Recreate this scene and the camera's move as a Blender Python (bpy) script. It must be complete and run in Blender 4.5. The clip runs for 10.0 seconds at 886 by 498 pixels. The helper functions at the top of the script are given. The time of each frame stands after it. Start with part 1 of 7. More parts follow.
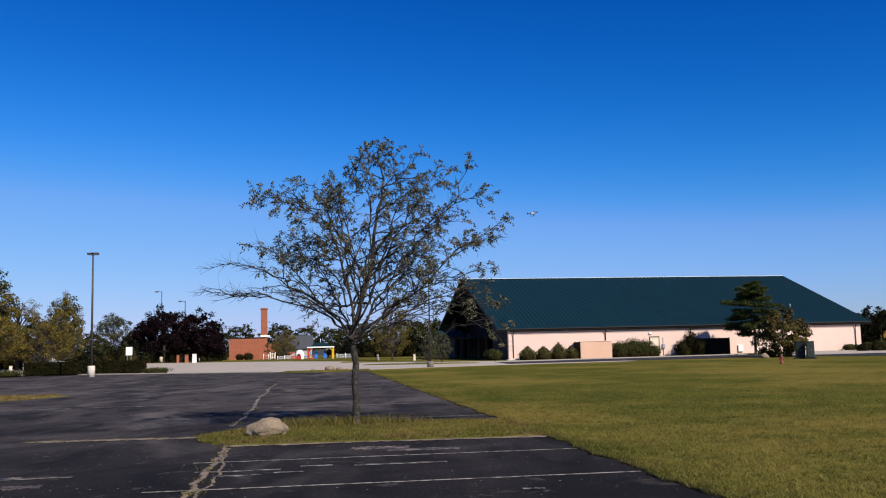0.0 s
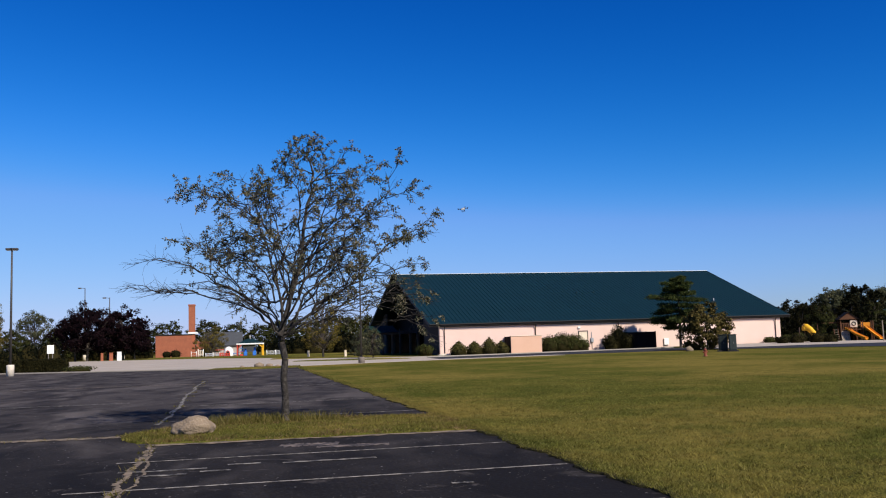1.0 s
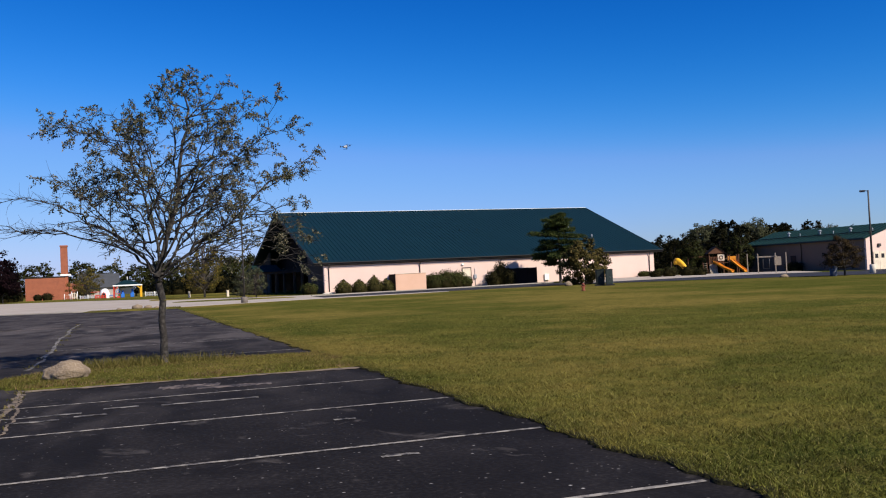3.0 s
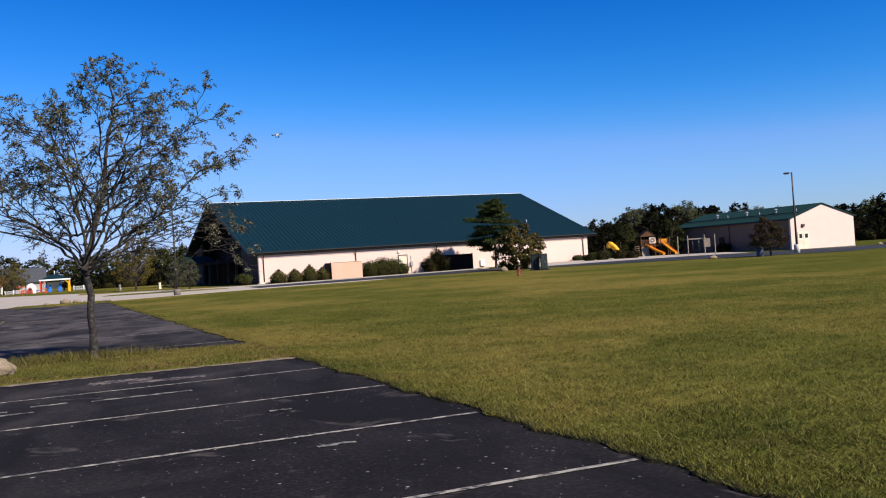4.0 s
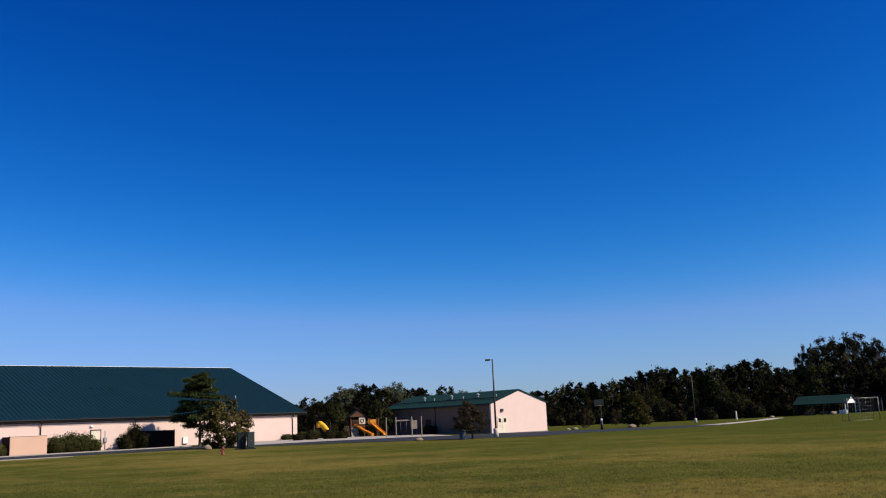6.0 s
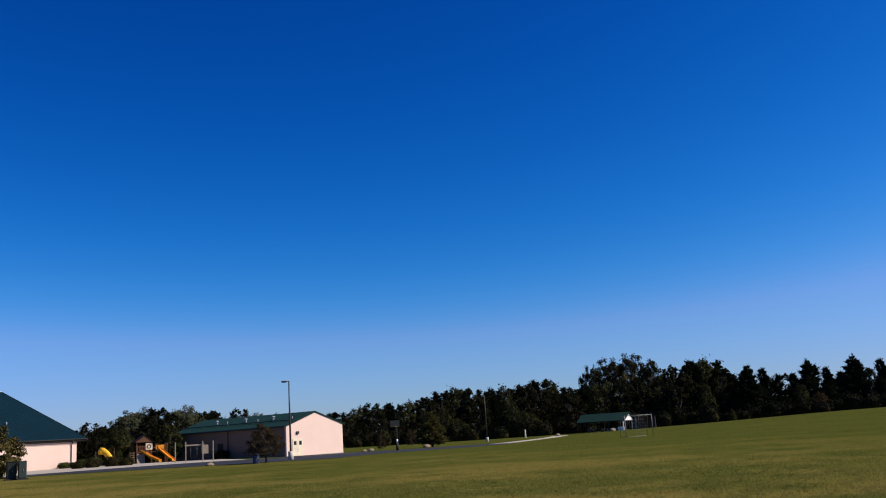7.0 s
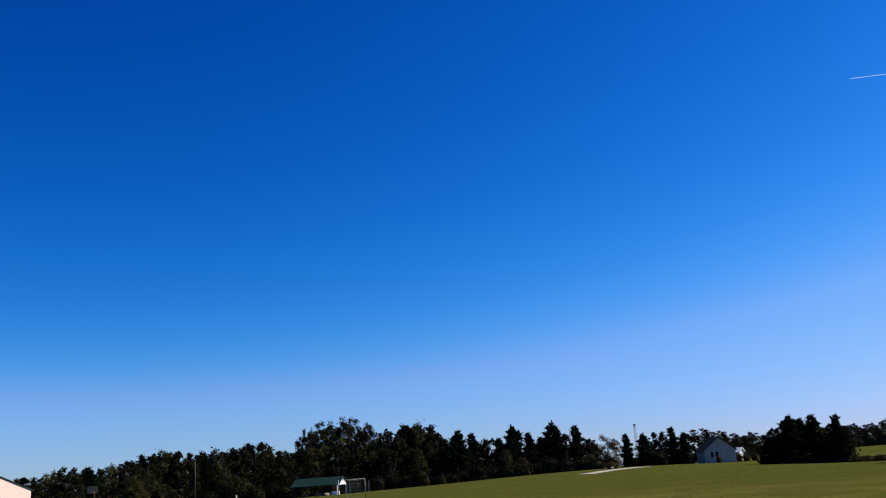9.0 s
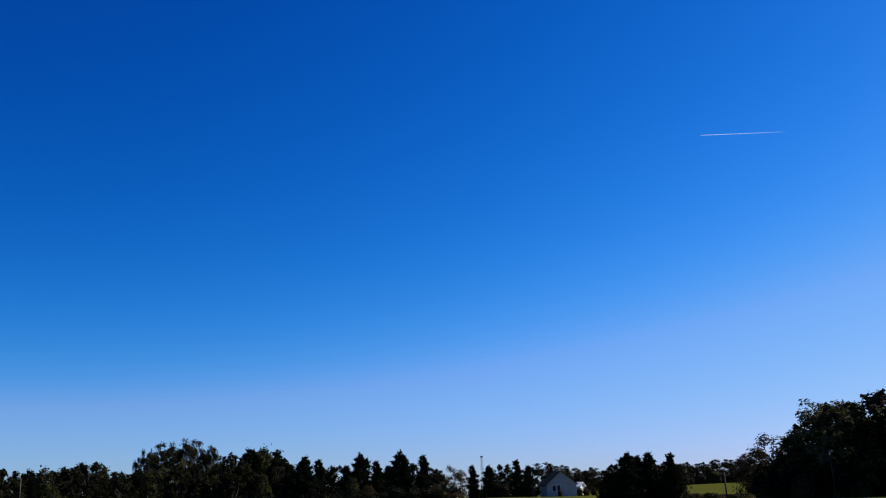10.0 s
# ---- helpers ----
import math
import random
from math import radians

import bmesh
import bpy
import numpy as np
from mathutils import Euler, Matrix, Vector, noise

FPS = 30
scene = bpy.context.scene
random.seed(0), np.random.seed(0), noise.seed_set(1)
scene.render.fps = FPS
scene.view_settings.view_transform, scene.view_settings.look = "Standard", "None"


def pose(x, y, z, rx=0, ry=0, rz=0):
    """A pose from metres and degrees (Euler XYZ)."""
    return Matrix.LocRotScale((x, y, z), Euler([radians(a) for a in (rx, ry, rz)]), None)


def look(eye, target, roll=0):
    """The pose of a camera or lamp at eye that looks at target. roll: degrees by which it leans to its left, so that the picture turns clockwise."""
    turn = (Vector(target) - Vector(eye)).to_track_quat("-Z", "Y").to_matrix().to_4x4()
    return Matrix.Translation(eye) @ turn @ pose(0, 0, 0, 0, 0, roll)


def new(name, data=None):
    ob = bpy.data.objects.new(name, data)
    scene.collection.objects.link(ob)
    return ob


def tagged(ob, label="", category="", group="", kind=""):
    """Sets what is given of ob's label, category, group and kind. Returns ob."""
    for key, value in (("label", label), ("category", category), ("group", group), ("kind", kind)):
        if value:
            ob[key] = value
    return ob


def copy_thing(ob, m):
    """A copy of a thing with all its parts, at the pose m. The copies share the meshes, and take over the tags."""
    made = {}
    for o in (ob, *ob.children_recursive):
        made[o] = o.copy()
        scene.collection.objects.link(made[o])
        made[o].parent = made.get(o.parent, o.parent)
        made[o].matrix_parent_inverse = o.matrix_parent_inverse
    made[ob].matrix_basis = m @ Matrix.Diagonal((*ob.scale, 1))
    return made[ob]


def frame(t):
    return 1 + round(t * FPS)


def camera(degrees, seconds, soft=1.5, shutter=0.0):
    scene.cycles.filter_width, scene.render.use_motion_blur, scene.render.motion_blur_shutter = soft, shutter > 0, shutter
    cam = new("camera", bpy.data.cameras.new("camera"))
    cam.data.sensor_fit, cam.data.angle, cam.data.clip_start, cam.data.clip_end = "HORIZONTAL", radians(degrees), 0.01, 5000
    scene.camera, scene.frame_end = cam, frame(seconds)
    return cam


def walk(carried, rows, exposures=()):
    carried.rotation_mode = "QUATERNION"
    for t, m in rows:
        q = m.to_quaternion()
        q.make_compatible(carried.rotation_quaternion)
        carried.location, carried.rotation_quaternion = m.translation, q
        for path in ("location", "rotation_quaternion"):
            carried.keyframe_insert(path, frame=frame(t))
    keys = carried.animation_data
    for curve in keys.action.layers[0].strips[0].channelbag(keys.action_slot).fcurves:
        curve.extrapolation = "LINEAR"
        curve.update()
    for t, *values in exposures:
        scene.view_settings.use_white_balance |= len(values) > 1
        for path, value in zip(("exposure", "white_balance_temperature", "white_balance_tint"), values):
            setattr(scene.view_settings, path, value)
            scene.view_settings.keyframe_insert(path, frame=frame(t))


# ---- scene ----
cam = camera(51.6, 10.0, 1.1)
PATH = [
    (0, (0.023, 0.401, 1.60), (0.586, 10.327, 2.680), -1.46),
    (0.5, (0.032, 0.401, 1.60), (0.828, 10.306, 2.722), -1.27),
    (1, (0.053, 0.398, 1.60), (1.357, 10.262, 2.609), -1.90),
    (1.5, (0.070, 0.396, 1.60), (1.793, 10.192, 2.635), -1.33),
    (2, (0.078, 0.394, 1.60), (2.018, 10.165, 2.483), -0.90),
    (2.5, (0.077, 0.395, 1.60), (1.986, 10.184, 2.328), -2.43),
    (3, (0.101, 0.389, 1.60), (2.616, 10.063, 1.884), -2.71),
    (3.2, (0.115, 0.385, 1.60), (2.969, 9.969, 1.672), -3.30),
    (4.5, (0.143, 0.376, 1.60), (3.699, 9.718, 1.875), -4.04),
    (5, (0.193, 0.353, 1.60), (4.976, 9.092, 2.464), -3.35),
    (5.2, (0.208, 0.344, 1.60), (5.351, 8.838, 2.784), -2.17),
    (6.3, (0.257, 0.309, 1.60), (6.525, 7.847, 3.573), -3.19),
    (6.5, (0.272, 0.296, 1.60), (6.911, 7.503, 3.598), -3.21),
    (7, (0.305, 0.261, 1.60), (7.754, 6.639, 3.561), -3.59),
    (7.5, (0.329, 0.231, 1.60), (8.338, 5.865, 3.627), -4.97),
    (8, (0.330, 0.229, 1.60), (8.303, 5.771, 3.991), -4.82),
    (8.5, (0.346, 0.205, 1.60), (8.692, 5.143, 4.039), -5.15),
    (9, (0.370, 0.157, 1.60), (9.302, 3.946, 4.021), -4.03),
    (9.5, (0.385, 0.114, 1.60), (9.711, 2.884, 3.917), -2.75),
    (10, (0.390, 0.097, 1.60), (9.756, 2.427, 4.219), -2.58),
]
walk(cam, [(t, look(eye, target, roll)) for t, eye, target, roll in PATH],
     [(0.0, 0.35), (2.5, 0.35), (4.3, 0.62), (4.7, 0.6), (5.0, 0.46), (5.2, 0.4), (6.3, 0.27), (7.5, 0.27), (8.1, 0.35), (8.5, 0.44), (9.0, 0.45), (9.5, 0.37), (10.0, 0.38)])

# ---- light ----
SUN_AZ, SUN_EL = radians(144), radians(40)
world = bpy.data.worlds.new("sky")
scene.world = world
world.use_nodes = True
wn = world.node_tree.nodes
sky = wn.new("ShaderNodeTexSky")
sky.sky_type = "NISHITA"
sky.sun_disc = False
sky.sun_elevation, sky.sun_rotation = SUN_EL, SUN_AZ
sky.altitude, sky.air_density, sky.dust_density, sky.ozone_density = 200, 1.0, 0.3, 4.0
wn["Background"].inputs[1].default_value = 0.1
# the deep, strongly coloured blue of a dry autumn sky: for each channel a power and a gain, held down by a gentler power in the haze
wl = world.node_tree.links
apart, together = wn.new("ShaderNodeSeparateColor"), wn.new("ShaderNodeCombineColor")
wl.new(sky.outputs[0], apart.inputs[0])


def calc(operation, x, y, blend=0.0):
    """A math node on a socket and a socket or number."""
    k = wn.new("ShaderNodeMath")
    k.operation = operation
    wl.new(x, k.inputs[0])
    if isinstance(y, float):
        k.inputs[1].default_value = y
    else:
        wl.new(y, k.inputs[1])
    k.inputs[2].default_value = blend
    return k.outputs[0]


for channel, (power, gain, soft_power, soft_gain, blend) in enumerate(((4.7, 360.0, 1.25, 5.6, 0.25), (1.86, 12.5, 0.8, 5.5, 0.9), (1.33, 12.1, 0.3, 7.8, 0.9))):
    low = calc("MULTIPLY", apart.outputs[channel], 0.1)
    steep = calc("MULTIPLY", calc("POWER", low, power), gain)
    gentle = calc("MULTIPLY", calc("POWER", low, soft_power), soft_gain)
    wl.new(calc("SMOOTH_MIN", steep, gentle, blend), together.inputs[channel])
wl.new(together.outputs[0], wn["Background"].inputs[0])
sun_way = Vector((math.sin(SUN_AZ) * math.cos(SUN_EL), math.cos(SUN_AZ) * math.cos(SUN_EL), math.sin(SUN_EL)))
sun_lamp = bpy.data.lights.new("sun", "SUN")
sun_lamp.energy, sun_lamp.angle, sun_lamp.color = 5.0, radians(0.5), (1.0, 0.93, 0.82)
new("sun", sun_lamp).matrix_world = look(sun_way * 200, (0, 0, 0))


# ---- materials ----
def material(name, colour, second=None, third=None, scale=2.0, fine=40.0, rough=0.8, bump=0.2, metal=0.0, where="Object",
             per="", amount=0.5, dist=0.02, gloss=0.3):
    """A surface of two or three colours mixed by coarse and fine noise, with relief. per: 'island' or 'object' adds a random shift of tone."""
    m = bpy.data.materials.new(name)
    m.use_nodes = True
    n, l = m.node_tree.nodes, m.node_tree.links
    b = n["Principled BSDF"]
    second = second or tuple(c * 0.75 for c in colour)
    third = third or tuple(min(1, c * 1.2) for c in colour)
    if where == "World":
        place = n.new("ShaderNodeNewGeometry").outputs["Position"]
    else:
        place = n.new("ShaderNodeTexCoord").outputs["Object"]
    coarse = n.new("ShaderNodeTexNoise")
    coarse.inputs["Scale"].default_value, coarse.inputs["Detail"].default_value = scale, 5
    small = n.new("ShaderNodeTexNoise")
    small.inputs["Scale"].default_value, small.inputs["Detail"].default_value = fine, 3
    l.new(place, coarse.inputs["Vector"]), l.new(place, small.inputs["Vector"])
    ramp = n.new("ShaderNodeValToRGB")
    e = ramp.color_ramp.elements
    e[0].position, e[0].color = 0.5 - amount / 2.5, (*second, 1)
    e[1].position, e[1].color = 0.5 + amount / 2.5, (*colour, 1)
    l.new(coarse.outputs["Fac"], ramp.inputs["Fac"])
    mix = n.new("ShaderNodeMix")
    mix.data_type = "RGBA"
    l.new(ramp.outputs["Color"], mix.inputs[6])
    mix.inputs[7].default_value = (*third, 1)
    step = n.new("ShaderNodeMapRange")
    step.inputs[1].default_value, step.inputs[2].default_value = 0.45, 0.75
    step.inputs[4].default_value = 0.7
    l.new(small.outputs["Fac"], step.inputs[0]), l.new(step.outputs[0], mix.inputs[0])
    colour_out = mix.outputs[2]
    if per:
        if per == "island":
            rnd = n.new("ShaderNodeNewGeometry").outputs["Random Per Island"]
        else:
            rnd = n.new("ShaderNodeObjectInfo").outputs["Random"]
        hsv = n.new("ShaderNodeHueSaturation")
        mr = n.new("ShaderNodeMapRange")
        mr.inputs[3].default_value, mr.inputs[4].default_value = 0.55, 1.5
        l.new(rnd, mr.inputs[0]), l.new(mr.outputs[0], hsv.inputs["Value"])
        mh = n.new("ShaderNodeMapRange")
        mh.inputs[3].default_value, mh.inputs[4].default_value = 0.485, 0.515
        l.new(rnd, mh.inputs[0]), l.new(mh.outputs[0], hsv.inputs["Hue"])
        l.new(colour_out, hsv.inputs["Color"])
        colour_out = hsv.outputs["Color"]
    l.new(colour_out, b.inputs["Base Color"])
    b.inputs["Roughness"].default_value, b.inputs["Metallic"].default_value = rough, metal
    b.inputs["Specular IOR Level"].default_value = gloss
    if bump:
        bp = n.new("ShaderNodeBump")
        bp.inputs["Strength"].default_value, bp.inputs["Distance"].default_value = bump, dist
        l.new(small.outputs["Fac"], bp.inputs["Height"]), l.new(bp.outputs[0], b.inputs["Normal"])
    return m


def leafy(name, a, b, c):
    """Leaves: three tones shared out leaf by leaf, letting some light through."""
    m = bpy.data.materials.new(name)
    m.use_nodes = True
    n, l = m.node_tree.nodes, m.node_tree.links
    p = n["Principled BSDF"]
    rnd = n.new("ShaderNodeNewGeometry").outputs["Random Per Island"]
    ramp = n.new("ShaderNodeValToRGB")
    e = ramp.color_ramp.elements
    e[0].color, e[1].color = (*a, 1), (*c, 1)
    e.new(0.55).color = (*b, 1)
    l.new(rnd, ramp.inputs[0]), l.new(ramp.outputs[0], p.inputs["Base Color"])
    p.inputs["Roughness"].default_value, p.inputs["Specular IOR Level"].default_value = 0.8, 0.06
    tr = n.new("ShaderNodeBsdfTranslucent")
    l.new(ramp.outputs[0], tr.inputs["Color"])
    mx = n.new("ShaderNodeMixShader")
    mx.inputs[0].default_value = 0.25
    l.new(p.outputs[0], mx.inputs[1]), l.new(tr.outputs[0], mx.inputs[2])
    l.new(mx.outputs[0], n["Material Output"].inputs["Surface"])
    return m


def lawn_material(name, per="", gain=1.0):
    """Mown grass: green, with darker and straw-coloured patches some metres wide."""
    def tone(*c):
        return tuple(v * gain for v in c)
    m = material(name, tone(0.087, 0.082, 0.0175), tone(0.052, 0.056, 0.0115), tone(0.113, 0.1, 0.023), scale=0.5, fine=26.0, rough=0.95, bump=1.0, where="World", amount=0.35, dist=0.05, gloss=0.0, per=per)
    n, l = m.node_tree.nodes, m.node_tree.links
    place = n.new("ShaderNodeNewGeometry").outputs["Position"]
    b = n["Principled BSDF"]
    src = b.inputs["Base Color"].links[0].from_socket
    # straw-coloured drifts, then smaller thin brown spots
    for size, lo, hi, most, colour in ((0.065, 0.475, 0.57, 0.85, (0.155, 0.117, 0.03)), (0.22, 0.54, 0.62, 0.6, (0.14, 0.108, 0.028)), (0.7, 0.58, 0.72, 0.5, (0.11, 0.08, 0.028)), (0.2, 0.55, 0.68, 0.65, (0.04, 0.052, 0.009)), (1.4, 0.54, 0.66, 0.5, (0.036, 0.048, 0.011)), (3.2, 0.52, 0.62, 0.35, (0.03, 0.038, 0.008))):
        big = n.new("ShaderNodeTexNoise")
        big.inputs["Scale"].default_value, big.inputs["Detail"].default_value, big.inputs["Roughness"].default_value = size, 8, 0.62
        l.new(place, big.inputs["Vector"])
        rng = n.new("ShaderNodeMapRange")
        rng.inputs[1].default_value, rng.inputs[2].default_value, rng.inputs[4].default_value = lo, hi, most
        l.new(big.outputs["Fac"], rng.inputs[0])
        if size < 0.1:
            # straw drifts thin out towards the east
            sep, east = n.new("ShaderNodeSeparateXYZ"), n.new("ShaderNodeMapRange")
            for k, v in enumerate((25.0, 80.0, most, most * 0.3)):
                east.inputs[k + 1].default_value = v
            l.new(place, sep.inputs[0]), l.new(sep.outputs["X"], east.inputs[0]), l.new(east.outputs[0], rng.inputs[4])
        dry = n.new("ShaderNodeMix")
        dry.data_type = "RGBA"
        dry.inputs[7].default_value = (*tone(*colour), 1)
        l.new(src, dry.inputs[6]), l.new(rng.outputs[0], dry.inputs[0])
        src = dry.outputs[2]
    # to the east a deeper green paints in the shade among the blades
    sep, east, field = n.new("ShaderNodeSeparateXYZ"), n.new("ShaderNodeMapRange"), n.new("ShaderNodeMix")
    for k, v in enumerate((22.0, 70.0, 0.0, 0.7)):
        east.inputs[k + 1].default_value = v
    field.data_type = "RGBA"
    field.inputs[7].default_value = (*tone(0.046, 0.054, 0.01), 1)
    l.new(place, sep.inputs[0]), l.new(sep.outputs["X"], east.inputs[0]), l.new(east.outputs[0], field.inputs[0]), l.new(src, field.inputs[6])
    src = field.outputs[2]
    l.new(src, b.inputs["Base Color"])
    if per:
        hsv = n.new("ShaderNodeHueSaturation")
        mr = n.new("ShaderNodeMapRange")
        mr.inputs[3].default_value, mr.inputs[4].default_value = 0.6, 1.6
        each = n.new("ShaderNodeNewGeometry").outputs["Random Per Island"]
        l.new(each, mr.inputs[0])
        dead, pick = n.new("ShaderNodeMix"), n.new("ShaderNodeMapRange")
        dead.data_type = "RGBA"
        dead.inputs[7].default_value = (0.17, 0.14, 0.05, 1)
        pick.inputs[1].default_value, pick.inputs[2].default_value, pick.inputs[4].default_value = 0.8, 0.9, 0.75
        l.new(each, pick.inputs[0]), l.new(src, dead.inputs[6]), l.new(pick.outputs[0], dead.inputs[0])
        src = dead.outputs[2]
        l.new(mr.outputs[0], hsv.inputs["Value"]), l.new(src, hsv.inputs["Color"]), l.new(hsv.outputs[0], b.inputs["Base Color"])
        tr, mx = n.new("ShaderNodeBsdfTranslucent"), n.new("ShaderNodeMixShader")
        mx.inputs[0].default_value = 0.4
        l.new(hsv.outputs[0], tr.inputs["Color"])
        l.new(b.outputs[0], mx.inputs[1]), l.new(tr.outputs[0], mx.inputs[2])
        l.new(mx.outputs[0], n["Material Output"].inputs["Surface"])
    return m


def asphalt_material():
    """Old sealed asphalt: near-black, with dusty faded areas, pale streaks and specks of grit in drifts."""
    m = material("asphalt", (0.0122, 0.0107, 0.0111), (0.0066, 0.0058, 0.0061), (0.029, 0.0258, 0.0252), scale=0.5, fine=22.0, rough=0.97, bump=0.5, where="World", amount=0.4, dist=0.01, gloss=0.06)
    n, l = m.node_tree.nodes, m.node_tree.links
    place = [k for k in n if k.type == "NEW_GEOMETRY"][0].outputs["Position"]
    b = n["Principled BSDF"]

    def noise_at(scale, detail, stretch=(1, 1, 1), twist=0.0):
        t, mp = n.new("ShaderNodeTexNoise"), n.new("ShaderNodeMapping")
        t.inputs["Scale"].default_value, t.inputs["Detail"].default_value, t.inputs["Distortion"].default_value = scale, detail, twist
        t.inputs["Roughness"].default_value = 0.62
        mp.inputs["Scale"].default_value = stretch
        l.new(place, mp.inputs[0]), l.new(mp.outputs[0], t.inputs["Vector"])
        return t.outputs["Fac"]

    def between(x, a, c, lo, hi):
        r = n.new("ShaderNodeMapRange")
        for k, v in enumerate((a, c, lo, hi)):
            r.inputs[k + 1].default_value = v
        l.new(x, r.inputs[0])
        return r.outputs[0]

    def over(base, colour, fac):
        mx = n.new("ShaderNodeMix")
        mx.data_type = "RGBA"
        mx.inputs[7].default_value = (*colour, 1)
        l.new(base, mx.inputs[6]), l.new(fac, mx.inputs[0])
        return mx.outputs[2]

    def times(p, q):
        k = n.new("ShaderNodeMath")
        k.operation = "MULTIPLY"
        l.new(p, k.inputs[0]), l.new(q, k.inputs[1])
        return k.outputs[0]

    src = b.inputs["Base Color"].links[0].from_socket
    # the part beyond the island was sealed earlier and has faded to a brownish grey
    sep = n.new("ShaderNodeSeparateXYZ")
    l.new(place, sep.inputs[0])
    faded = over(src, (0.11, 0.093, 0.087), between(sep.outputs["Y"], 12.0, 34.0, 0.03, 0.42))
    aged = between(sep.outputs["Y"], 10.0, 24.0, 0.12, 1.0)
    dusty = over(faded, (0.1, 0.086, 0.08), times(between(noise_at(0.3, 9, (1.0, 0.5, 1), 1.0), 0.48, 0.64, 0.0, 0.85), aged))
    dark = over(dusty, (0.0075, 0.0066, 0.007), between(noise_at(0.6, 10, (1.0, 0.5, 1), 1.0), 0.45, 0.6, 0.0, 0.75))
    streaky = over(dark, (0.12, 0.104, 0.094), between(noise_at(1.9, 10, (0.8, 0.7, 1), 1.0), 0.6, 0.76, 0.0, 0.7))
    for size, a, c, tint in ((6.0, 0.04, 0.11, (0.42, 0.39, 0.36)), (13.0, 0.06, 0.13, (0.2, 0.18, 0.165)), (1.7, 0.008, 0.05, (0.32, 0.29, 0.26)), (3.1, 0.01, 0.05, (0.4, 0.37, 0.34))):
        vor = n.new("ShaderNodeTexVoronoi")
        vor.inputs["Scale"].default_value = size
        l.new(place, vor.inputs["Vector"])
        dots = between(vor.outputs["Distance"], a, c, 0.9, 0.0)
        some = between(vor.outputs["Color"], 0.45, 0.6, 0.0, 1.0)
        drift = between(noise_at(0.5 + 0.02 * size, 4), 0.4, 0.56, 0.15, 1.0)
        streaky = over(streaky, tint, times(times(dots, drift), some))
    l.new(streaky, b.inputs["Base Color"])
    return m


def worn_paint(name, colour, under, keep=0.5, size=3.0):
    """Paint scuffed away in patches down to the surface below."""
    m = material(name, colour, under, colour, scale=size, fine=30.0, rough=0.85, bump=0.3, where="World", amount=0.25, dist=0.004)
    ramp = [k for k in m.node_tree.nodes if k.type == "VALTORGB"][0]
    ramp.color_ramp.elements[0].position, ramp.color_ramp.elements[1].position = keep - 0.08, keep + 0.08
    return m


M = {}
M["lawn"] = lawn_material("lawn", "", 1.15)
M["asphalt"] = asphalt_material()
M["drive"] = material("drive_asphalt", (0.0195, 0.0182, 0.0185), (0.0142, 0.0138, 0.0148), (0.03, 0.0285, 0.028), scale=0.3, fine=12, where="World", bump=0.3)
M["concrete"] = material("concrete", (0.375, 0.315, 0.255), (0.295, 0.25, 0.205), (0.43, 0.37, 0.31), scale=0.25, fine=6, where="World", bump=0.15, rough=0.9)
M["kerb"] = material("kerb_concrete", (0.294, 0.259, 0.217), scale=1.0, fine=20, rough=0.9)
M["line"] = worn_paint("line_paint", (0.3, 0.265, 0.22), (0.045, 0.04, 0.038), 0.49, 9.0)
M["old_line"] = worn_paint("old_line_paint", (0.24, 0.215, 0.18), (0.012, 0.0105, 0.011), 0.52, 6.0)
M["scuff"] = worn_paint("worn_asphalt", (0.17, 0.13, 0.105), (0.0115, 0.01, 0.0105), 0.54, 5.0)
M["turf_soil"] = material("turf_soil", (0.03, 0.027, 0.012), (0.014, 0.012, 0.007), (0.05, 0.045, 0.015), scale=3, fine=30, where="World", bump=0.8, rough=0.95, gloss=0.05)
M["sand"] = worn_paint("sand", (0.2, 0.15, 0.1), (0.055, 0.044, 0.033), 0.47, 5.0)
M["dry_weed"] = leafy("dead_weeds", (0.1, 0.066, 0.022), (0.16, 0.105, 0.04), (0.23, 0.16, 0.08))
M["soil"] = material("soil", (0.119, 0.091, 0.049), (0.063, 0.063, 0.021), (0.161, 0.126, 0.07), scale=1.6, fine=25, where="World", bump=0.8, rough=0.95, gloss=0.1)
M["blade"] = lawn_material("grass_blades", "island", 1.72)
M["weed"] = leafy("dry_weeds", (0.072, 0.07, 0.015), (0.115, 0.098, 0.024), (0.19, 0.145, 0.05))
M["rock"] = material("boulder_stone", (0.25, 0.185, 0.12), (0.15, 0.108, 0.072), (0.31, 0.245, 0.18), scale=3.0, fine=28, bump=0.8, dist=0.03, rough=0.9)
M["bark"] = material("bark", (0.068, 0.0544, 0.044), (0.036, 0.0288, 0.024), (0.112, 0.096, 0.08), scale=6, fine=45, bump=0.9, rough=0.95)
M["locust_bark"] = material("locust_bark", (0.03, 0.0245, 0.021), (0.012, 0.01, 0.0088), (0.1, 0.086, 0.072), scale=5, fine=14, bump=1.0, rough=0.95)
M["locust_leaf"] = leafy("locust_leaf", (0.042, 0.047, 0.026), (0.095, 0.09, 0.052), (0.24, 0.2, 0.13))
M["leaf_green"] = leafy("leaf_green", (0.027, 0.034, 0.0095), (0.044, 0.049, 0.0135), (0.075, 0.073, 0.021))
M["leaf_dark"] = leafy("leaf_dark", (0.0078, 0.0088, 0.0032), (0.0155, 0.0145, 0.0045), (0.034, 0.0275, 0.009))
# near-black leaf copies that paint shade inside crowns and in undergrowth
M["leaf_shade"] = leafy("leaf_shade", (0.003, 0.0045, 0.0018), (0.0045, 0.006, 0.0022), (0.0065, 0.008, 0.003))
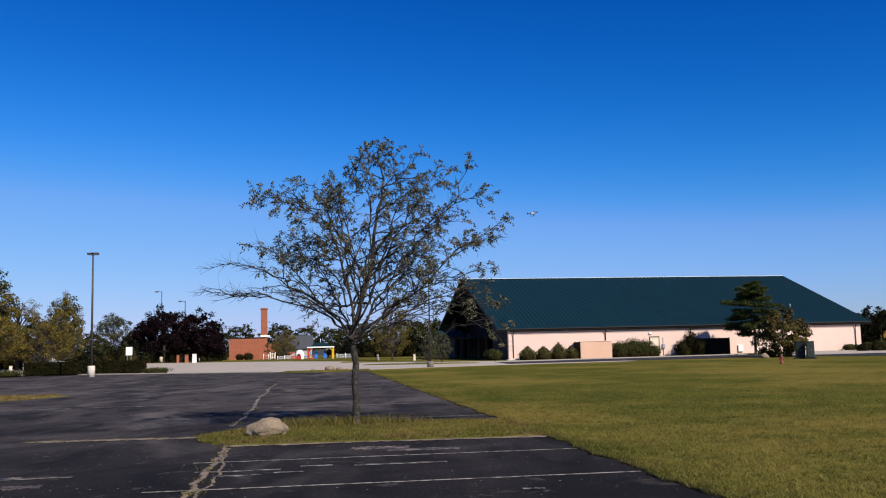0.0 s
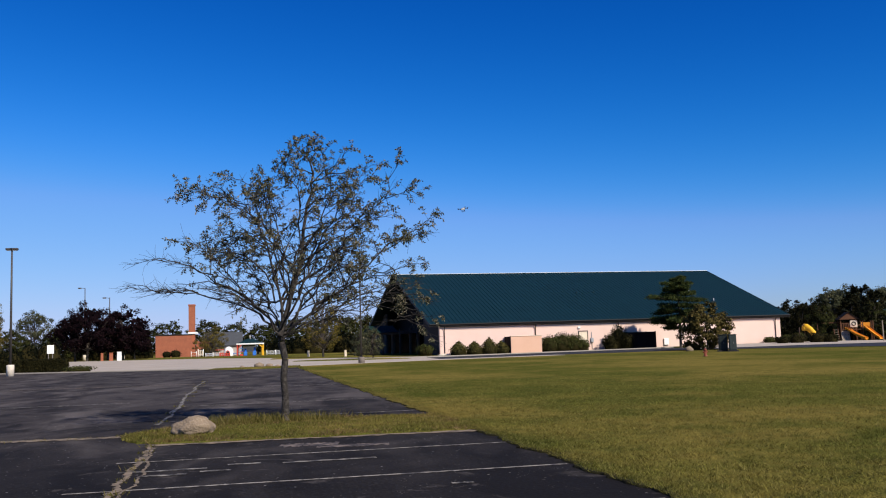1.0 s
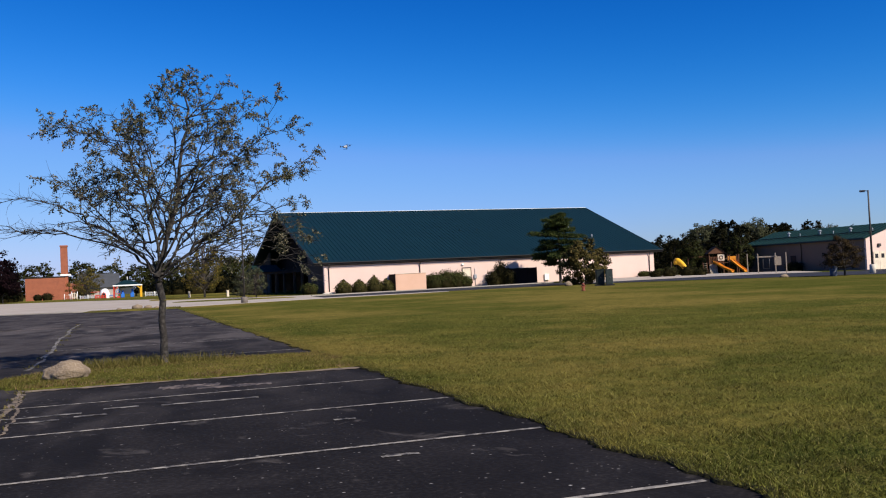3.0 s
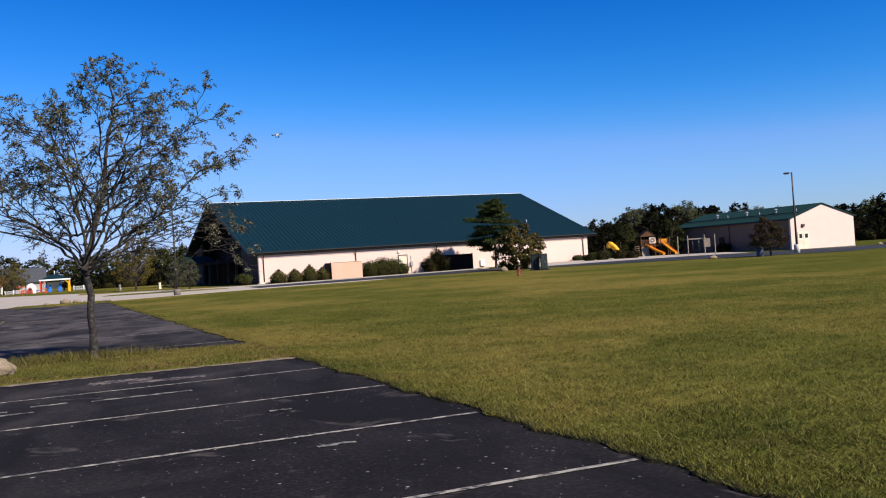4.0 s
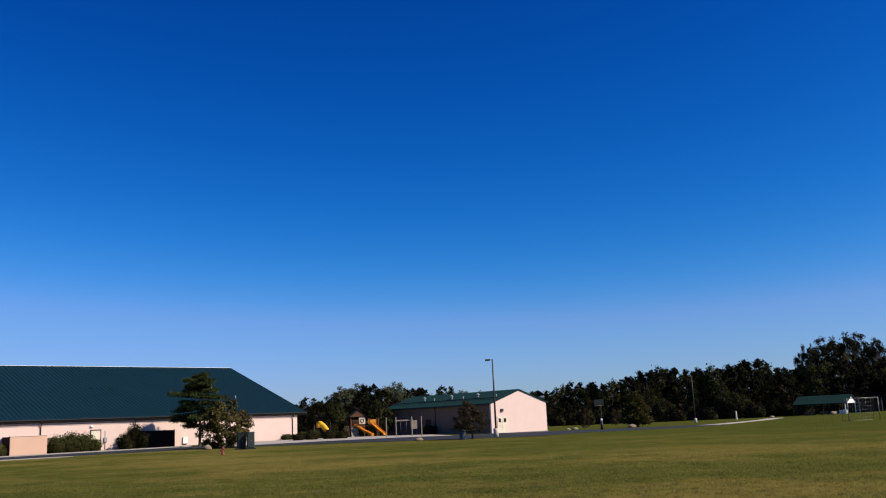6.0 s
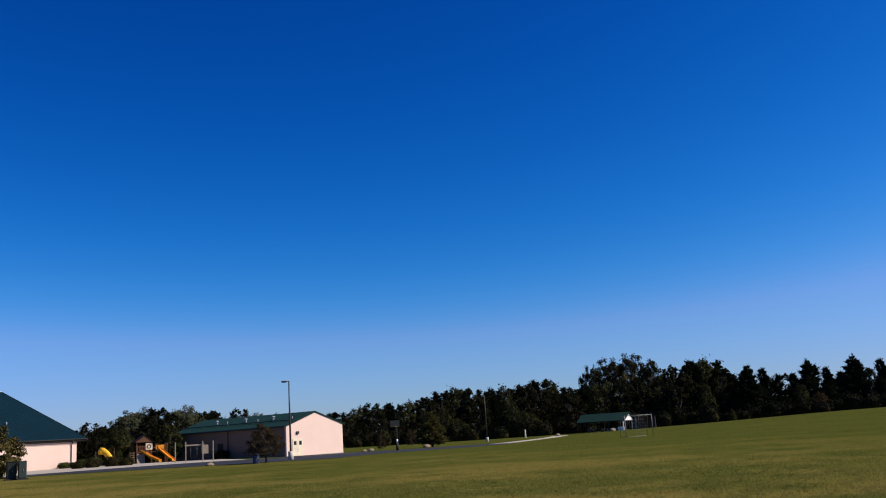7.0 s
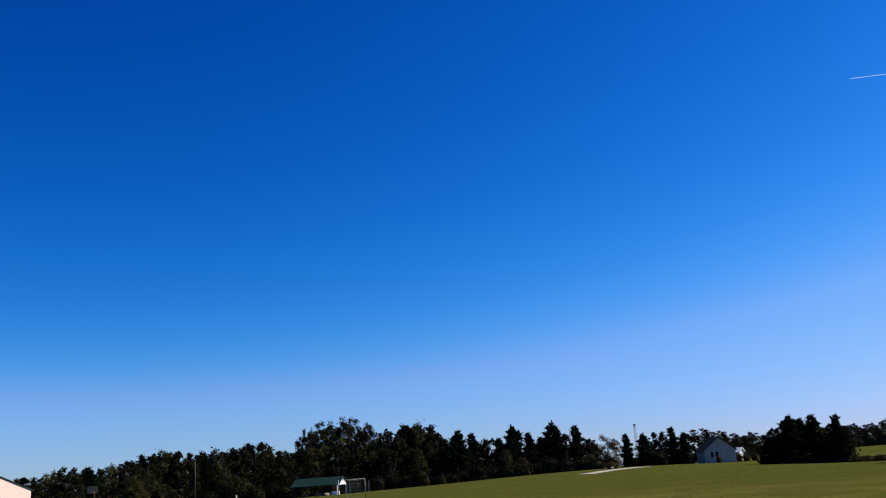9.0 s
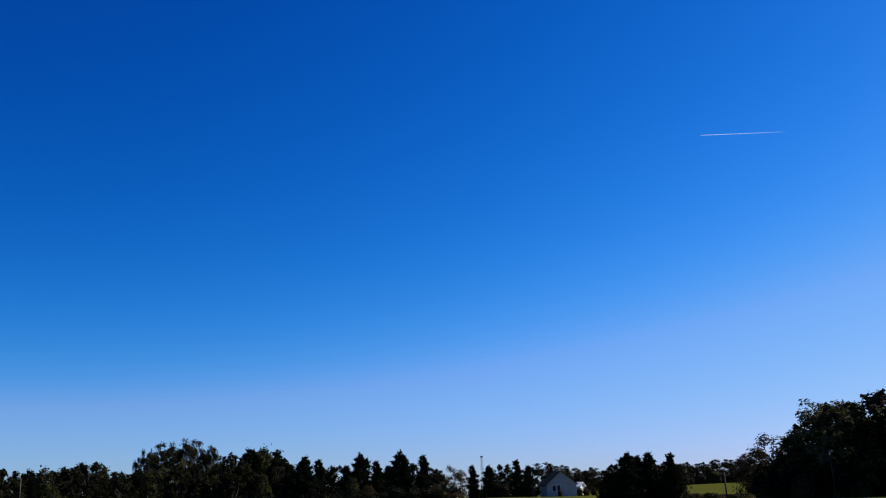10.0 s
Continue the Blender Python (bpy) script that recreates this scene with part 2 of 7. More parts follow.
M["purple_shade"] = leafy("purple_shade", (0.0035, 0.002, 0.003), (0.005, 0.0026, 0.0036), (0.008, 0.004, 0.005))
M["leaf_yellow"] = leafy("leaf_yellow", (0.045, 0.042, 0.011), (0.12, 0.092, 0.02), (0.23, 0.16, 0.032))
M["leaf_grey"] = leafy("leaf_grey", (0.0392, 0.0448, 0.0224), (0.0644, 0.0672, 0.0336), (0.105, 0.1022, 0.0532))
M["leaf_olive"] = leafy("leaf_olive", (0.039, 0.0429, 0.01248), (0.0702, 0.0624, 0.0195), (0.117, 0.0897, 0.0273))
M["leaf_purple"] = leafy("leaf_purple", (0.00432, 0.00216, 0.0036), (0.00864, 0.0036, 0.00504), (0.018, 0.0072, 0.00864))
M["leaf_rust"] = leafy("leaf_rust", (0.02295, 0.01606, 0.007344), (0.03902, 0.02524, 0.01102), (0.05508, 0.03672, 0.01606))
M["pine_needle"] = leafy("pine_needle", (0.0225, 0.035, 0.01125), (0.045, 0.06, 0.0175), (0.0875, 0.095, 0.025))
M["leaf_gold"] = leafy("leaf_gold", (0.05, 0.05, 0.014), (0.09, 0.078, 0.021), (0.145, 0.112, 0.03))
M["leaf_russet"] = leafy("leaf_russet", (0.032, 0.03, 0.009), (0.07, 0.056, 0.017), (0.14, 0.1, 0.03))
M["needle_dark"] = leafy("needle_dark", (0.0042, 0.0072, 0.0042), (0.0078, 0.012, 0.006), (0.0156, 0.0198, 0.0084))
M["stucco"] = material("peach_stucco", (0.7, 0.505, 0.425), (0.66, 0.47, 0.39), (0.73, 0.54, 0.455), scale=0.6, fine=14, rough=0.9, bump=0.15)
# darker taupe in place of the stucco, painting the side walls' shade
M["taupe"] = material("shade_taupe_siding", (0.15, 0.104, 0.073), (0.17, 0.118, 0.084), scale=0.6, fine=14, rough=0.7, bump=0.1)
# taupe darkened to put the end walls' shade into their colour
M["shade_siding"] = material("shade_end_siding", (0.085, 0.062, 0.048), (0.07, 0.051, 0.04), scale=0.6, fine=14, rough=0.9, bump=0.1, gloss=0.1)
M["cedar"] = material("red_cedar", (0.11, 0.047, 0.022), (0.075, 0.031, 0.015), (0.15, 0.07, 0.033), scale=3, fine=30, rough=0.85)
M["pink_wall"] = material("pink_panel", (0.62, 0.38, 0.27), (0.58, 0.35, 0.24), (0.66, 0.42, 0.31), scale=0.8, fine=14, rough=0.9, bump=0.15)
M["roof"] = material("green_metal_roof", (0.0026, 0.018, 0.022), (0.002, 0.015, 0.018), (0.0034, 0.023, 0.027), scale=0.4, fine=8, rough=0.5, bump=0.05, gloss=0.32)
M["roof_matt"] = material("matt_green_roof", (0.0055, 0.026, 0.021), (0.0045, 0.021, 0.017), (0.0075, 0.033, 0.027), scale=0.4, fine=8, rough=0.85, bump=0.05, gloss=0.12)
M["seam"] = material("roof_seam_paint", (0.0046, 0.036, 0.039), scale=2, fine=20, rough=0.4, bump=0.0)
M["trim_dark"] = material("dark_trim", (0.01925, 0.0143, 0.0121), scale=2, fine=20, rough=0.6, bump=0.05)
M["white"] = material("white_paint", (0.78, 0.76, 0.72), (0.7, 0.68, 0.64), scale=1.5, fine=18, rough=0.6, bump=0.05)
M["cream"] = material("cream_paint", (0.72, 0.6, 0.45), scale=1.5, fine=18, rough=0.7, bump=0.05)
M["metal"] = material("galvanised_pole", (0.22, 0.2, 0.18), (0.16, 0.15, 0.14), scale=3, fine=40, rough=0.5, metal=0.4, bump=0.05)
M["bronze"] = material("dark_bronze_paint", (0.06, 0.052, 0.046), scale=3, fine=40, rough=0.5, bump=0.05)
M["pole_base"] = material("pale_concrete_base", (0.62, 0.54, 0.44), scale=4, fine=40, rough=0.9)
M["worn_base"] = material("grey_worn_concrete", (0.17, 0.14, 0.115), scale=4, fine=40, rough=0.9)
M["brick"] = material("red_brick", (0.32, 0.1, 0.05), (0.24, 0.075, 0.04), (0.4, 0.15, 0.08), scale=1.5, fine=9, rough=0.9, bump=0.3)
M["grey_roof"] = material("grey_shingle", (0.06, 0.063, 0.069), scale=1, fine=8, rough=0.9)
M["dark_roof"] = material("dark_shingle", (0.016, 0.015, 0.016), scale=1, fine=8, rough=0.95, gloss=0.05)
M["grey_wall"] = material("pale_grey_siding", (0.4, 0.345, 0.3), scale=1, fine=8, rough=0.8)
M["steel_green"] = material("green_cabinet_paint", (0.01155, 0.0165, 0.01386), (0.00924, 0.0132, 0.01122), scale=2, fine=25, rough=0.55, bump=0.05)
M["steel_pale"] = material("pale_green_cabinet_paint", (0.03575, 0.04675, 0.04125), scale=2, fine=25, rough=0.55, bump=0.05)
M["yellow"] = material("yellow_plastic", (0.8, 0.42, 0.02), scale=2, fine=20, rough=0.45, bump=0.03)
M["orange"] = material("orange_plastic", (0.75, 0.27, 0.02), scale=2, fine=20, rough=0.45, bump=0.03)
M["redpaint"] = material("red_paint", (0.55, 0.06, 0.035), scale=2, fine=20, rough=0.5, bump=0.03)
M["bluepaint"] = material("blue_paint", (0.03, 0.16, 0.55), scale=2, fine=20, rough=0.5, bump=0.03)
M["wood"] = material("brown_timber", (0.0595, 0.035, 0.0224), (0.042, 0.0238, 0.0154), scale=4, fine=30, rough=0.8)
# near-black brown: dark screen timber, and shade painted on porch and panel parts
M["dark_shade_panel"] = material("brown_shade_panel", (0.018, 0.0125, 0.0115), scale=2, fine=20, rough=0.8, bump=0.1, gloss=0.05)
M["pale_wood"] = material("weathered_timber", (0.34, 0.27, 0.2), (0.25, 0.2, 0.15), scale=4, fine=30, rough=0.85)
M["hydrant"] = material("hydrant_paint", (0.1733, 0.04043, 0.01733), scale=5, fine=40, rough=0.5, bump=0.05)
M["glass"] = material("dark_glass", (0.02, 0.022, 0.026), scale=2, fine=20, rough=0.08, bump=0.0, gloss=0.6)
M["rubber"] = material("rubber", (0.02, 0.02, 0.02), scale=5, fine=30, rough=0.9)
M["carwhite"] = material("white_car_paint", (0.75, 0.75, 0.74), scale=2, fine=20, rough=0.25, bump=0.0, gloss=0.5)
M["grey_plastic"] = material("grey_plastic", (0.3, 0.31, 0.33), scale=4, fine=40, rough=0.5, bump=0.03)
M["bin"] = material("blue_grey_bin", (0.05, 0.06, 0.085), scale=3, fine=30, rough=0.6)


# ---- shapes ----
def P(az, d):
    """A place on the plan by compass angle from +y (clockwise, degrees) and distance."""
    return d * math.sin(radians(az)), d * math.cos(radians(az))


RISES = [(0.4, 60, 112, 22), (-0.75, 145, 106, 60), (1.89, 187, 37, 38), (2.28, 326, -8, 48), (0.6, -39, 145, 45), (-3.3, 196, -26, 32)]


def ground_z(x, y):
    """The lie of the land: nearly flat, with slow rises and a dip."""
    return sum(h * np.exp(-((x - a) ** 2 + (y - b) ** 2) / (2 * s * s)) for h, a, b, s in RISES)


def on_ground(az, d, up=0.0):
    x, y = P(az, d)
    return x, y, float(ground_z(x, y)) + up


def as_mesh(name, verts, faces, mat, smooth=False):
    me = bpy.data.meshes.new(name)
    me.from_pydata([tuple(v) for v in verts], [], [tuple(f) for f in faces])
    me.materials.append(M[mat])
    if smooth:
        me.polygons.foreach_set("use_smooth", [True] * len(me.polygons))
    me.update()
    return me


def quads_mesh(name, corners, mat, second="", from_=0):
    """Many loose four-cornered leaves: corners is an array (n, 4, 3). Those from from_ on take the second material."""
    n = len(corners)
    me = bpy.data.meshes.new(name)
    me.vertices.add(4 * n)
    me.vertices.foreach_set("co", np.asarray(corners, np.float32).ravel())
    me.loops.add(4 * n)
    me.loops.foreach_set("vertex_index", np.arange(4 * n, dtype=np.int32))
    me.polygons.add(n)
    me.polygons.foreach_set("loop_start", np.arange(0, 4 * n, 4, dtype=np.int32))
    me.polygons.foreach_set("loop_total", np.full(n, 4, np.int32))
    me.materials.append(M[mat])
    if second:
        me.materials.append(M[second])
        me.polygons.foreach_set("material_index", (np.arange(n) >= from_).astype(np.int32))
    me.update(calc_edges=True)
    me.validate()
    return me


def part(name, shape, mat, parent=None, label=""):
    """Links a bmesh or a mesh as one object under a thing."""
    if isinstance(shape, bmesh.types.BMesh):
        me = bpy.data.meshes.new(name)
        shape.to_mesh(me)
        shape.free()
        me.materials.append(M[mat])
    else:
        me = shape
    ob = new(name, me)
    if parent is not None:
        ob.parent = parent
    if label:
        ob["label"] = label
    return ob


def thing(name, at, turn, label, category, group="", kind=""):
    """An Empty at a thing's base, to which its parts belong."""
    ob = new(name)
    ob.empty_display_size = 0.2
    ob.matrix_basis = pose(*at, 0, 0, turn)
    return tagged(ob, label, category, group, kind)


def box(size, at=(0, 0, 0), bevel=0.01, turn=(0, 0, 0), taper=1.0, bm=None):
    """A bevelled box that stands on the height of at."""
    bm = bm or bmesh.new()
    m = pose(*at, *turn) @ Matrix.Translation((0, 0, size[2] / 2)) @ Matrix.Diagonal((*size, 1))
    made = bmesh.ops.create_cube(bm, size=1, matrix=m)["verts"]
    if taper != 1.0:
        mi = m.inverted()
        for v in made:
            q = mi @ v.co
            if q.z > 0:
                v.co = m @ Vector((q.x * taper, q.y * taper, q.z))
    if bevel:
        edges = list({e for v in made for e in v.link_edges})
        bmesh.ops.bevel(bm, geom=edges, offset=bevel, segments=1, affect="EDGES")
    return bm


def tube(points, radii, sides=8, bm=None, cap=True):
    """A round bar along points."""
    bm = bm or bmesh.new()
    pts = [Vector(p) for p in points]
    if not hasattr(radii, "__len__"):
        radii = [radii] * len(pts)
    rings = []
    for i, (p, r) in enumerate(zip(pts, radii)):
        d = (pts[min(i + 1, len(pts) - 1)] - pts[max(i - 1, 0)]).normalized()
        a = d.cross(Vector((0.31, 0.95, 0.02))).normalized() if abs(d.y) < 0.9 else d.cross(Vector((1, 0, 0))).normalized()
        b = d.cross(a)
        rings.append([bm.verts.new(p + r * (math.cos(k) * a + math.sin(k) * b)) for k in np.linspace(0, 2 * math.pi, sides, False)])
    for q, w in zip(rings, rings[1:]):
        for k in range(sides):
            bm.faces.new((q[k], q[(k + 1) % sides], w[(k + 1) % sides], w[k]))
    if cap:
        bm.faces.new(rings[0][::-1])
        bm.faces.new(rings[-1])
    for f in bm.faces:
        f.smooth = True
    return bm


def lump(size, at=(0, 0, 0), rough=0.15, seed=0, detail=3, freq=1.6, flat=0.0):
    """A rounded irregular body standing on the height of at."""
    bm = bmesh.new()
    bmesh.ops.create_icosphere(bm, subdivisions=detail, radius=1)
    for v in bm.verts:
        n = noise.fractal(v.co * freq + Vector((seed * 7.3, 0, 0)), 1.0, 2.0, 4)
        v.co *= 1 + rough * n
        v.co.z = max(v.co.z, -0.55)
        v.co = Vector((v.co.x * size[0] / 2, v.co.y * size[1] / 2, (v.co.z + 0.45) * size[2] / 1.45)) + Vector(at)
    for f in bm.faces:
        f.smooth = True
    return bm


def segments_mesh(name, segs, mat, sides=5):
    """Tapered branch segments (p0, p1, r0, r1) as one mesh."""
    p0 = np.array([s[0] for s in segs], float)
    p1 = np.array([s[1] for s in segs], float)
    r0 = np.array([s[2] for s in segs])[:, None, None]
    r1 = np.array([s[3] for s in segs])[:, None, None]
    d = p1 - p0
    d /= np.linalg.norm(d, axis=1, keepdims=True) + 1e-9
    a = np.cross(d, np.array([0.31, 0.95, 0.02]))
    a /= np.linalg.norm(a, axis=1, keepdims=True) + 1e-9
    b = np.cross(d, a)
    ang = np.linspace(0, 2 * np.pi, sides, False)
    ring = np.cos(ang)[None, :, None] * a[:, None] + np.sin(ang)[None, :, None] * b[:, None]
    v = np.concatenate([p0[:, None] + r0 * ring, p1[:, None] + r1 * ring], 1).reshape(-1, 3)
    faces = []
    for i in range(len(segs)):
        o = i * 2 * sides
        for k in range(sides):
            faces.append((o + k, o + (k + 1) % sides, o + sides + (k + 1) % sides, o + sides + k))
    return as_mesh(name, v, faces, mat, True)


def leaf_quads(rng, centres, length, width, droop=0.3, out=None, along=False):
    """A diamond-like leaf at every centre, turned at random (or leaning along out)."""
    n = len(centres)
    d = rng.normal(size=(n, 3))
    if out is not None and along:
        d = d * 0.7 + out * 1.1
    elif out is not None:
        d = d - 0.75 * (d * out).sum(1, keepdims=True) * out
    d[:, 2] -= droop
    d /= np.linalg.norm(d, axis=1, keepdims=True)
    w = np.cross(d, rng.normal(size=(n, 3)) * 0.5 + out if out is not None and not along else rng.normal(size=(n, 3)))
    w /= np.linalg.norm(w, axis=1, keepdims=True) + 1e-9
    ln = length * rng.uniform(0.6, 1.3, (n, 1))
    wd = width * rng.uniform(0.6, 1.3, (n, 1))
    c = np.asarray(centres)
    return np.stack([c, c + d * ln * 0.45 + w * wd / 2, c + d * ln, c + d * ln * 0.45 - w * wd / 2], 1)


def broadleaf(name, seed, h, r, leaf, label, clear=0.25, leaves=5200, size=0.3, sparse=0.75, group="", at=(0, 0, 0), lumps=100, category="tree", deep="", gaps=0.0, low=0.0):
    """A tree with a tapered trunk, limbs and a crown of many small clumps of leaves inside an uneven outline.
    gaps: how far the clumps draw apart; low: how far the crown's widest part lies below its middle."""
    rng = np.random.default_rng(abs(int(seed)))
    t = thing(name, at, 0, label, category, group)
    base = h * clear
    tr = 0.016 * h + 0.03
    lean = rng.normal(0, 0.025, 2) * h
    waves = rng.uniform(0, 6.28, 6)

    def stem(z):
        return np.array([lean[0] * z / h, lean[1] * z / h, z])
    segs = [((0, 0, -0.1), (0, 0, 0.25), tr * 1.5, tr * 1.1), ((0, 0, 0.25), tuple(stem(base + 0.3 * (h - base))), tr * 1.1, tr * 0.65),
            (tuple(stem(base + 0.3 * (h - base))), tuple(stem(h * 0.92)), tr * 0.65, tr * 0.1)]
    # eight or nine limbs share out the clumps
    n_limb = 9
    limb_a = np.arange(n_limb) * 2.399 + rng.uniform(-0.3, 0.3, n_limb)
    limb_reach = rng.uniform(0.72, 1.12, n_limb)
    pos, outs, inner = [], [], []
    mean = 1.5 * r / math.sqrt(lumps)
    for k in range(lumps):
        u = (k + rng.uniform(0.1, 0.9)) / lumps
        ang = rng.uniform(0, 6.283)
        near = np.exp(-(np.angle(np.exp(1j * (limb_a - ang))) / 0.55) ** 2)
        bulge = 0.78 + 0.3 * (near * limb_reach).sum() / (near.sum() + 0.6) + 0.14 * math.sin(3 * ang + waves[0] + 5 * u) + 0.1 * math.sin(7 * u * 3 + waves[1] + 2 * ang)
        wide = r * bulge * max(0.06, 1 - abs(1.84 * u ** (1.0 - 0.45 * low) - 0.88) ** 2.4) ** 0.55
        frac = math.sqrt(rng.uniform(0.12, 1.0))
        top = 1 + 0.12 * math.sin(2 * ang + waves[2]) * u + 0.07 * math.sin(5 * ang + waves[3]) * u
        z = base + (h - base) * (0.03 + 0.93 * u) * top
        c = np.array([math.cos(ang) * wide * frac, math.sin(ang) * wide * frac, z]) + [lean[0] * u, lean[1] * u, 0]
        rad = mean * rng.uniform(0.6, 1.25) * (1 - gaps * 0.5)
        if k % 3 == 0 or gaps:
            foot = stem(max(base * 0.9, z - 0.25 * h - 0.4 * wide * frac * rng.uniform(0.3, 1)))
            mid = foot + (c - foot) * 0.55 + rng.normal(0, 0.05, 3) * r
            segs += [(tuple(foot), tuple(mid), tr * 0.36, tr * 0.2), (tuple(mid), tuple(c), tr * 0.2, tr * 0.05)]
        per = max(8, int(leaves / lumps * rng.uniform(0.6, 1.4)))
        v = rng.normal(size=(per, 3))
        v /= np.linalg.norm(v, axis=1, keepdims=True)
        q = v * rad * (rng.uniform(0.1, 1.0, (per, 1)) ** 0.5) * (1 + np.abs(rng.normal(0, 0.22, (per, 1))))
        q[:, 2] *= sparse
        pos.append(c + q)
        outs.append(v * 0.8 + (c - stem(base + 0.4 * (h - base))) / (h * 0.5))
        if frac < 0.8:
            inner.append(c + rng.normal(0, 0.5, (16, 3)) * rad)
    # the highest leaves reach the tree's height
    rise = h / np.percentile(np.concatenate(pos)[:, 2], 99.7)
    for q in pos + inner:
        q[:, 2] *= rise
    out = np.concatenate(outs)
    out /= np.linalg.norm(out, axis=1, keepdims=True) + 1e-9
    part("trunk", segments_mesh("trunk", segs, "bark", 5), "bark", t)
    quads = leaf_quads(rng, np.concatenate(pos), size, size * 0.62, 0.2, out)
    n = len(quads)
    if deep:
        # inner leaves fill the crown; mostly near-black, they paint its inside shade
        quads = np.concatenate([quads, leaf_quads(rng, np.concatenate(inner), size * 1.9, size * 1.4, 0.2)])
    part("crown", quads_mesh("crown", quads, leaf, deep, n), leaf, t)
    return t


def conifer(name, seed, h, r, leaf, label, clear=0.1, whorls=11, group="", at=(0, 0, 0), size=0.32, open_top=0.4, per=46, uneven=0.35, power=0.75, flat=0.07, lift=0.3):
    """A pine: straight trunk, whorls of limbs that carry flat plumes of needles."""
    rng = np.random.default_rng(abs(int(seed)))
    t = thing(name, at, 0, label, "pine tree", group)
    tr = 0.016 * h + 0.03
    segs = [((0, 0, -0.1), (0, 0, h * 0.5), tr * 1.2, tr * 0.7), ((0, 0, h * 0.5), (0, 0, h * 0.97), tr * 0.7, tr * 0.1)]
    pos, outs = [], []
    for k in range(whorls):
        f = k / (whorls - 1)
        z = h * (clear + (0.95 - clear) * f)
        reach = r * (1 - f) ** power + open_top * 0.3
        if f < 0.12:
            reach *= 0.85
        for j in range(6):
            a = j * 1.047 + k * 0.6 + rng.uniform(-0.3, 0.3)
            ln = reach * rng.uniform(1 - uneven, 1.1)
            up = ln * rng.uniform(0.0, lift) + 0.2 * f
            e = np.array([math.cos(a) * ln, math.sin(a) * ln, z + up])
            s = np.array([0, 0, z])
            segs.append((tuple(s), tuple(e), tr * 0.25 * (1 - 0.6 * f), tr * 0.06))
            n = max(10, int(per * ln / r))
            u = rng.uniform(0.3, 1.05, (n, 1))
            q = s + (e - s) * u + rng.normal(0, 1, (n, 3)) * np.array([0.16, 0.16, flat]) * (ln * 0.8 + 0.25)
            pos.append(q)
            o = np.tile((e - s) / (np.linalg.norm(e - s) + 1e-9), (n, 1))
            o[:, 2] += 0.35
            outs.append(o)
    top = np.array([0, 0, h * 0.96]) + rng.normal(0, 1, (40, 3)) * [0.1 * r, 0.1 * r, 0.03 * h]
    pos.append(top)
    outs.append(np.tile([0, 0, 1.0], (40, 1)))
    part("trunk", segments_mesh("trunk", segs, "bark", 6), "bark", t)
    quads = leaf_quads(rng, np.concatenate(pos), size * 1.3, size * 0.5, -0.1, np.concatenate(outs), True)
    part("crown", quads_mesh("crown", quads, leaf), leaf, t)
    return t


def shrub(name, seed, size, leaf, label, at=(0, 0, 0), n=1400, leafsize=0.14, cone=False, group="", square=False, turn=0, category="shrub"):
    """A bush: short stems and a dense, uneven skin of small leaves."""
    rng = np.random.default_rng(abs(int(seed)))
    t = thing(name, at, turn, label, category, group)
    sx, sy, sz = size
    segs = []
    for k in range(9):
        a = k * 2.4
        segs.append(((0.05 * math.cos(a) * sx, 0.05 * math.sin(a) * sy, 0), (0.3 * math.cos(a) * sx, 0.3 * math.sin(a) * sy, 0.6 * sz), 0.03, 0.012))
    part("stems", segments_mesh("stems", segs, "bark", 5), "bark", t)
    # solid core, dark in colour to stand for the bush's shaded inside
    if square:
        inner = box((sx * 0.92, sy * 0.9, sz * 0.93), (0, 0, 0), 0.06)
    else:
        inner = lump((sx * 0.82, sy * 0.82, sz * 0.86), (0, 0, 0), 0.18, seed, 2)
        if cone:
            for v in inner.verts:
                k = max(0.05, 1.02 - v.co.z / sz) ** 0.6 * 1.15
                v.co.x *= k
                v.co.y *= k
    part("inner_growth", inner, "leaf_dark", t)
    if square:
        q = rng.uniform(-1, 1, (n, 3)) * [sx / 2, sy / 2, 1]
        face = rng.integers(0, 5, n)
        q[face == 0, 2] = 1
        q[face == 1, 0], q[face == 2, 0] = sx / 2, -sx / 2
        q[face == 3, 1], q[face == 4, 1] = sy / 2, -sy / 2
        q[:, 2] = (q[:, 2] * 0.5 + 0.5) * sz * 0.97
        q += rng.normal(0, 0.035, (n, 3))
        out = np.where(face[:, None] == 0, [[0, 0, 1.0]], np.sign(q) * [1, 1, 0.2])
    else:
        v = rng.normal(size=(n, 3))
        v /= np.linalg.norm(v, axis=1, keepdims=True)
        bumpy = 1 + 0.22 * np.sin(v[:, :1] * 5 + seed) * np.cos(v[:, 1:2] * 6 + 2 * seed) + rng.normal(0, 0.07, (n, 1))
        q = v * rng.uniform(0.6, 1, (n, 1)) ** 0.4 * bumpy
        zz = np.clip(q[:, 2] * 0.5 + 0.5, 0.02, 1.15)
        wide = np.maximum(0.03, 1.02 - zz) ** 0.6 * 1.25 if cone else np.ones(n)
        q = np.stack([q[:, 0] * sx / 2 * wide, q[:, 1] * sy / 2 * wide, zz * sz], 1)
        out = v
    part("leaves", quads_mesh("leaves", leaf_quads(rng, q, leafsize, leafsize * 0.6, 0, out), leaf), leaf, t)
    return t


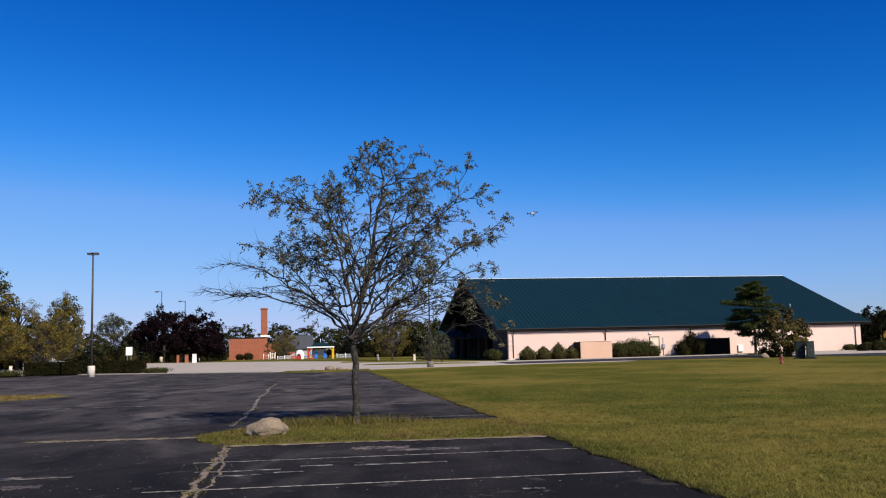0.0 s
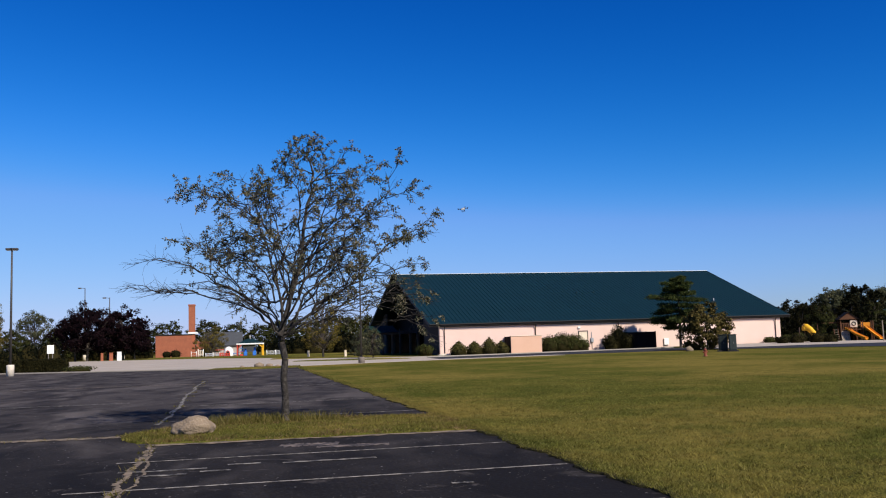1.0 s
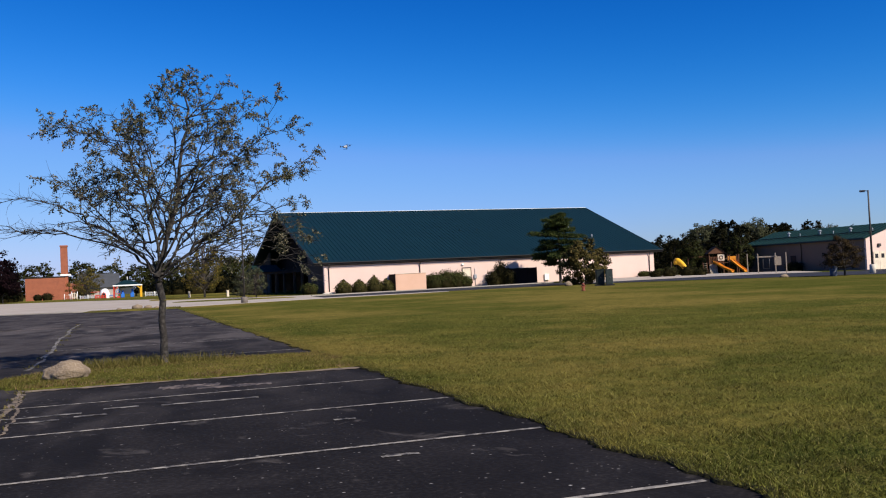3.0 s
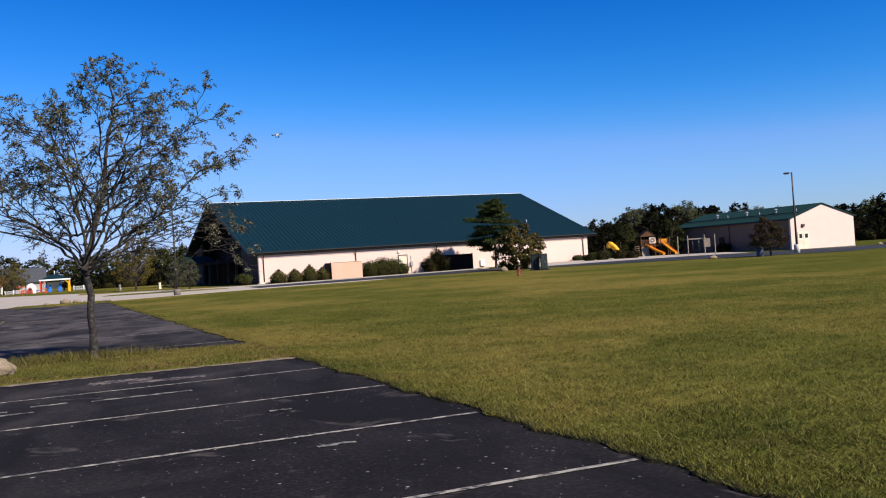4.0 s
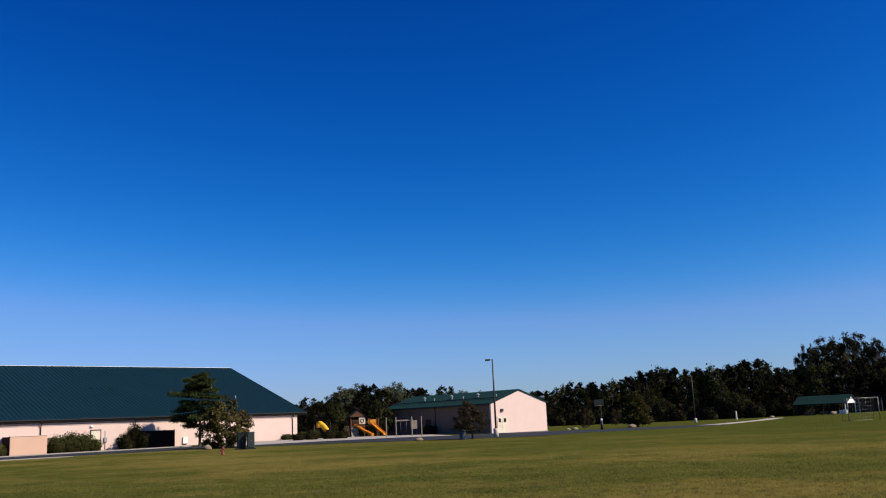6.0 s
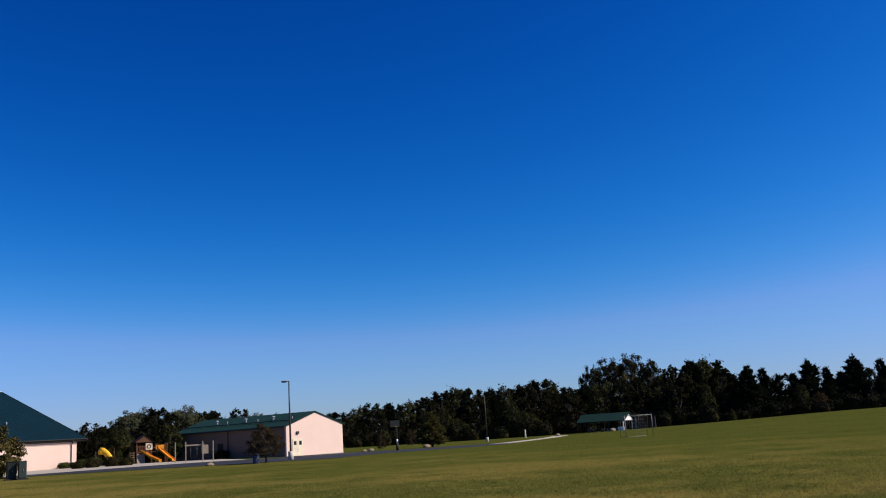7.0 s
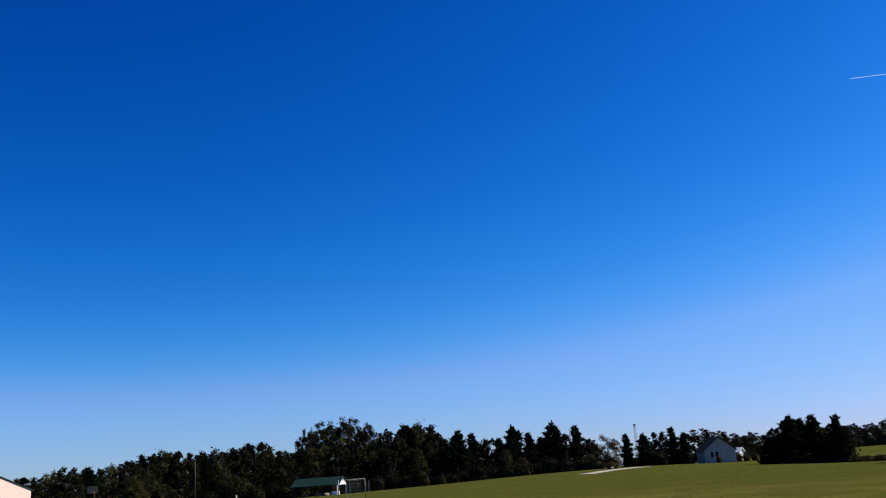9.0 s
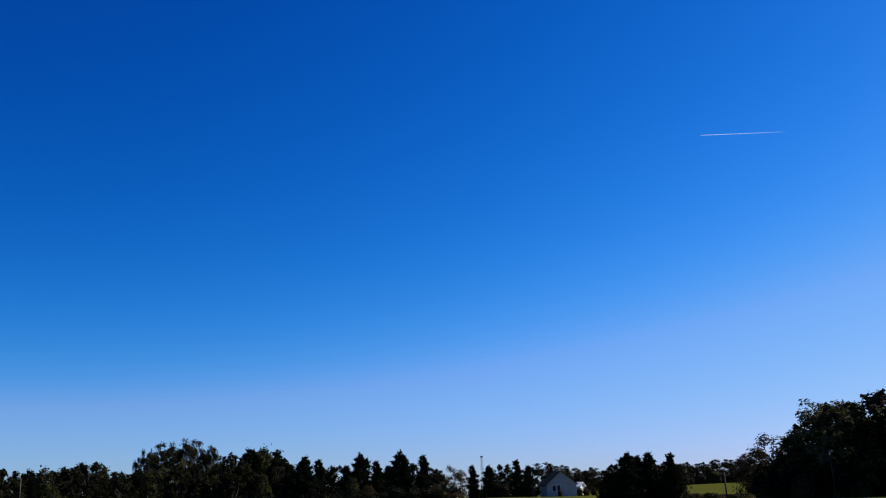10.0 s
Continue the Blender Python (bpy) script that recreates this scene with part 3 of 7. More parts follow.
def sheet(name, left, right, nu, nv, dz, mat, label="", kind="structure", jag=0.0, seed=0, category=""):
    """A paved strip between two edge lines, draped on the ground, with a slightly ragged edge and a lip that reaches below the ground."""
    rng = np.random.default_rng(abs(int(seed)))

    def along(line, n):
        line = np.array(line, float)
        s = np.r_[0, np.cumsum(np.linalg.norm(np.diff(line, axis=0), axis=1))]
        u = np.linspace(0, s[-1], n)
        return np.stack([np.interp(u, s, line[:, 0]), np.interp(u, s, line[:, 1])], 1)
    a, b = along(left, nu), along(right, nu)
    f = np.linspace(0, 1, nv)[None, :, None]
    g = a[:, None] * (1 - f) + b[:, None] * f
    if jag:
        side = (b - a) / np.linalg.norm(b - a, axis=1, keepdims=True)
        g[:, -1] += side * (rng.normal(0, jag, (nu, 1)))
        g[:, 0] += side * (rng.normal(0, jag, (nu, 1)))
    z = ground_z(g[..., 0], g[..., 1]) + dz
    v = np.concatenate([g, z[..., None]], -1).reshape(-1, 3)
    faces = [(i * nv + j, (i + 1) * nv + j, (i + 1) * nv + j + 1, i * nv + j + 1) for i in range(nu - 1) for j in range(nv - 1)]
    rim = [i * nv for i in range(nu)] + [(nu - 1) * nv + j for j in range(1, nv)] + [i * nv + nv - 1 for i in range(nu - 2, -1, -1)] + [j for j in range(nv - 2, 0, -1)]
    low = v[rim] - [0, 0, dz + 0.05]
    n0 = len(v)
    v = np.concatenate([v, low])
    faces += [(rim[k], rim[(k + 1) % len(rim)], n0 + (k + 1) % len(rim), n0 + k) for k in range(len(rim))]
    me = as_mesh(name, v, faces, mat)
    bm = bmesh.new()
    bm.from_mesh(me)
    bmesh.ops.recalc_face_normals(bm, faces=bm.faces)
    if sum(f.normal.z * f.calc_area() for f in bm.faces) < 0:
        bmesh.ops.reverse_faces(bm, faces=bm.faces)
    bm.to_mesh(me)
    bm.free()
    ob = new(name, me)
    return tagged(ob, label, category, "", kind)


# ---- ground ----
def build_ground():
    """One sheet of grass that reaches the horizon."""
    rad = np.r_[0.0, np.linspace(2, 60, 30), np.linspace(64, 400, 85), np.geomspace(420, 4000, 24)]
    na = 180
    ang = np.linspace(0, 2 * np.pi, na, False)
    x, y = np.outer(rad[1:], np.sin(ang)), np.outer(rad[1:], np.cos(ang))
    z = ground_z(x, y)
    v = np.concatenate([[[0, 0, float(ground_z(0, 0))]], np.stack([x, y, z], -1).reshape(-1, 3)])
    f = [(0, 1 + (k + 1) % na, 1 + k) for k in range(na)]
    for i in range(len(rad) - 2):
        o = 1 + i * na
        f += [(o + k, o + (k + 1) % na, o + na + (k + 1) % na, o + na + k) for k in range(na)]
    me = as_mesh("ground", v, f, "lawn", True)
    tagged(new("ground", me), "mown green lawn with dry straw-coloured patches", "lawn", "", "structure")


build_ground()


def edge_x(y):
    """The straight edge between the car park and the lawn."""
    return 4.27 - 0.0888 * y


def turf_x(y):
    """The wavering line of the turf along that edge."""
    return edge_x(y) - 0.08 + 0.045 * np.sin(y * 2.1) + 0.03 * np.sin(y * 5.3 + 1) + 0.02 * np.sin(y * 11.7)


def lot_y(x, y0):
    """A line across the car park that meets the lawn edge at y0."""
    return y0 + 0.07 * (x - edge_x(y0))


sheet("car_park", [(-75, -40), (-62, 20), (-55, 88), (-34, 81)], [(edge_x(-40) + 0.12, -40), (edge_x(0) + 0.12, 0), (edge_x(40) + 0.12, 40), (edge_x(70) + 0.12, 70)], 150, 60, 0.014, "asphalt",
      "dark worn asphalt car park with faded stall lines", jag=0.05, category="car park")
sheet("forecourt", [(-80, 85), (-34, 81.3), (-18.4, 75.2), (-9.2, 72.0), (-2.2, 73.6), (10, 79.5), (22, 83)],
      [(-85, 140), (-40, 135), (-26, 128), (-14, 122), (-5, 112), (6, 98), (16, 96.5)], 70, 16, 0.02, "concrete",
      "pale concrete drive and forecourt in front of the buildings", category="drive")
sheet("drive", [(10.2, 82.0), (24, 85), (36, 86), (46, 79.5), (56, 70.5), (62, 67.5)], [(10.0, 90), (23, 94.5), (36, 97), (50, 93), (60, 90), (73, 85.5)], 50, 8, 0.03, "drive",
      "grey asphalt service drive along the hall", category="drive")
sheet("apron", [(37, 88.8), (50, 90), (59.6, 90.2), (66, 88)], [(47, 104.5), (55, 105.5), (66, 104), (72, 101)], 26, 10, 0.045, "concrete",
      "pale concrete apron beside the hall", category="pavement")
sheet("rear_car_park", [(61, 68), (72, 72.6), (86, 73.5), (97, 75), (106, 79)], [(73.5, 91.6), (88, 93), (97, 91), (106, 89), (112, 87)], 50, 12, 0.035, "drive",
      "grey asphalt car park beside the small hall", category="car park")
sheet("gravel_path", [(104, 79.5), (122, 88), (140, 95.5), (156, 104)], [(103, 82), (121, 90.5), (139, 98), (155, 107)], 30, 3, 0.06, "concrete",
      "pale gravel path across the lawn", category="path")
sheet("sandy_path", [(150, 40), (163, 39), (176, 36)], [(151, 43), (164, 42), (177, 39)], 12, 3, 0.03, "concrete", "pale bare path on the rise", category="path")


def kerb(name, line, label, h=0.13, w=0.16):
    """A concrete kerb: a real step along a line."""
    pts = np.array(line, float)
    s = np.r_[0, np.cumsum(np.linalg.norm(np.diff(pts, axis=0), axis=1))]
    u = np.linspace(0, s[-1], int(s[-1] / 1.5) + 2)
    xy = np.stack([np.interp(u, s, pts[:, 0]), np.interp(u, s, pts[:, 1])], 1)
    d = np.gradient(xy, axis=0)
    nrm = np.stack([-d[:, 1], d[:, 0]], 1) / np.linalg.norm(d, axis=1, keepdims=True)
    z = ground_z(xy[:, 0], xy[:, 1])
    prof = [(-w / 2, -0.05), (-w / 2, h - 0.02), (-w / 2 + 0.03, h), (w / 2 - 0.03, h), (w / 2, h - 0.02), (w / 2, -0.05)]
    v = [(x + nx * a, y + ny * a, zz + b) for (x, y), (nx, ny), zz in zip(xy, nrm, z) for a, b in prof]
    k = len(prof)
    f = [(i * k + j, i * k + j + 1, (i + 1) * k + j + 1, (i + 1) * k + j) for i in range(len(xy) - 1) for j in range(k - 1)]
    f += [tuple(range(k)), tuple((len(xy) - 1) * k + j for j in range(k - 1, -1, -1))]
    tagged(new(name, as_mesh(name, v, f, "kerb")), label, "kerb", "", "structure")


kerb("kerb", [(10.0, 90.2), (23, 94.8), (36, 97.3), (38, 97.4)], "pale concrete kerb along the service drive")
kerb("kerb", [(-34, 81.1), (-18.4, 75.0), (-9.2, 71.8), (-2.2, 73.3)], "pale concrete kerb at the end of the car park", 0.1)


def island(name, outline, label, height=0.1, seed=0, mat="lawn"):
    """A low planted mound inside an outline."""
    rng = np.random.default_rng(abs(int(seed)))
    o = np.array(outline, float)
    s = np.r_[0, np.cumsum(np.linalg.norm(np.diff(np.vstack([o, o[:1]]), axis=0), axis=1))]
    u = np.linspace(0, s[-1], 90, False)
    oc = np.vstack([o, o[:1]])
    rim = np.stack([np.interp(u, s, oc[:, 0]), np.interp(u, s, oc[:, 1])], 1)
    rim += rng.normal(0, 0.05, rim.shape)
    c = rim.mean(0)
    v, f = [], []
    for k, (sc, z) in enumerate([(1.0, -0.03), (0.985, 0.035), (0.9, height * 0.7), (0.6, height), (0.25, height)]):
        q = c + (rim - c) * sc
        gz = ground_z(q[:, 0], q[:, 1])
        v += [(x, y, g + z + rng.normal(0, 0.008)) for (x, y), g in zip(q, gz)]
        if k:
            a = (k - 1) * 90
            f += [(a + i, a + (i + 1) % 90, a + 90 + (i + 1) % 90, a + 90 + i) for i in range(90)]
    v.append((*c, float(ground_z(*c)) + height))
    f += [(360 + i, 360 + (i + 1) % 90, 450) for i in range(90)]
    tagged(new(name, as_mesh(name, v, f, mat, True)), label, "planting bed", "", "structure")
    return rim, c


ISLE = [(-3.55, 17.6), (-2.9, 16.85), (-0.4, 16.8), (1.3, 16.9), (2.75, 16.95), (2.7, 18.5), (2.5, 20.6), (0.5, 20.9), (-0.8, 21.1), (-2.0, 20.9), (-3.2, 20.0), (-3.8, 18.6)]
island("planting_island", ISLE, "weedy grass island with sandy edges in the car park", 0.06, 3)
island("planting_island", [(-30, 40.5), (-17, 41.8), (-13.2, 39.6), (-14.5, 36.6), (-22, 35.2), (-32, 34)], "overgrown grass island in the car park", 0.1, 4)
island("planting_island", [(-8.6, 71.3), (-5, 73), (-2.0, 73.2), (-1.6, 70), (-4, 68.6), (-7.6, 69.6)], "grassy island at the end of the car park", 0.1, 5)
island("shrub_bed", [(-36, 83.5), (-24, 80.2), (-18.2, 76.4), (-19.5, 79), (-24, 84), (-35, 88)], "mulched bed with a clipped hedge", 0.12, 6, "soil")


island("planting_island", [(-6, 104), (0, 103), (5.5, 101), (6.5, 104), (1, 108), (-6, 109)], "grassy island between drives before the hall", 0.1, 7, "lawn")
island("planting_island", [(-3, 90), (2, 88.5), (8, 88), (8.5, 89.5), (2, 91), (-3, 92)], "narrow grassy island between drives", 0.1, 8, "lawn")


def turf_edge():
    """The lawn stands a few centimetres proud of the asphalt, with a dark earthy lip."""
    rng = np.random.default_rng(8)
    ys = np.concatenate([np.arange(-8, 17.0, 0.08), np.arange(20.7, 70, 0.3)])
    v, f = [], []
    for i, y in enumerate(ys):
        x = turf_x(y) + rng.normal(0, 0.02)
        for dx, z in ((-0.02, -0.02), (0.0, 0.032 + rng.normal(0, 0.006)), (0.06, 0.036), (0.2, 0.018), (0.32, -0.01)):
            v.append((x + dx, y, float(ground_z(x, y)) + z))
        if i and ys[i] - ys[i - 1] < 1:
            f += [(5 * i - 5 + k, 5 * i - 5 + k + 1, 5 * i + k + 1, 5 * i + k) for k in range(4)]
    tagged(new("turf_edge", as_mesh("turf_edge", v, [q[::-1] for q in f], "turf_soil", True)), "ragged raised turf edge along the asphalt", "lawn edge", "", "structure")


turf_edge()


# painted lines, cracks and worn patches of the car park
def strip(name, a, b, width, z, mat, label, seed=0, wobble=0.0, n=24):
    rng = np.random.default_rng(abs(int(seed)))
    a, b = np.array(a, float), np.array(b, float)
    d = (b - a) / np.linalg.norm(b - a)
    side = np.array([-d[1], d[0]])
    v, f = [], []
    off = np.cumsum(rng.normal(0, wobble, n)) * 0.5
    off -= np.linspace(0, off[-1], n)
    for i in range(n):
        q = a + (b - a) * i / (n - 1) + side * off[i]
        wd = width * (1 + (rng.uniform(-0.5, 0.5) if wobble else rng.uniform(-0.06, 0.06)))
        v += [(*(q + side * wd / 2), float(ground_z(*q)) + z), (*(q - side * wd / 2), float(ground_z(*q)) + z)]
    for i in range(n - 1):
        f.append((2 * i + 1, 2 * i + 3, 2 * i + 2, 2 * i))
    return tagged(new(name, as_mesh(name, v, f, mat)), label, "marking", "car park markings", "structure")


for y0 in (14.75, 11.98, 9.22, 6.47, 3.72, 0.97, -1.8, 22.4, 27.95, 38.9):
    xr = edge_x(y0) - 0.12
    xl = -2.95 if y0 < 20 else -3.6 - 0.09 * (y0 - 24)
    strip("stall_line", (xl, lot_y(xl, y0)), (xr, lot_y(xr, y0)), 0.068, 0.02, "line", "faded off-white painted stall line on asphalt", int(y0 * 10) + 50)
for y0, x0, x1 in ((13.75, -0.55, 0.75), (13.65, -2.7, -1.55), (13.85, -1.3, -0.85), (13.15, -2.3, -1.75), (13.3, -1.6, -1.2), (8.6, 1.55, 1.9), (11.0, 1.45, 1.7), (13.7, -5.2, -4.3)):
    strip("old_stall_line", (x0, lot_y(x0, y0)), (x1, lot_y(x1, y0)), 0.11, 0.021, "old_line", "scuffed remains of an old painted line", int(y0 * 7 + x0 * 30), 0.02, 12)
strip("joint_crack", (-2.2, 10.0), (-2.9, 16.7), 0.085, 0.022, "sand", "sandy grass-filled crack along the asphalt joint", 1, 0.035, 110)
strip("joint_crack", (-2.12, 10.4), (-2.74, 16.3), 0.04, 0.023, "sand", "thin sandy crack beside the asphalt joint", 11, 0.03, 110)
strip("joint_crack", (-1.6, 3.0), (-2.2, 10.0), 0.1, 0.022, "sand", "sandy grass-filled crack along the asphalt joint", 2, 0.035, 110)
strip("joint_crack", (-3.55, 21.2), (-5.9, 48.0), 0.1, 0.022, "old_line", "sandy grass-filled crack along the asphalt joint", 3, 0.05, 70)
strip("joint_crack", (-7.0, 18.6), (-3.7, 18.55), 0.34, 0.022, "sand", "sandy grass-filled crack across the asphalt", 4, 0.05, 40)
strip("joint_crack", (-16, 44.5), (-3.6, 44.2), 0.2, 0.022, "sand", "sandy crack across the far asphalt", 5, 0.05, 40)
strip("joint_crack", (-12.5, 29.8), (-6.0, 30.4), 0.14, 0.022, "old_line", "pale scuffed crack across the far asphalt", 6, 0.05, 40)
for (x0, y0), (x1, y1), wd, sd in (((-0.7, 15.75), (0.25, 15.65), 0.42, 1), ((-0.1, 15.35), (1.05, 15.3), 0.3, 2), ((-5.6, 13.2), (-5.0, 13.25), 0.25, 3), ((-4.9, 12.3), (-4.4, 12.35), 0.3, 4), ((-7.3, 16.2), (-6.8, 16.5), 0.3, 5)):
    strip("worn_patch", (x0, y0), (x1, y1), wd, 0.019, "scuff", "worn sandy patch on the asphalt", sd, 0.025, 26)
strip("island_rim", (-2.95, 16.7), (2.8, 16.78), 0.27, 0.024, "sand", "sandy rim along the planted island", 9, 0.03, 60)


# ---- the young tree on the island ----
def locust(at):
    """An open-crowned young tree, half bare, with feathery leaves."""
    rng = np.random.default_rng(11)
    t = thing("locust_tree", at, 0, "young half-bare honey locust with sparse olive and yellowing leaves", "tree")
    segs, leaves, outs = [], [], []
    fork = np.array([-0.06, 0.0, 1.66])
    trunk = [(np.array([0, 0, -0.1]), 0.13), (np.array([0.0, 0, 0.12]), 0.09), (np.array([0.015, 0, 0.5]), 0.078), (np.array([-0.02, 0.01, 0.9]), 0.074), (np.array([0.02, 0.0, 1.3]), 0.071), (fork, 0.078)]
    for (p, a), (q, b) in zip(trunk, trunk[1:]):
        segs.append((p, q, a, b))
    def curve(a, b, n, sag, wild):
        pts = []
        for k in range(n + 1):
            f = k / n
            q = a + (b - a) * f
            q = q + np.array([0, 0, sag * math.sin(math.pi * f)]) + rng.normal(0, wild, 3) * math.sin(math.pi * f)
            pts.append(q)
        return pts

    def twig(p, d, ln, r):
        e = p + d * ln
        m = (p + e) / 2 + rng.normal(0, 0.03 * ln + 0.01, 3)
        segs.append((p, m, r, r * 0.75))
        segs.append((m, e, r * 0.75, r * 0.45))
        return [p + (m - p) * 0.6, m, m + (e - m) * 0.5, e]

    def feather(p, d, n):
        """One compound leaf: small leaflets in two rows along a drooping stalk."""
        d = d + rng.normal(0, 0.5, 3)
        d[2] -= 0.25
        d /= np.linalg.norm(d)
        s = np.cross(d, rng.normal(size=3))
        s /= np.linalg.norm(s)
        for k in range(n):
            c = p + d * (0.025 + 0.021 * k) + np.array([0, 0, -0.0012 * k * k])
            for sg in (-1, 1):
                leaves.append(c)
                outs.append(s * sg + d * 0.5)

    # limbs: the bends each goes through (x, y, z), its thickness at the fork, and how leafy it is
    limbs = [([(-0.2, 0.1, 2.0), (-0.57, 0.2, 2.36), (-1.2, 0.35, 2.68), (-2.1, 0.45, 2.92), (-3.35, 0.4, 3.02)], 0.03, 0.14),
             ([(-0.3, -0.1, 2.2), (-0.8, -0.2, 2.68), (-1.5, -0.35, 3.1), (-2.15, -0.45, 3.5), (-2.75, -0.4, 3.68)], 0.034, 0.3),
             ([(-0.2, 0.2, 2.7), (-0.5, 0.35, 3.35), (-0.95, 0.55, 3.8), (-1.45, 0.7, 4.1)], 0.027, 0.85),
             ([(-0.15, -0.1, 2.9), (-0.33, -0.2, 4.0), (-0.75, -0.35, 4.75), (-1.6, -0.5, 5.12)], 0.034, 1.0),
             ([(-0.1, 0.15, 3.0), (-0.25, 0.3, 4.2), (-0.7, 0.45, 5.0), (-1.35, 0.5, 5.3)], 0.03, 0.95),
             ([(0.0, 0.2, 3.0), (-0.1, 0.45, 4.3), (-0.3, 0.6, 5.1), (-0.8, 0.6, 5.6)], 0.03, 0.95),
             ([(0.08, 0.0, 2.4), (0.29, 0.0, 3.0), (0.5, 0.0, 4.1), (0.66, 0.05, 5.3), (0.85, 0.1, 6.3)], 0.046, 1.0),
             ([(0.2, -0.2, 3.0), (0.45, -0.4, 4.0), (0.5, -0.5, 5.0), (0.1, -0.5, 5.8)], 0.03, 0.9),
             ([(0.3, 0.25, 2.7), (0.55, 0.4, 3.5), (1.05, 0.5, 4.75), (1.25, 0.5, 5.9)], 0.033, 1.0),
             ([(0.4, -0.2, 2.8), (0.9, -0.35, 4.0), (1.4, -0.45, 4.8), (1.75, -0.5, 5.3)], 0.03, 1.0),
             ([(0.3, 0.1, 2.3), (1.0, 0.2, 3.4), (1.75, 0.2, 4.5), (2.3, 0.15, 4.95), (2.95, 0.1, 5.25)], 0.032, 0.75),
             ([(0.25, -0.1, 2.0), (0.83, -0.2, 2.5), (1.55, -0.3, 2.92), (2.15, -0.3, 3.45), (2.6, -0.25, 3.95), (3.2, -0.2, 4.25)], 0.038, 0.9),
             ([(0.3, 0.15, 2.1), (1.2, 0.3, 2.75), (2.2, 0.4, 3.2), (3.05, 0.35, 3.45)], 0.028, 0.85),
             ([(0.5, -0.3, 2.05), (1.3, -0.5, 2.5), (2.2, -0.6, 2.8), (3.0, -0.6, 2.7)], 0.018, 0.55),
             ([(0.6, 0.0, 2.05), (1.6, 0.1, 2.4), (2.6, 0.1, 2.4), (3.1, 0.1, 2.1)], 0.015, 0.7),
             ([(0.15, -0.5, 2.3), (0.2, -1.1, 3.2), (-0.15, -1.5, 4.1), (-0.3, -1.6, 4.8)], 0.03, 0.9),
             ([(-0.2, 0.5, 2.3), (-0.55, 1.1, 3.1), (-1.0, 1.5, 3.8), (-1.2, 1.6, 4.4)], 0.03, 0.85),
             ([(0.3, 0.5, 2.3), (0.8, 1.1, 3.0), (1.4, 1.5, 3.7), (1.7, 1.6, 4.3)], 0.028, 0.9),
             ([(-0.4, -0.5, 2.3), (-1.0, -0.9, 3.0), (-1.45, -1.2, 3.5), (-1.8, -1.3, 3.85)], 0.028, 0.6)]

    def limb(pts, r0, lf, level):
        """One limb and what grows from it: side branches that level out, twigs, feathery leaves towards the ends."""
        fine = []
        for a, b in zip(pts, pts[1:]):
            ln = np.linalg.norm(b - a)
            m = max(2, int(ln / 0.22))
            for k in range(m):
                fine.append(a + (b - a) * k / m + (rng.normal(0, 0.035, 3) if level == 0 else rng.normal(0, 0.025, 3)))
        fine.append(pts[-1])
        n = len(fine)
        rad = [r0 * (1 - 0.86 * k / n) + 0.003 for k in range(n)]
        for k in range(n - 1):
            segs.append((fine[k], fine[k + 1], rad[k], rad[k + 1]))
        for k in range(1, n):
            f = k / (n - 1)
            p, d = fine[k], fine[k] - fine[k - 1]
            d = d / (np.linalg.norm(d) + 1e-9)
            if level == 0 and f > 0.22:
                out = np.array([p[0] - fork[0], p[1] - fork[1], 0.0])
                out /= np.linalg.norm(out) + 1e-9
                for _ in range(1 if rng.uniform() < 0.65 else 2):
                    g = out * 0.7 + rng.normal(0, 0.75, 3) * [1, 1, 0.3] + d * 0.5
                    g /= np.linalg.norm(g)
                    ln = rng.uniform(0.4, 1.1) * (1.15 - 0.45 * f)
                    e1 = p + g * ln * 0.5 + np.array([0, 0, 0.12 * ln])
                    limb([p, e1, p + g * ln + np.array([0, 0, rng.uniform(-0.05, 0.22) * ln])], rad[k] * 0.45 + 0.002, lf * min(1.25, 0.3 + 1.1 * f), 1)
            if level == 1 or f > 0.75:
                for _ in range(3):
                    g = d + rng.normal(0, 0.65, 3) * [1, 1, 0.6] + np.array([0, 0, 0.12])
                    g /= np.linalg.norm(g)
                    tp = twig(p, g, rng.uniform(0.12, 0.36), 0.0036)
                    high = 0.55 + 0.17 * (p[2] - 3.0) + 0.05 * p[0]
                    chance = lf * (0.12 + 0.9 * f) * min(1.0, max(0.1, high))
                    if rng.uniform() < chance * 0.64:
                        for w in tp[1:]:
                            feather(w, g, rng.integers(4, 9))

    for k, (way, r0, lf) in enumerate(limbs):
        limb([fork + (np.array([0.04, 0, 0.5 + 0.18 * (k % 3)]) if way[0][2] > 2.65 else np.array([0, 0, 0.06 * (k % 4)]))] + [fork + (np.array(q) - fork) * [0.87, 0.86, 0.885] for q in way], r0 * (1.3 if k == 6 else 0.76), lf, 0)
    part("trunk", segments_mesh("trunk", segs, "locust_bark", 7), "locust_bark", t)
    q = leaf_quads(rng, np.array(leaves), 0.064, 0.028, 0.15, np.array(outs), True)
    part("crown", quads_mesh("crown", q, "locust_leaf"), "locust_leaf", t)
    return t


locust((-0.8, 20.3, 0.05))

boulder = lump((0.83, 0.62, 0.34), (-2.4, 18.3, 0.02), 0.22, 4, 4, 1.3)
tagged(part("boulder", boulder, "rock"), "rounded tan boulder lying on the grass island", "boulder")
for az, d, s, sd in ((-3.9, 72.2, 0.6, 1), (-3.3, 72.4, 0.45, 2), (-4.9, 71.8, 0.3, 3), (-2.8, 71.6, 0.3, 4)):
    x, y, z = on_ground(az, d, 0.05)
    tagged(part("boulder", lump((s * 1.3, s, s * 0.6), (x, y, z), 0.2, sd + 9, 2), "rock"), "small pale boulder on the far island", "boulder", "boulders")


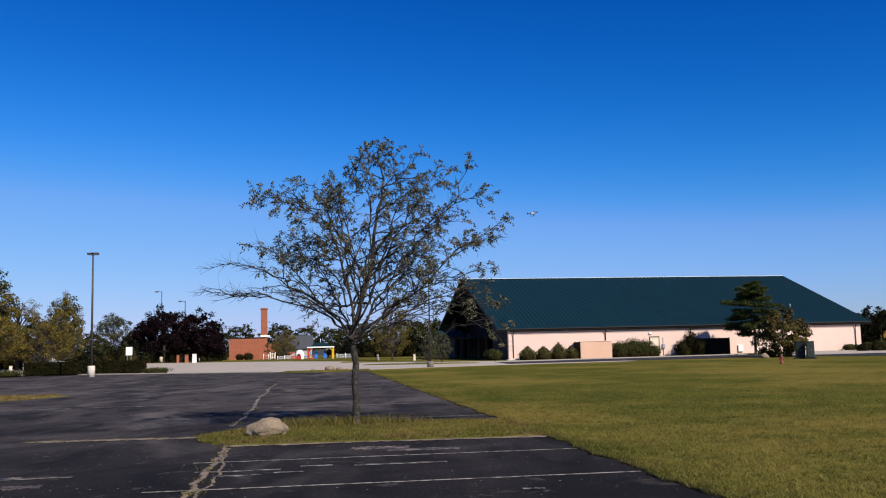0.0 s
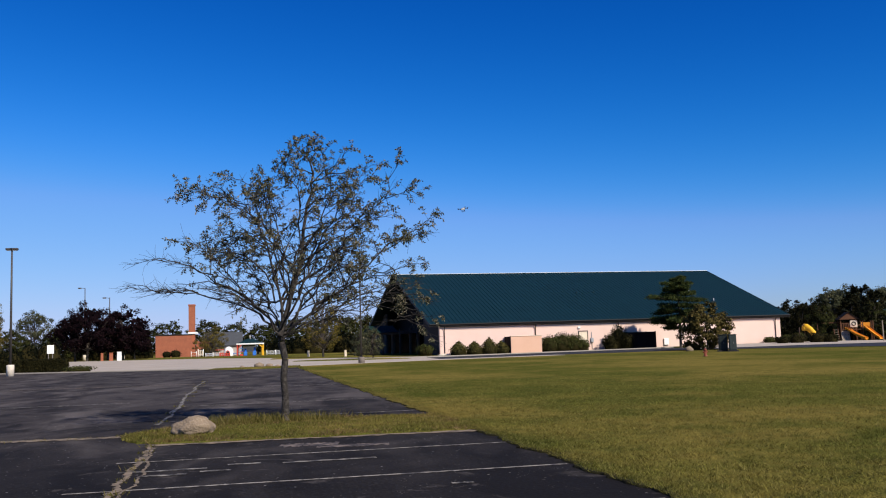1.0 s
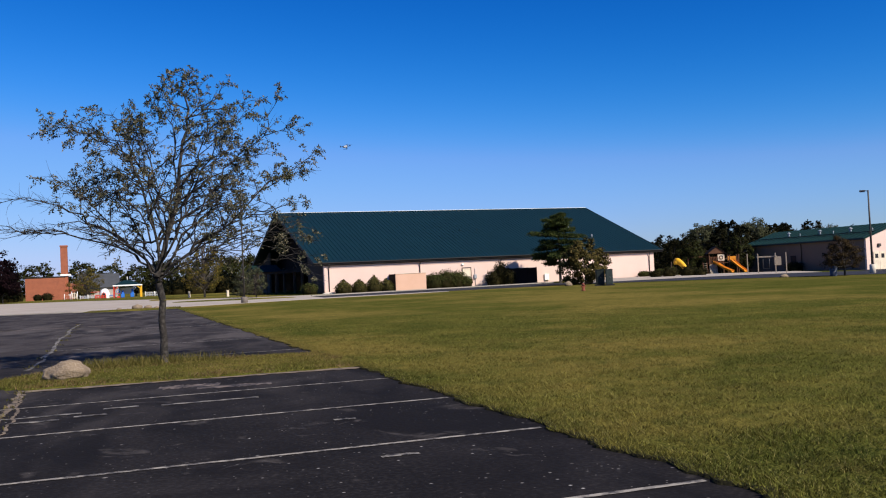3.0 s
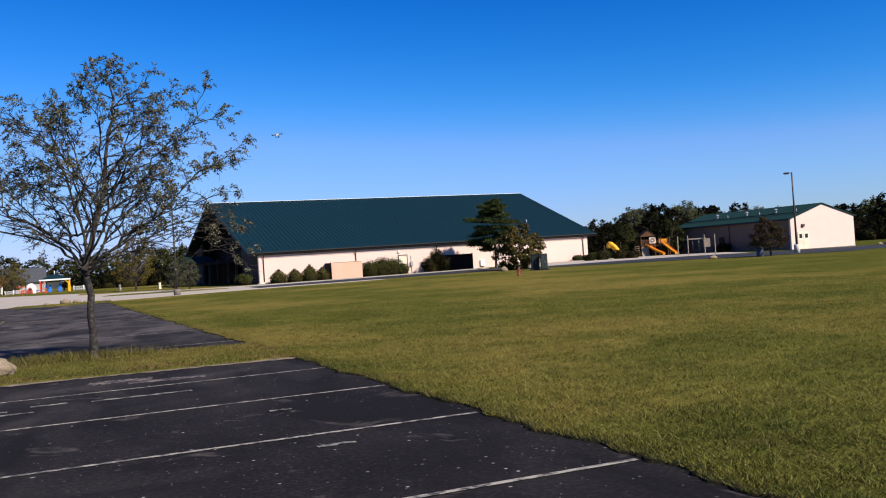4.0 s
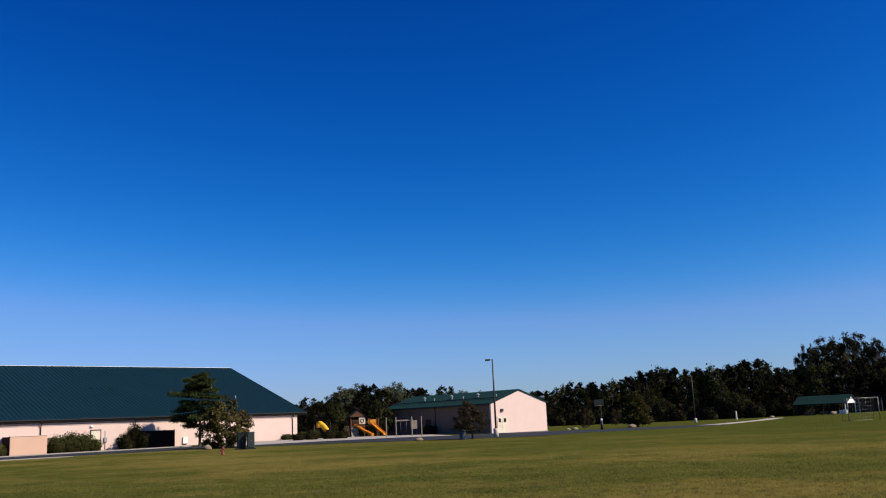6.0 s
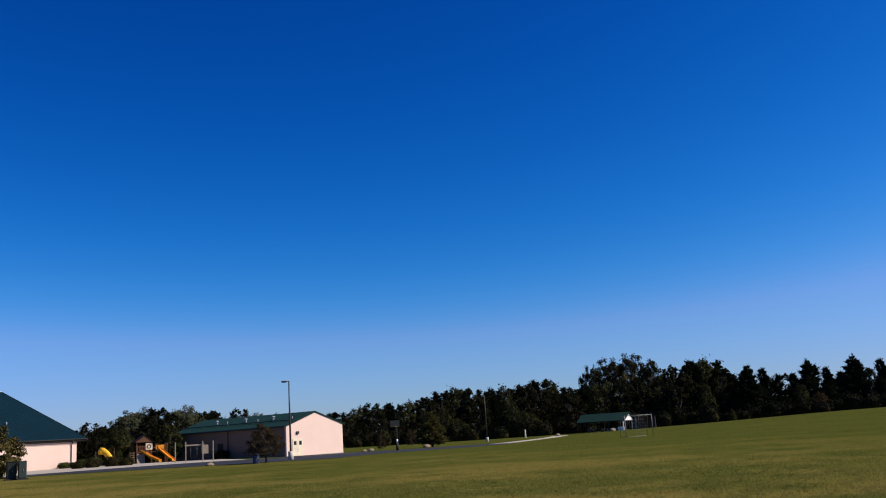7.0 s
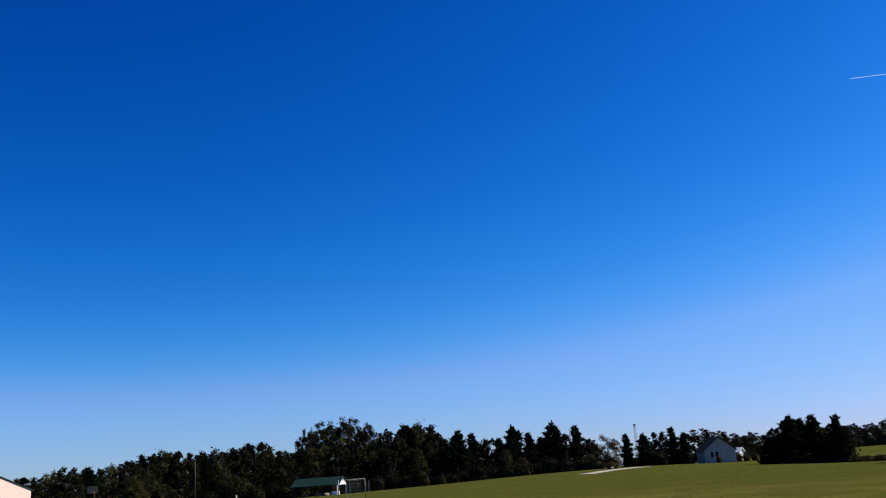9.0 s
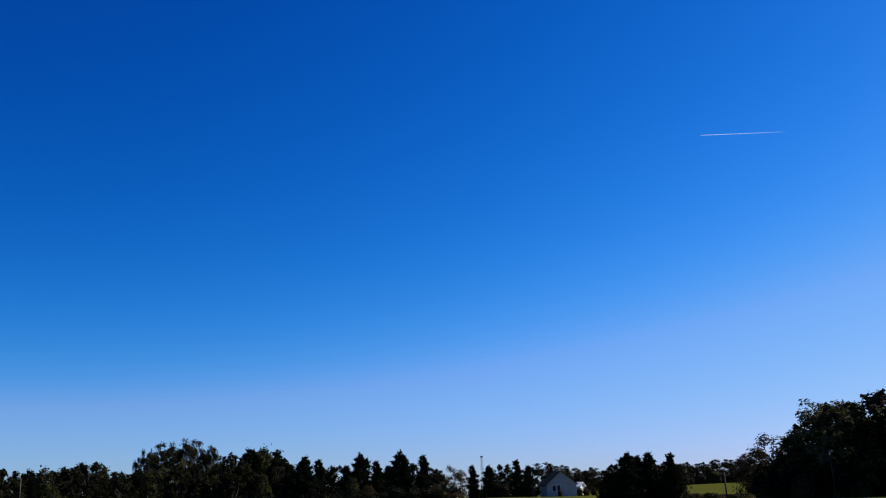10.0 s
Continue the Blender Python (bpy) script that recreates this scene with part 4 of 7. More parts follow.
# ---- lamp posts ----
def lamp_post(at, turn, height, label, heads=1, base=True, mat="bronze", thick=0.075, arm=0.5, square=True, foot=0.84, stone="pole_base"):
    t = thing("lamp_post", at, turn, label, "lamp post", "lamp posts")
    z0 = 0.0
    if base:
        part("concrete_base", tube([(0, 0, -0.1), (0, 0, foot - 0.04), (0, 0, foot)], [0.27, 0.27, 0.24], 20), stone, t, "concrete base")
        z0 = foot
    part("base_plate", box((0.34, 0.34, 0.03), (0, 0, z0), 0.005), mat, t)
    part("pole", tube([(0, 0, z0), (0, 0, height * 0.6), (0, 0, height)], [thick * 1.25, thick, thick * 0.8], 10), mat, t)
    for k in range(heads):
        sg = -1 if k == 0 else 1
        part("arm", tube([(0, 0, height - 0.08), (sg * arm, 0, height - 0.04)], 0.035, 8), mat, t)
        hd = box((0.52, 0.32, 0.15), (sg * (arm + 0.24), 0, height - 0.12), 0.03)
        h = part("lamp_head", hd, mat, t)
        part("lens", box((0.4, 0.24, 0.03), (sg * (arm + 0.24), 0, height - 0.155), 0.005), "grey_plastic", h)
    return t


lamp_post(on_ground(-17.66, 75), 0, 9.4, "tall brown flat-topped lamp post on a pale concrete base", 2, arm=-0.07)
lamp_post(on_ground(2.29, 77), 0, 9.2, "tall thin brown lamp post beside the forecourt", 1, arm=0.2, thick=0.06, foot=0.5, stone="worn_base")
lamp_post(on_ground(-13.85, 150), 10, 11.0, "tall brown single-headed lamp post behind dark trees", 1)
lamp_post(on_ground(-12.5, 145), 10, 9.2, "tall brown single-headed lamp post behind dark trees", 1)
lamp_post(on_ground(39.5, 95), -35, 7.8, "tall brown single-headed lamp post at the lawn's edge", 1, thick=0.085, arm=0.25)
lamp_post(on_ground(51.4, 176), -40, 8.5, "tall brown lamp post by the gravel path", 1, arm=0.15)


# ---- the long hall with the green roof ----
def hall():
    x0, y0, turn = 12.605, 100.82, math.degrees(0.14)
    L, w, eave, ridge, ov, eo = 43.3, 17.83, 3.57, 10.45, 1.2, 0.35
    t = thing("hall", (x0, y0, 0), turn, "long low hall with peach walls and a steep green roof", "building")
    wt = eave - 0.28
    th = 0.3
    slope = (ridge - eave) / (w + eo)
    # walls
    part("wall", box((L, th, wt + 0.6), (L / 2, th / 2, -0.6), 0.0), "stucco", t, "sunlit peach stucco front wall")
    part("wall", box((L, th, wt + 0.6), (L / 2, 2 * w - th / 2, -0.6), 0.0), "stucco", t)
    under = ridge - slope * 0.4 - 0.35
    # walls of the shaded end are darkened in colour, unlike the stucco end
    for a, mat, lab, prof in ((6.0, "dark_shade_panel", "near-black wall at the back of the porch, shade in its colour", [(th, -0.6), (2 * w - th, -0.6), (2 * w - th, wt - 0.1), (w, under), (th, wt - 0.1)]),
                              (0.0, "shade_siding", "end wall beside the porch in shade-darkened taupe", [(th, -0.6), (7.0, -0.6), (7.0, wt - 0.1 + (7.0 - th) * (under - wt + 0.1) / (w - th)), (th, wt - 0.1)]),
                              (0.0, "shade_siding", "end wall beside the porch in shade-darkened taupe", [(2 * w - 7.0, -0.6), (2 * w - th, -0.6), (2 * w - th, wt - 0.1), (2 * w - 7.0, wt - 0.1 + (7.0 - th) * (under - wt + 0.1) / (w - th))]),
                              (L - th, "stucco", "", [(th, -0.6), (2 * w - th, -0.6), (2 * w - th, wt - 0.1), (w, under), (th, wt - 0.1)])):
        bm = bmesh.new()
        f0 = [bm.verts.new((a + 0.003, y, z)) for y, z in prof]
        f1 = [bm.verts.new((a + th - 0.003, y, z)) for y, z in prof]
        bm.faces.new(f0[::-1])
        bm.faces.new(f1)
        n = len(prof)
        for k in range(n):
            bm.faces.new((f0[k], f0[(k + 1) % n], f1[(k + 1) % n], f1[k]))
        bmesh.ops.recalc_face_normals(bm, faces=bm.faces)
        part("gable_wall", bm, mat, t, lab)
    for y in (11.0, 15.0, 2 * w - 15.0, 2 * w - 11.0):
        part("porch_post", box((0.3, 0.3, wt + 0.5), (0.3, y, -0.3), 0.02), "wood", t)
    # attic wall and ceiling added to stop light leaks; near-black paints the porch shade
    attic = [(th + 0.3, wt - 0.02), (2 * w - th - 0.3, wt - 0.02), (w, under)]
    bm = bmesh.new()
    f0 = [bm.verts.new((2.0, y, z)) for y, z in attic]
    f1 = [bm.verts.new((2.1, y, z)) for y, z in attic]
    bm.faces.new(f0[::-1])
    bm.faces.new(f1)
    for k in range(3):
        bm.faces.new((f0[k], f0[(k + 1) % 3], f1[(k + 1) % 3], f1[k]))
    bmesh.ops.recalc_face_normals(bm, faces=bm.faces)
    part("attic_wall", bm, "dark_shade_panel", t, "added near-black wall under the gable that stops light")
    part("porch_ceiling", box((5.8, 2 * w - 0.7, 0.08), (3.1, w, wt - 0.12), 0.0), "dark_shade_panel", t)
    part("porch_beam", box((0.35, 2 * w - 14.2, 0.45), (0.3, w, wt - 0.5), 0.02), "dark_shade_panel", t)
    # roof: two slabs
    for sg in (1, -1):
        bm = bmesh.new()
        yb, yr = (-eo, w) if sg == 1 else (2 * w + eo, w)
        top = [(-ov, yb, eave), (L + ov, yb, eave), (L + ov, yr, ridge), (-ov, yr, ridge)]
        a = [bm.verts.new(p) for p in top]
        b = [bm.verts.new((p[0], p[1], p[2] - 0.22)) for p in top]
        bm.faces.new(a), bm.faces.new(b[::-1])
        for k in range(4):
            bm.faces.new((a[k], a[(k + 1) % 4], b[(k + 1) % 4], b[k]))
        bmesh.ops.recalc_face_normals(bm, faces=bm.faces)
        roof = part("roof", bm, "roof", t, "dark green standing-seam metal roof")
        # raised seams, one every half metre, all on one mesh
        ln = math.hypot(w + eo, ridge - eave)
        rib = box((0.05, ln - 0.25, 0.06), (0, ln / 2 - 0.02, 0), 0.008)
        me = bpy.data.meshes.new("seam")
        rib.to_mesh(me)
        rib.free()
        me.materials.append(M["seam"])
        tilt = math.degrees(math.atan2(ridge - eave, w + eo))
        for k in range(int((L + 2 * ov) / 0.5) + 1):
            s = new("seam", me)
            s.parent = roof
            x = -ov + 0.03 + k * 0.5
            if sg == 1:
                s.matrix_basis = pose(x, -eo, eave - 0.01, tilt, 0, 0)
            else:
                s.matrix_basis = pose(x, 2 * w + eo, eave - 0.01, tilt, 0, 180)
    # white colour paints the highlight along the ridge
    part("ridge_cap", box((L + 2 * ov + 0.02, 0.3, 0.055), (L / 2, w, ridge - 0.01), 0.02), "white", t, "ridge cap coloured white for its bright highlight")
    part("soffit", box((L + 2 * ov - 0.1, eo - 0.04, 0.05), (L / 2, -eo / 2 + 0.01, wt - 0.05), 0.0), "trim_dark", t)
    part("fascia", box((L + 2 * ov + 0.02, 0.05, 0.22), (L / 2, -eo - 0.03, eave - 0.25), 0.008), "trim_dark", t, "dark fascia board")
    part("gutter", box((L + 2 * ov, 0.13, 0.11), (L / 2, -eo - 0.12, eave - 0.12), 0.03), "trim_dark", t, "dark gutter")
    part("frieze", box((L - 0.02, 0.04, 0.3), (L / 2, -0.022, wt - 0.36), 0.006), "stucco", t)
    for x in (0.55, 11.26, 21.5, L - 0.75):
        bm = tube([(x, -eo - 0.1, eave - 0.15), (x, -eo + 0.05, eave - 0.42), (x, -0.1, wt - 0.45), (x, -0.09, 0.12), (x, -0.3, 0.05)], 0.05, 8)
        part("downspout", bm, "trim_dark", t)
    # rake boards on both gables
    for x in (-ov - 0.03, L + ov + 0.03):
        for sg in (1, -1):
            yb = -eo if sg == 1 else 2 * w + eo
            bm = bmesh.new()
            q = [(yb, eave - 0.24), (w, ridge - 0.24), (w, ridge + 0.03), (yb, eave + 0.03)]
            a = [bm.verts.new((x - 0.02, y, z)) for y, z in q]
            b = [bm.verts.new((x + 0.02, y, z)) for y, z in q]
            bm.faces.new(a), bm.faces.new(b[::-1])
            for k in range(4):
                bm.faces.new((a[k], a[(k + 1) % 4], b[(k + 1) % 4], b[k]))
            bmesh.ops.recalc_face_normals(bm, faces=bm.faces)
            part("rake_board", bm, "trim_dark", t)
    # door with frame, and a lamp over it
    d = part("door", box((1.0, 0.05, 2.1), (17.1, -0.03, 0.12), 0.006), "cream", t, "plain cream steel door")
    part("handle", box((0.12, 0.05, 0.04), (17.48, -0.07, 1.1), 0.008), "metal", d)
    for dx in (-0.56, 0.56):
        part("door_frame", box((0.07, 0.07, 2.2), (17.1 + dx, -0.035, 0.1), 0.006), "bronze", t)
    part("door_frame", box((1.19, 0.07, 0.07), (17.1, -0.035, 2.3), 0.006), "bronze", t)
    part("wall_lamp", box((0.3, 0.16, 0.22), (16.6, -0.08, 2.62), 0.03), "white", t)
    part("electric_meter", box((0.35, 0.18, 0.5), (18.15, -0.09, 1.0), 0.03), "grey_plastic", t)
    part("conduit", tube([(18.15, -0.05, 0.2), (18.15, -0.05, 2.2)], 0.03, 8), "grey_plastic", t)
    part("wall_box", box((0.6, 0.2, 0.75), (27.6, -0.1, 0.4), 0.02), "white", t)
    part("wall_footing", box((L + 0.2, 0.12, 0.25), (L / 2, -0.06, -0.1), 0.02), "kerb", t)
    part("vent_pipe", tube([(36.2, w * 0.5, eave + (w * 0.5 + eo) * slope - 0.1), (36.2, w * 0.5, eave + (w * 0.5 + eo) * slope + 0.55)], 0.09, 10), "grey_plastic", t)
    part("vent_pipe", tube([(37.4, w * 0.28, eave + (w * 0.28 + eo) * slope - 0.1), (37.4, w * 0.28, eave + (w * 0.28 + eo) * slope + 0.4)], 0.07, 10), "grey_plastic", t)
    for x in (20.6, 22.9):
        part("roof_vent", box((0.2, 0.28, 0.18), (x, w * 0.52, eave + (w * 0.52 + eo) * slope - 0.05), 0.05), "roof", t)
    part("corner_post", box((0.42, 0.42, 3.2), (0.24, 0.16, 0.0), 0.02), "stucco", t)
    part("corner_footing", lump((1.8, 1.4, 0.35), (0.4, -0.6, -0.02), 0.1, 3, 2), "pole_base", t, "pale stone at the corner")
    # low screen wall
    e = thing("screen_enclosure", (x0, y0, 0), turn, "low pink stucco screen wall against the hall", "screen wall")
    part("front_panel", box((3.62, 0.15, 2.25), (9.3, -2.2, -0.3), 0.02), "pink_wall", e)
    # left side near-black instead of pink: its shade is painted in
    part("side_panel", box((0.15, 2.0, 2.25), (7.56, -1.1, -0.3), 0.02), "dark_shade_panel", e)
    part("side_panel", box((0.15, 2.0, 2.25), (11.04, -1.1, -0.3), 0.02), "pink_wall", e)
    part("coping", box((3.72, 0.25, 0.06), (9.3, -2.2, 1.95), 0.015), "cream", e)
    # timber screen; its near-black panels also stand in for the pine's wall shadow
    g = thing("dark_enclosure", (x0, y0, 0), turn, "dark timber screen that also stands in for the pine's shadow", "screen wall")
    for k in range(3):
        part("panel", box((1.16, 0.08, 2.2), (22.3 + 1.19 * k, -1.9, -0.2), 0.01), "dark_shade_panel", g)
    for k in range(4):
        part("post", box((0.1, 0.12, 2.25), (21.7 + 1.19 * k, -1.9, -0.2), 0.01), "dark_shade_panel", g)
    part("side_panel", box((0.08, 1.8, 2.2), (21.7, -0.95, -0.2), 0.01), "dark_shade_panel", g)
    part("side_panel", box((0.08, 1.8, 2.2), (25.3, -0.95, -0.2), 0.01), "dark_shade_panel", g)
    part("notice_plate", box((0.3, 0.02, 0.4), (22.1, -1.96, 1.0), 0.005), "white", g)
    # entrance canopy on the shaded gable
    c = thing("entrance_canopy", (x0, y0, 0), turn, "green-roofed entrance canopy on slim timber columns", "canopy")
    bm = bmesh.new()
    q = [(-4.6, 14, 3.0), (-1.35, 14, 3.0), (-1.35, 22, 3.0), (-4.6, 22, 3.0), (-4.6, 18, 3.9), (-1.35, 18, 3.9)]
    v = [bm.verts.new(p) for p in q]
    for f in ((0, 1, 5, 4), (3, 4, 5, 2), (0, 4, 3), (1, 2, 5), (0, 3, 2, 1)):
        bm.faces.new([v[k] for k in f])
    bmesh.ops.recalc_face_normals(bm, faces=bm.faces)
    part("roof", bm, "roof_matt", c)
    part("beam", box((3.2, 0.25, 0.3), (-3.0, 14.3, 2.7), 0.02), "wood", c)
    for x in (-4.4, -3.4, -2.2):
        part("column", box((0.22, 0.22, 2.85), (x, 14.3, -0.1), 0.03), "wood", c)
    return x0, y0, turn


HX, HY, HT = hall()


def by_hall(a, b):
    """A place by the hall: metres along its front, and behind it."""
    c, s = math.cos(radians(HT)), math.sin(radians(HT))
    x, y = HX + a * c - b * s, HY + a * s + b * c
    return x, y, float(ground_z(x, y))


for k, (a, sz, hgt) in enumerate(((1.7, 2.1, 1.45), (3.5, 2.0, 1.4), (5.2, 2.1, 1.75), (6.6, 1.9, 1.35))):
    shrub("shrub", 20 + k, (sz, sz, hgt), "leaf_olive", "rounded dark green evergreen shrub against the hall wall", by_hall(a, -1.6), 1500, 0.16, True, "shrubs by the hall")
for k, (a, sz, hgt) in enumerate(((12.3, 2.3, 1.75), (13.8, 2.5, 2.05), (15.2, 2.4, 1.9), (16.1, 1.9, 1.2))):
    shrub("shrub", 30 + k, (sz, 1.8, hgt), "leaf_green", "dense rounded green shrub against the hall wall", by_hall(a, -1.6), 1700, 0.16, False, "shrubs by the hall")
for k, (a, b, sz, hgt) in enumerate(((19.6, -1.9, 1.9, 1.7), (20.7, -1.7, 2.1, 2.7), (21.3, -2.5, 1.6, 1.7))):
    shrub("shrub", 40 + k, (sz, sz, hgt), "leaf_dark", "loose dark evergreen shrub against the hall wall", by_hall(a, b), 1500, 0.17, False, "shrubs by the hall")
for k, (a, b, sz, hgt) in enumerate(((-1.5, 0.6, 2.0, 1.25), (41.0, -1.0, 1.5, 0.7), (44.5, 0.5, 1.8, 0.9), (46.5, 1.0, 2.0, 1.1))):
    shrub("shrub", 50 + k, (sz, sz, hgt), "leaf_green", "clipped rounded green shrub at the hall's corner", by_hall(a, b), 1300, 0.15, False, "shrubs by the hall")

def layered_pine(at, h):
    """An open pine: a bare lower stem and tiers of level limbs, each a fan of twigs with flat plumes of needles."""
    rng = np.random.default_rng(71)
    t = thing("pine_tree", at, 0, "layered dark green pine in front of the hall", "pine tree")
    segs = [((0, 0, -0.1), (0, 0, 0.3), 0.2, 0.15), ((0, 0, 0.3), (0.05, 0, h * 0.5), 0.15, 0.11), ((0.05, 0, h * 0.5), (-0.1, 0, h * 0.97), 0.11, 0.02)]
    pos, outs = [], []
    # tiers: height and reach as shares of the tree's height, and the number of limbs
    for z, reach, n in ((0.27, 0.26, 6), (0.35, 0.42, 8), (0.42, 0.36, 8), (0.5, 0.36, 8), (0.58, 0.3, 7), (0.66, 0.37, 8), (0.74, 0.25, 7), (0.81, 0.21, 7), (0.88, 0.19, 7), (0.95, 0.11, 5)):
        turn = rng.uniform(0, 6.28)
        for j in range(n):
            a = turn + j * 6.283 / n + rng.uniform(-0.3, 0.3)
            ln = h * reach * rng.uniform(0.6, 1.08)
            foot = np.array([0, 0, h * (z + rng.uniform(-0.02, 0.02))])
            way = np.array([math.cos(a), math.sin(a), rng.uniform(-0.06, 0.16)])
            side = np.array([-math.sin(a), math.cos(a), 0])
            tip = foot + way * ln
            mid = foot + way * ln * 0.5 + np.array([0, 0, -0.04 * ln])
            segs += [(tuple(foot), tuple(mid), 0.05, 0.032), (tuple(mid), tuple(tip), 0.032, 0.01)]
            for f in np.arange(0.32, 1.0, 0.11):
                for sg in (-1, 1):
                    p = foot + (tip - foot) * f + np.array([0, 0, -0.03 * ln])
                    twig = (way * 0.7 + side * sg * rng.uniform(0.5, 1.0)) * ln * 0.3 * (1.15 - 0.5 * f) * rng.uniform(0.6, 1.2)
                    twig[2] += rng.uniform(0.0, 0.12) * ln * 0.3
                    segs.append((tuple(p), tuple(p + twig), 0.012, 0.005))
                    k = 42
                    u = rng.uniform(0.15, 1.1, (k, 1))
                    pos.append(p + twig * u + rng.normal(0, 1, (k, 3)) * [0.13, 0.13, 0.09])
                    outs.append(np.tile(twig / np.linalg.norm(twig) + [0, 0, 0.5], (k, 1)))
    part("trunk", segments_mesh("trunk", segs, "bark", 6), "bark", t)
    part("crown", quads_mesh("crown", leaf_quads(rng, np.concatenate(pos), 0.24, 0.075, -0.1, np.concatenate(outs), True), "pine_needle"), "pine_needle", t)
    return t


layered_pine(by_hall(25.95, -6.3), 7.9)
broadleaf("small_tree", 76, 4.5, 2.5, "leaf_russet", "bushy olive-brown tree beside the pine", 0.02, 9500, 0.24, 0.85, at=on_ground(23.3, 92), lumps=110, low=0.45)


def cabinet(az, d, size, mat, label, turn):
    t = thing("transformer_cabinet", on_ground(az, d), turn, label, "utility cabinet", "utility cabinets")
    part("pad", box((size[0] + 0.25, size[1] + 0.25, 0.14), (0, 0, -0.04), 0.02), "drive", t)
    b = part("body", box(size, (0, 0, 0.1), 0.03), mat, t)
    part("lid", box((size[0] + 0.06, size[1] + 0.06, 0.06), (0, 0, 0.1 + size[2]), 0.02), mat, t)
    part("door", box((size[0] * 0.44, 0.03, size[2] * 0.86), (-size[0] * 0.23, -size[1] / 2 - 0.015, 0.16), 0.008), mat, b)
    part("door", box((size[0] * 0.44, 0.03, size[2] * 0.86), (size[0] * 0.23, -size[1] / 2 - 0.015, 0.16), 0.008), mat, b)
    part("handle", box((0.04, 0.04, 0.16), (0.04, -size[1] / 2 - 0.05, 0.65), 0.008), "metal", b)
    return t


cabinet(24.15, 84, (0.72, 0.8, 1.3), "steel_green", "dark green steel transformer cabinet on the lawn", -20)
cabinet(24.7, 83.5, (0.6, 0.7, 1.3), "steel_pale", "pale green-grey steel utility cabinet on the lawn", -20)


def hydrant(az, d):
    t = thing("fire_hydrant", on_ground(az, d), 10, "small red fire hydrant in the grass", "hydrant")
    part("barrel", tube([(0, 0, -0.05), (0, 0, 0.06), (0, 0, 0.08), (0, 0, 0.4)], [0.15, 0.15, 0.1, 0.1], 14), "hydrant", t)
    part("bonnet", tube([(0, 0, 0.4), (0, 0, 0.44), (0, 0, 0.52), (0, 0, 0.57)], [0.14, 0.14, 0.09, 0.03], 14), "hydrant", t)
    for sg in (-1, 1):
        part("outlet", tube([(sg * 0.08, 0, 0.31), (sg * 0.19, 0, 0.31)], 0.055, 10), "hydrant", t)


hydrant(23.1, 68.5)
x, y, z = on_ground(22.2, 88)
tagged(part("boulder", lump((0.8, 0.6, 0.45), (x, y, z), 0.2, 31, 2), "rock"), "tan boulder under the pine", "boulder", "boulders")


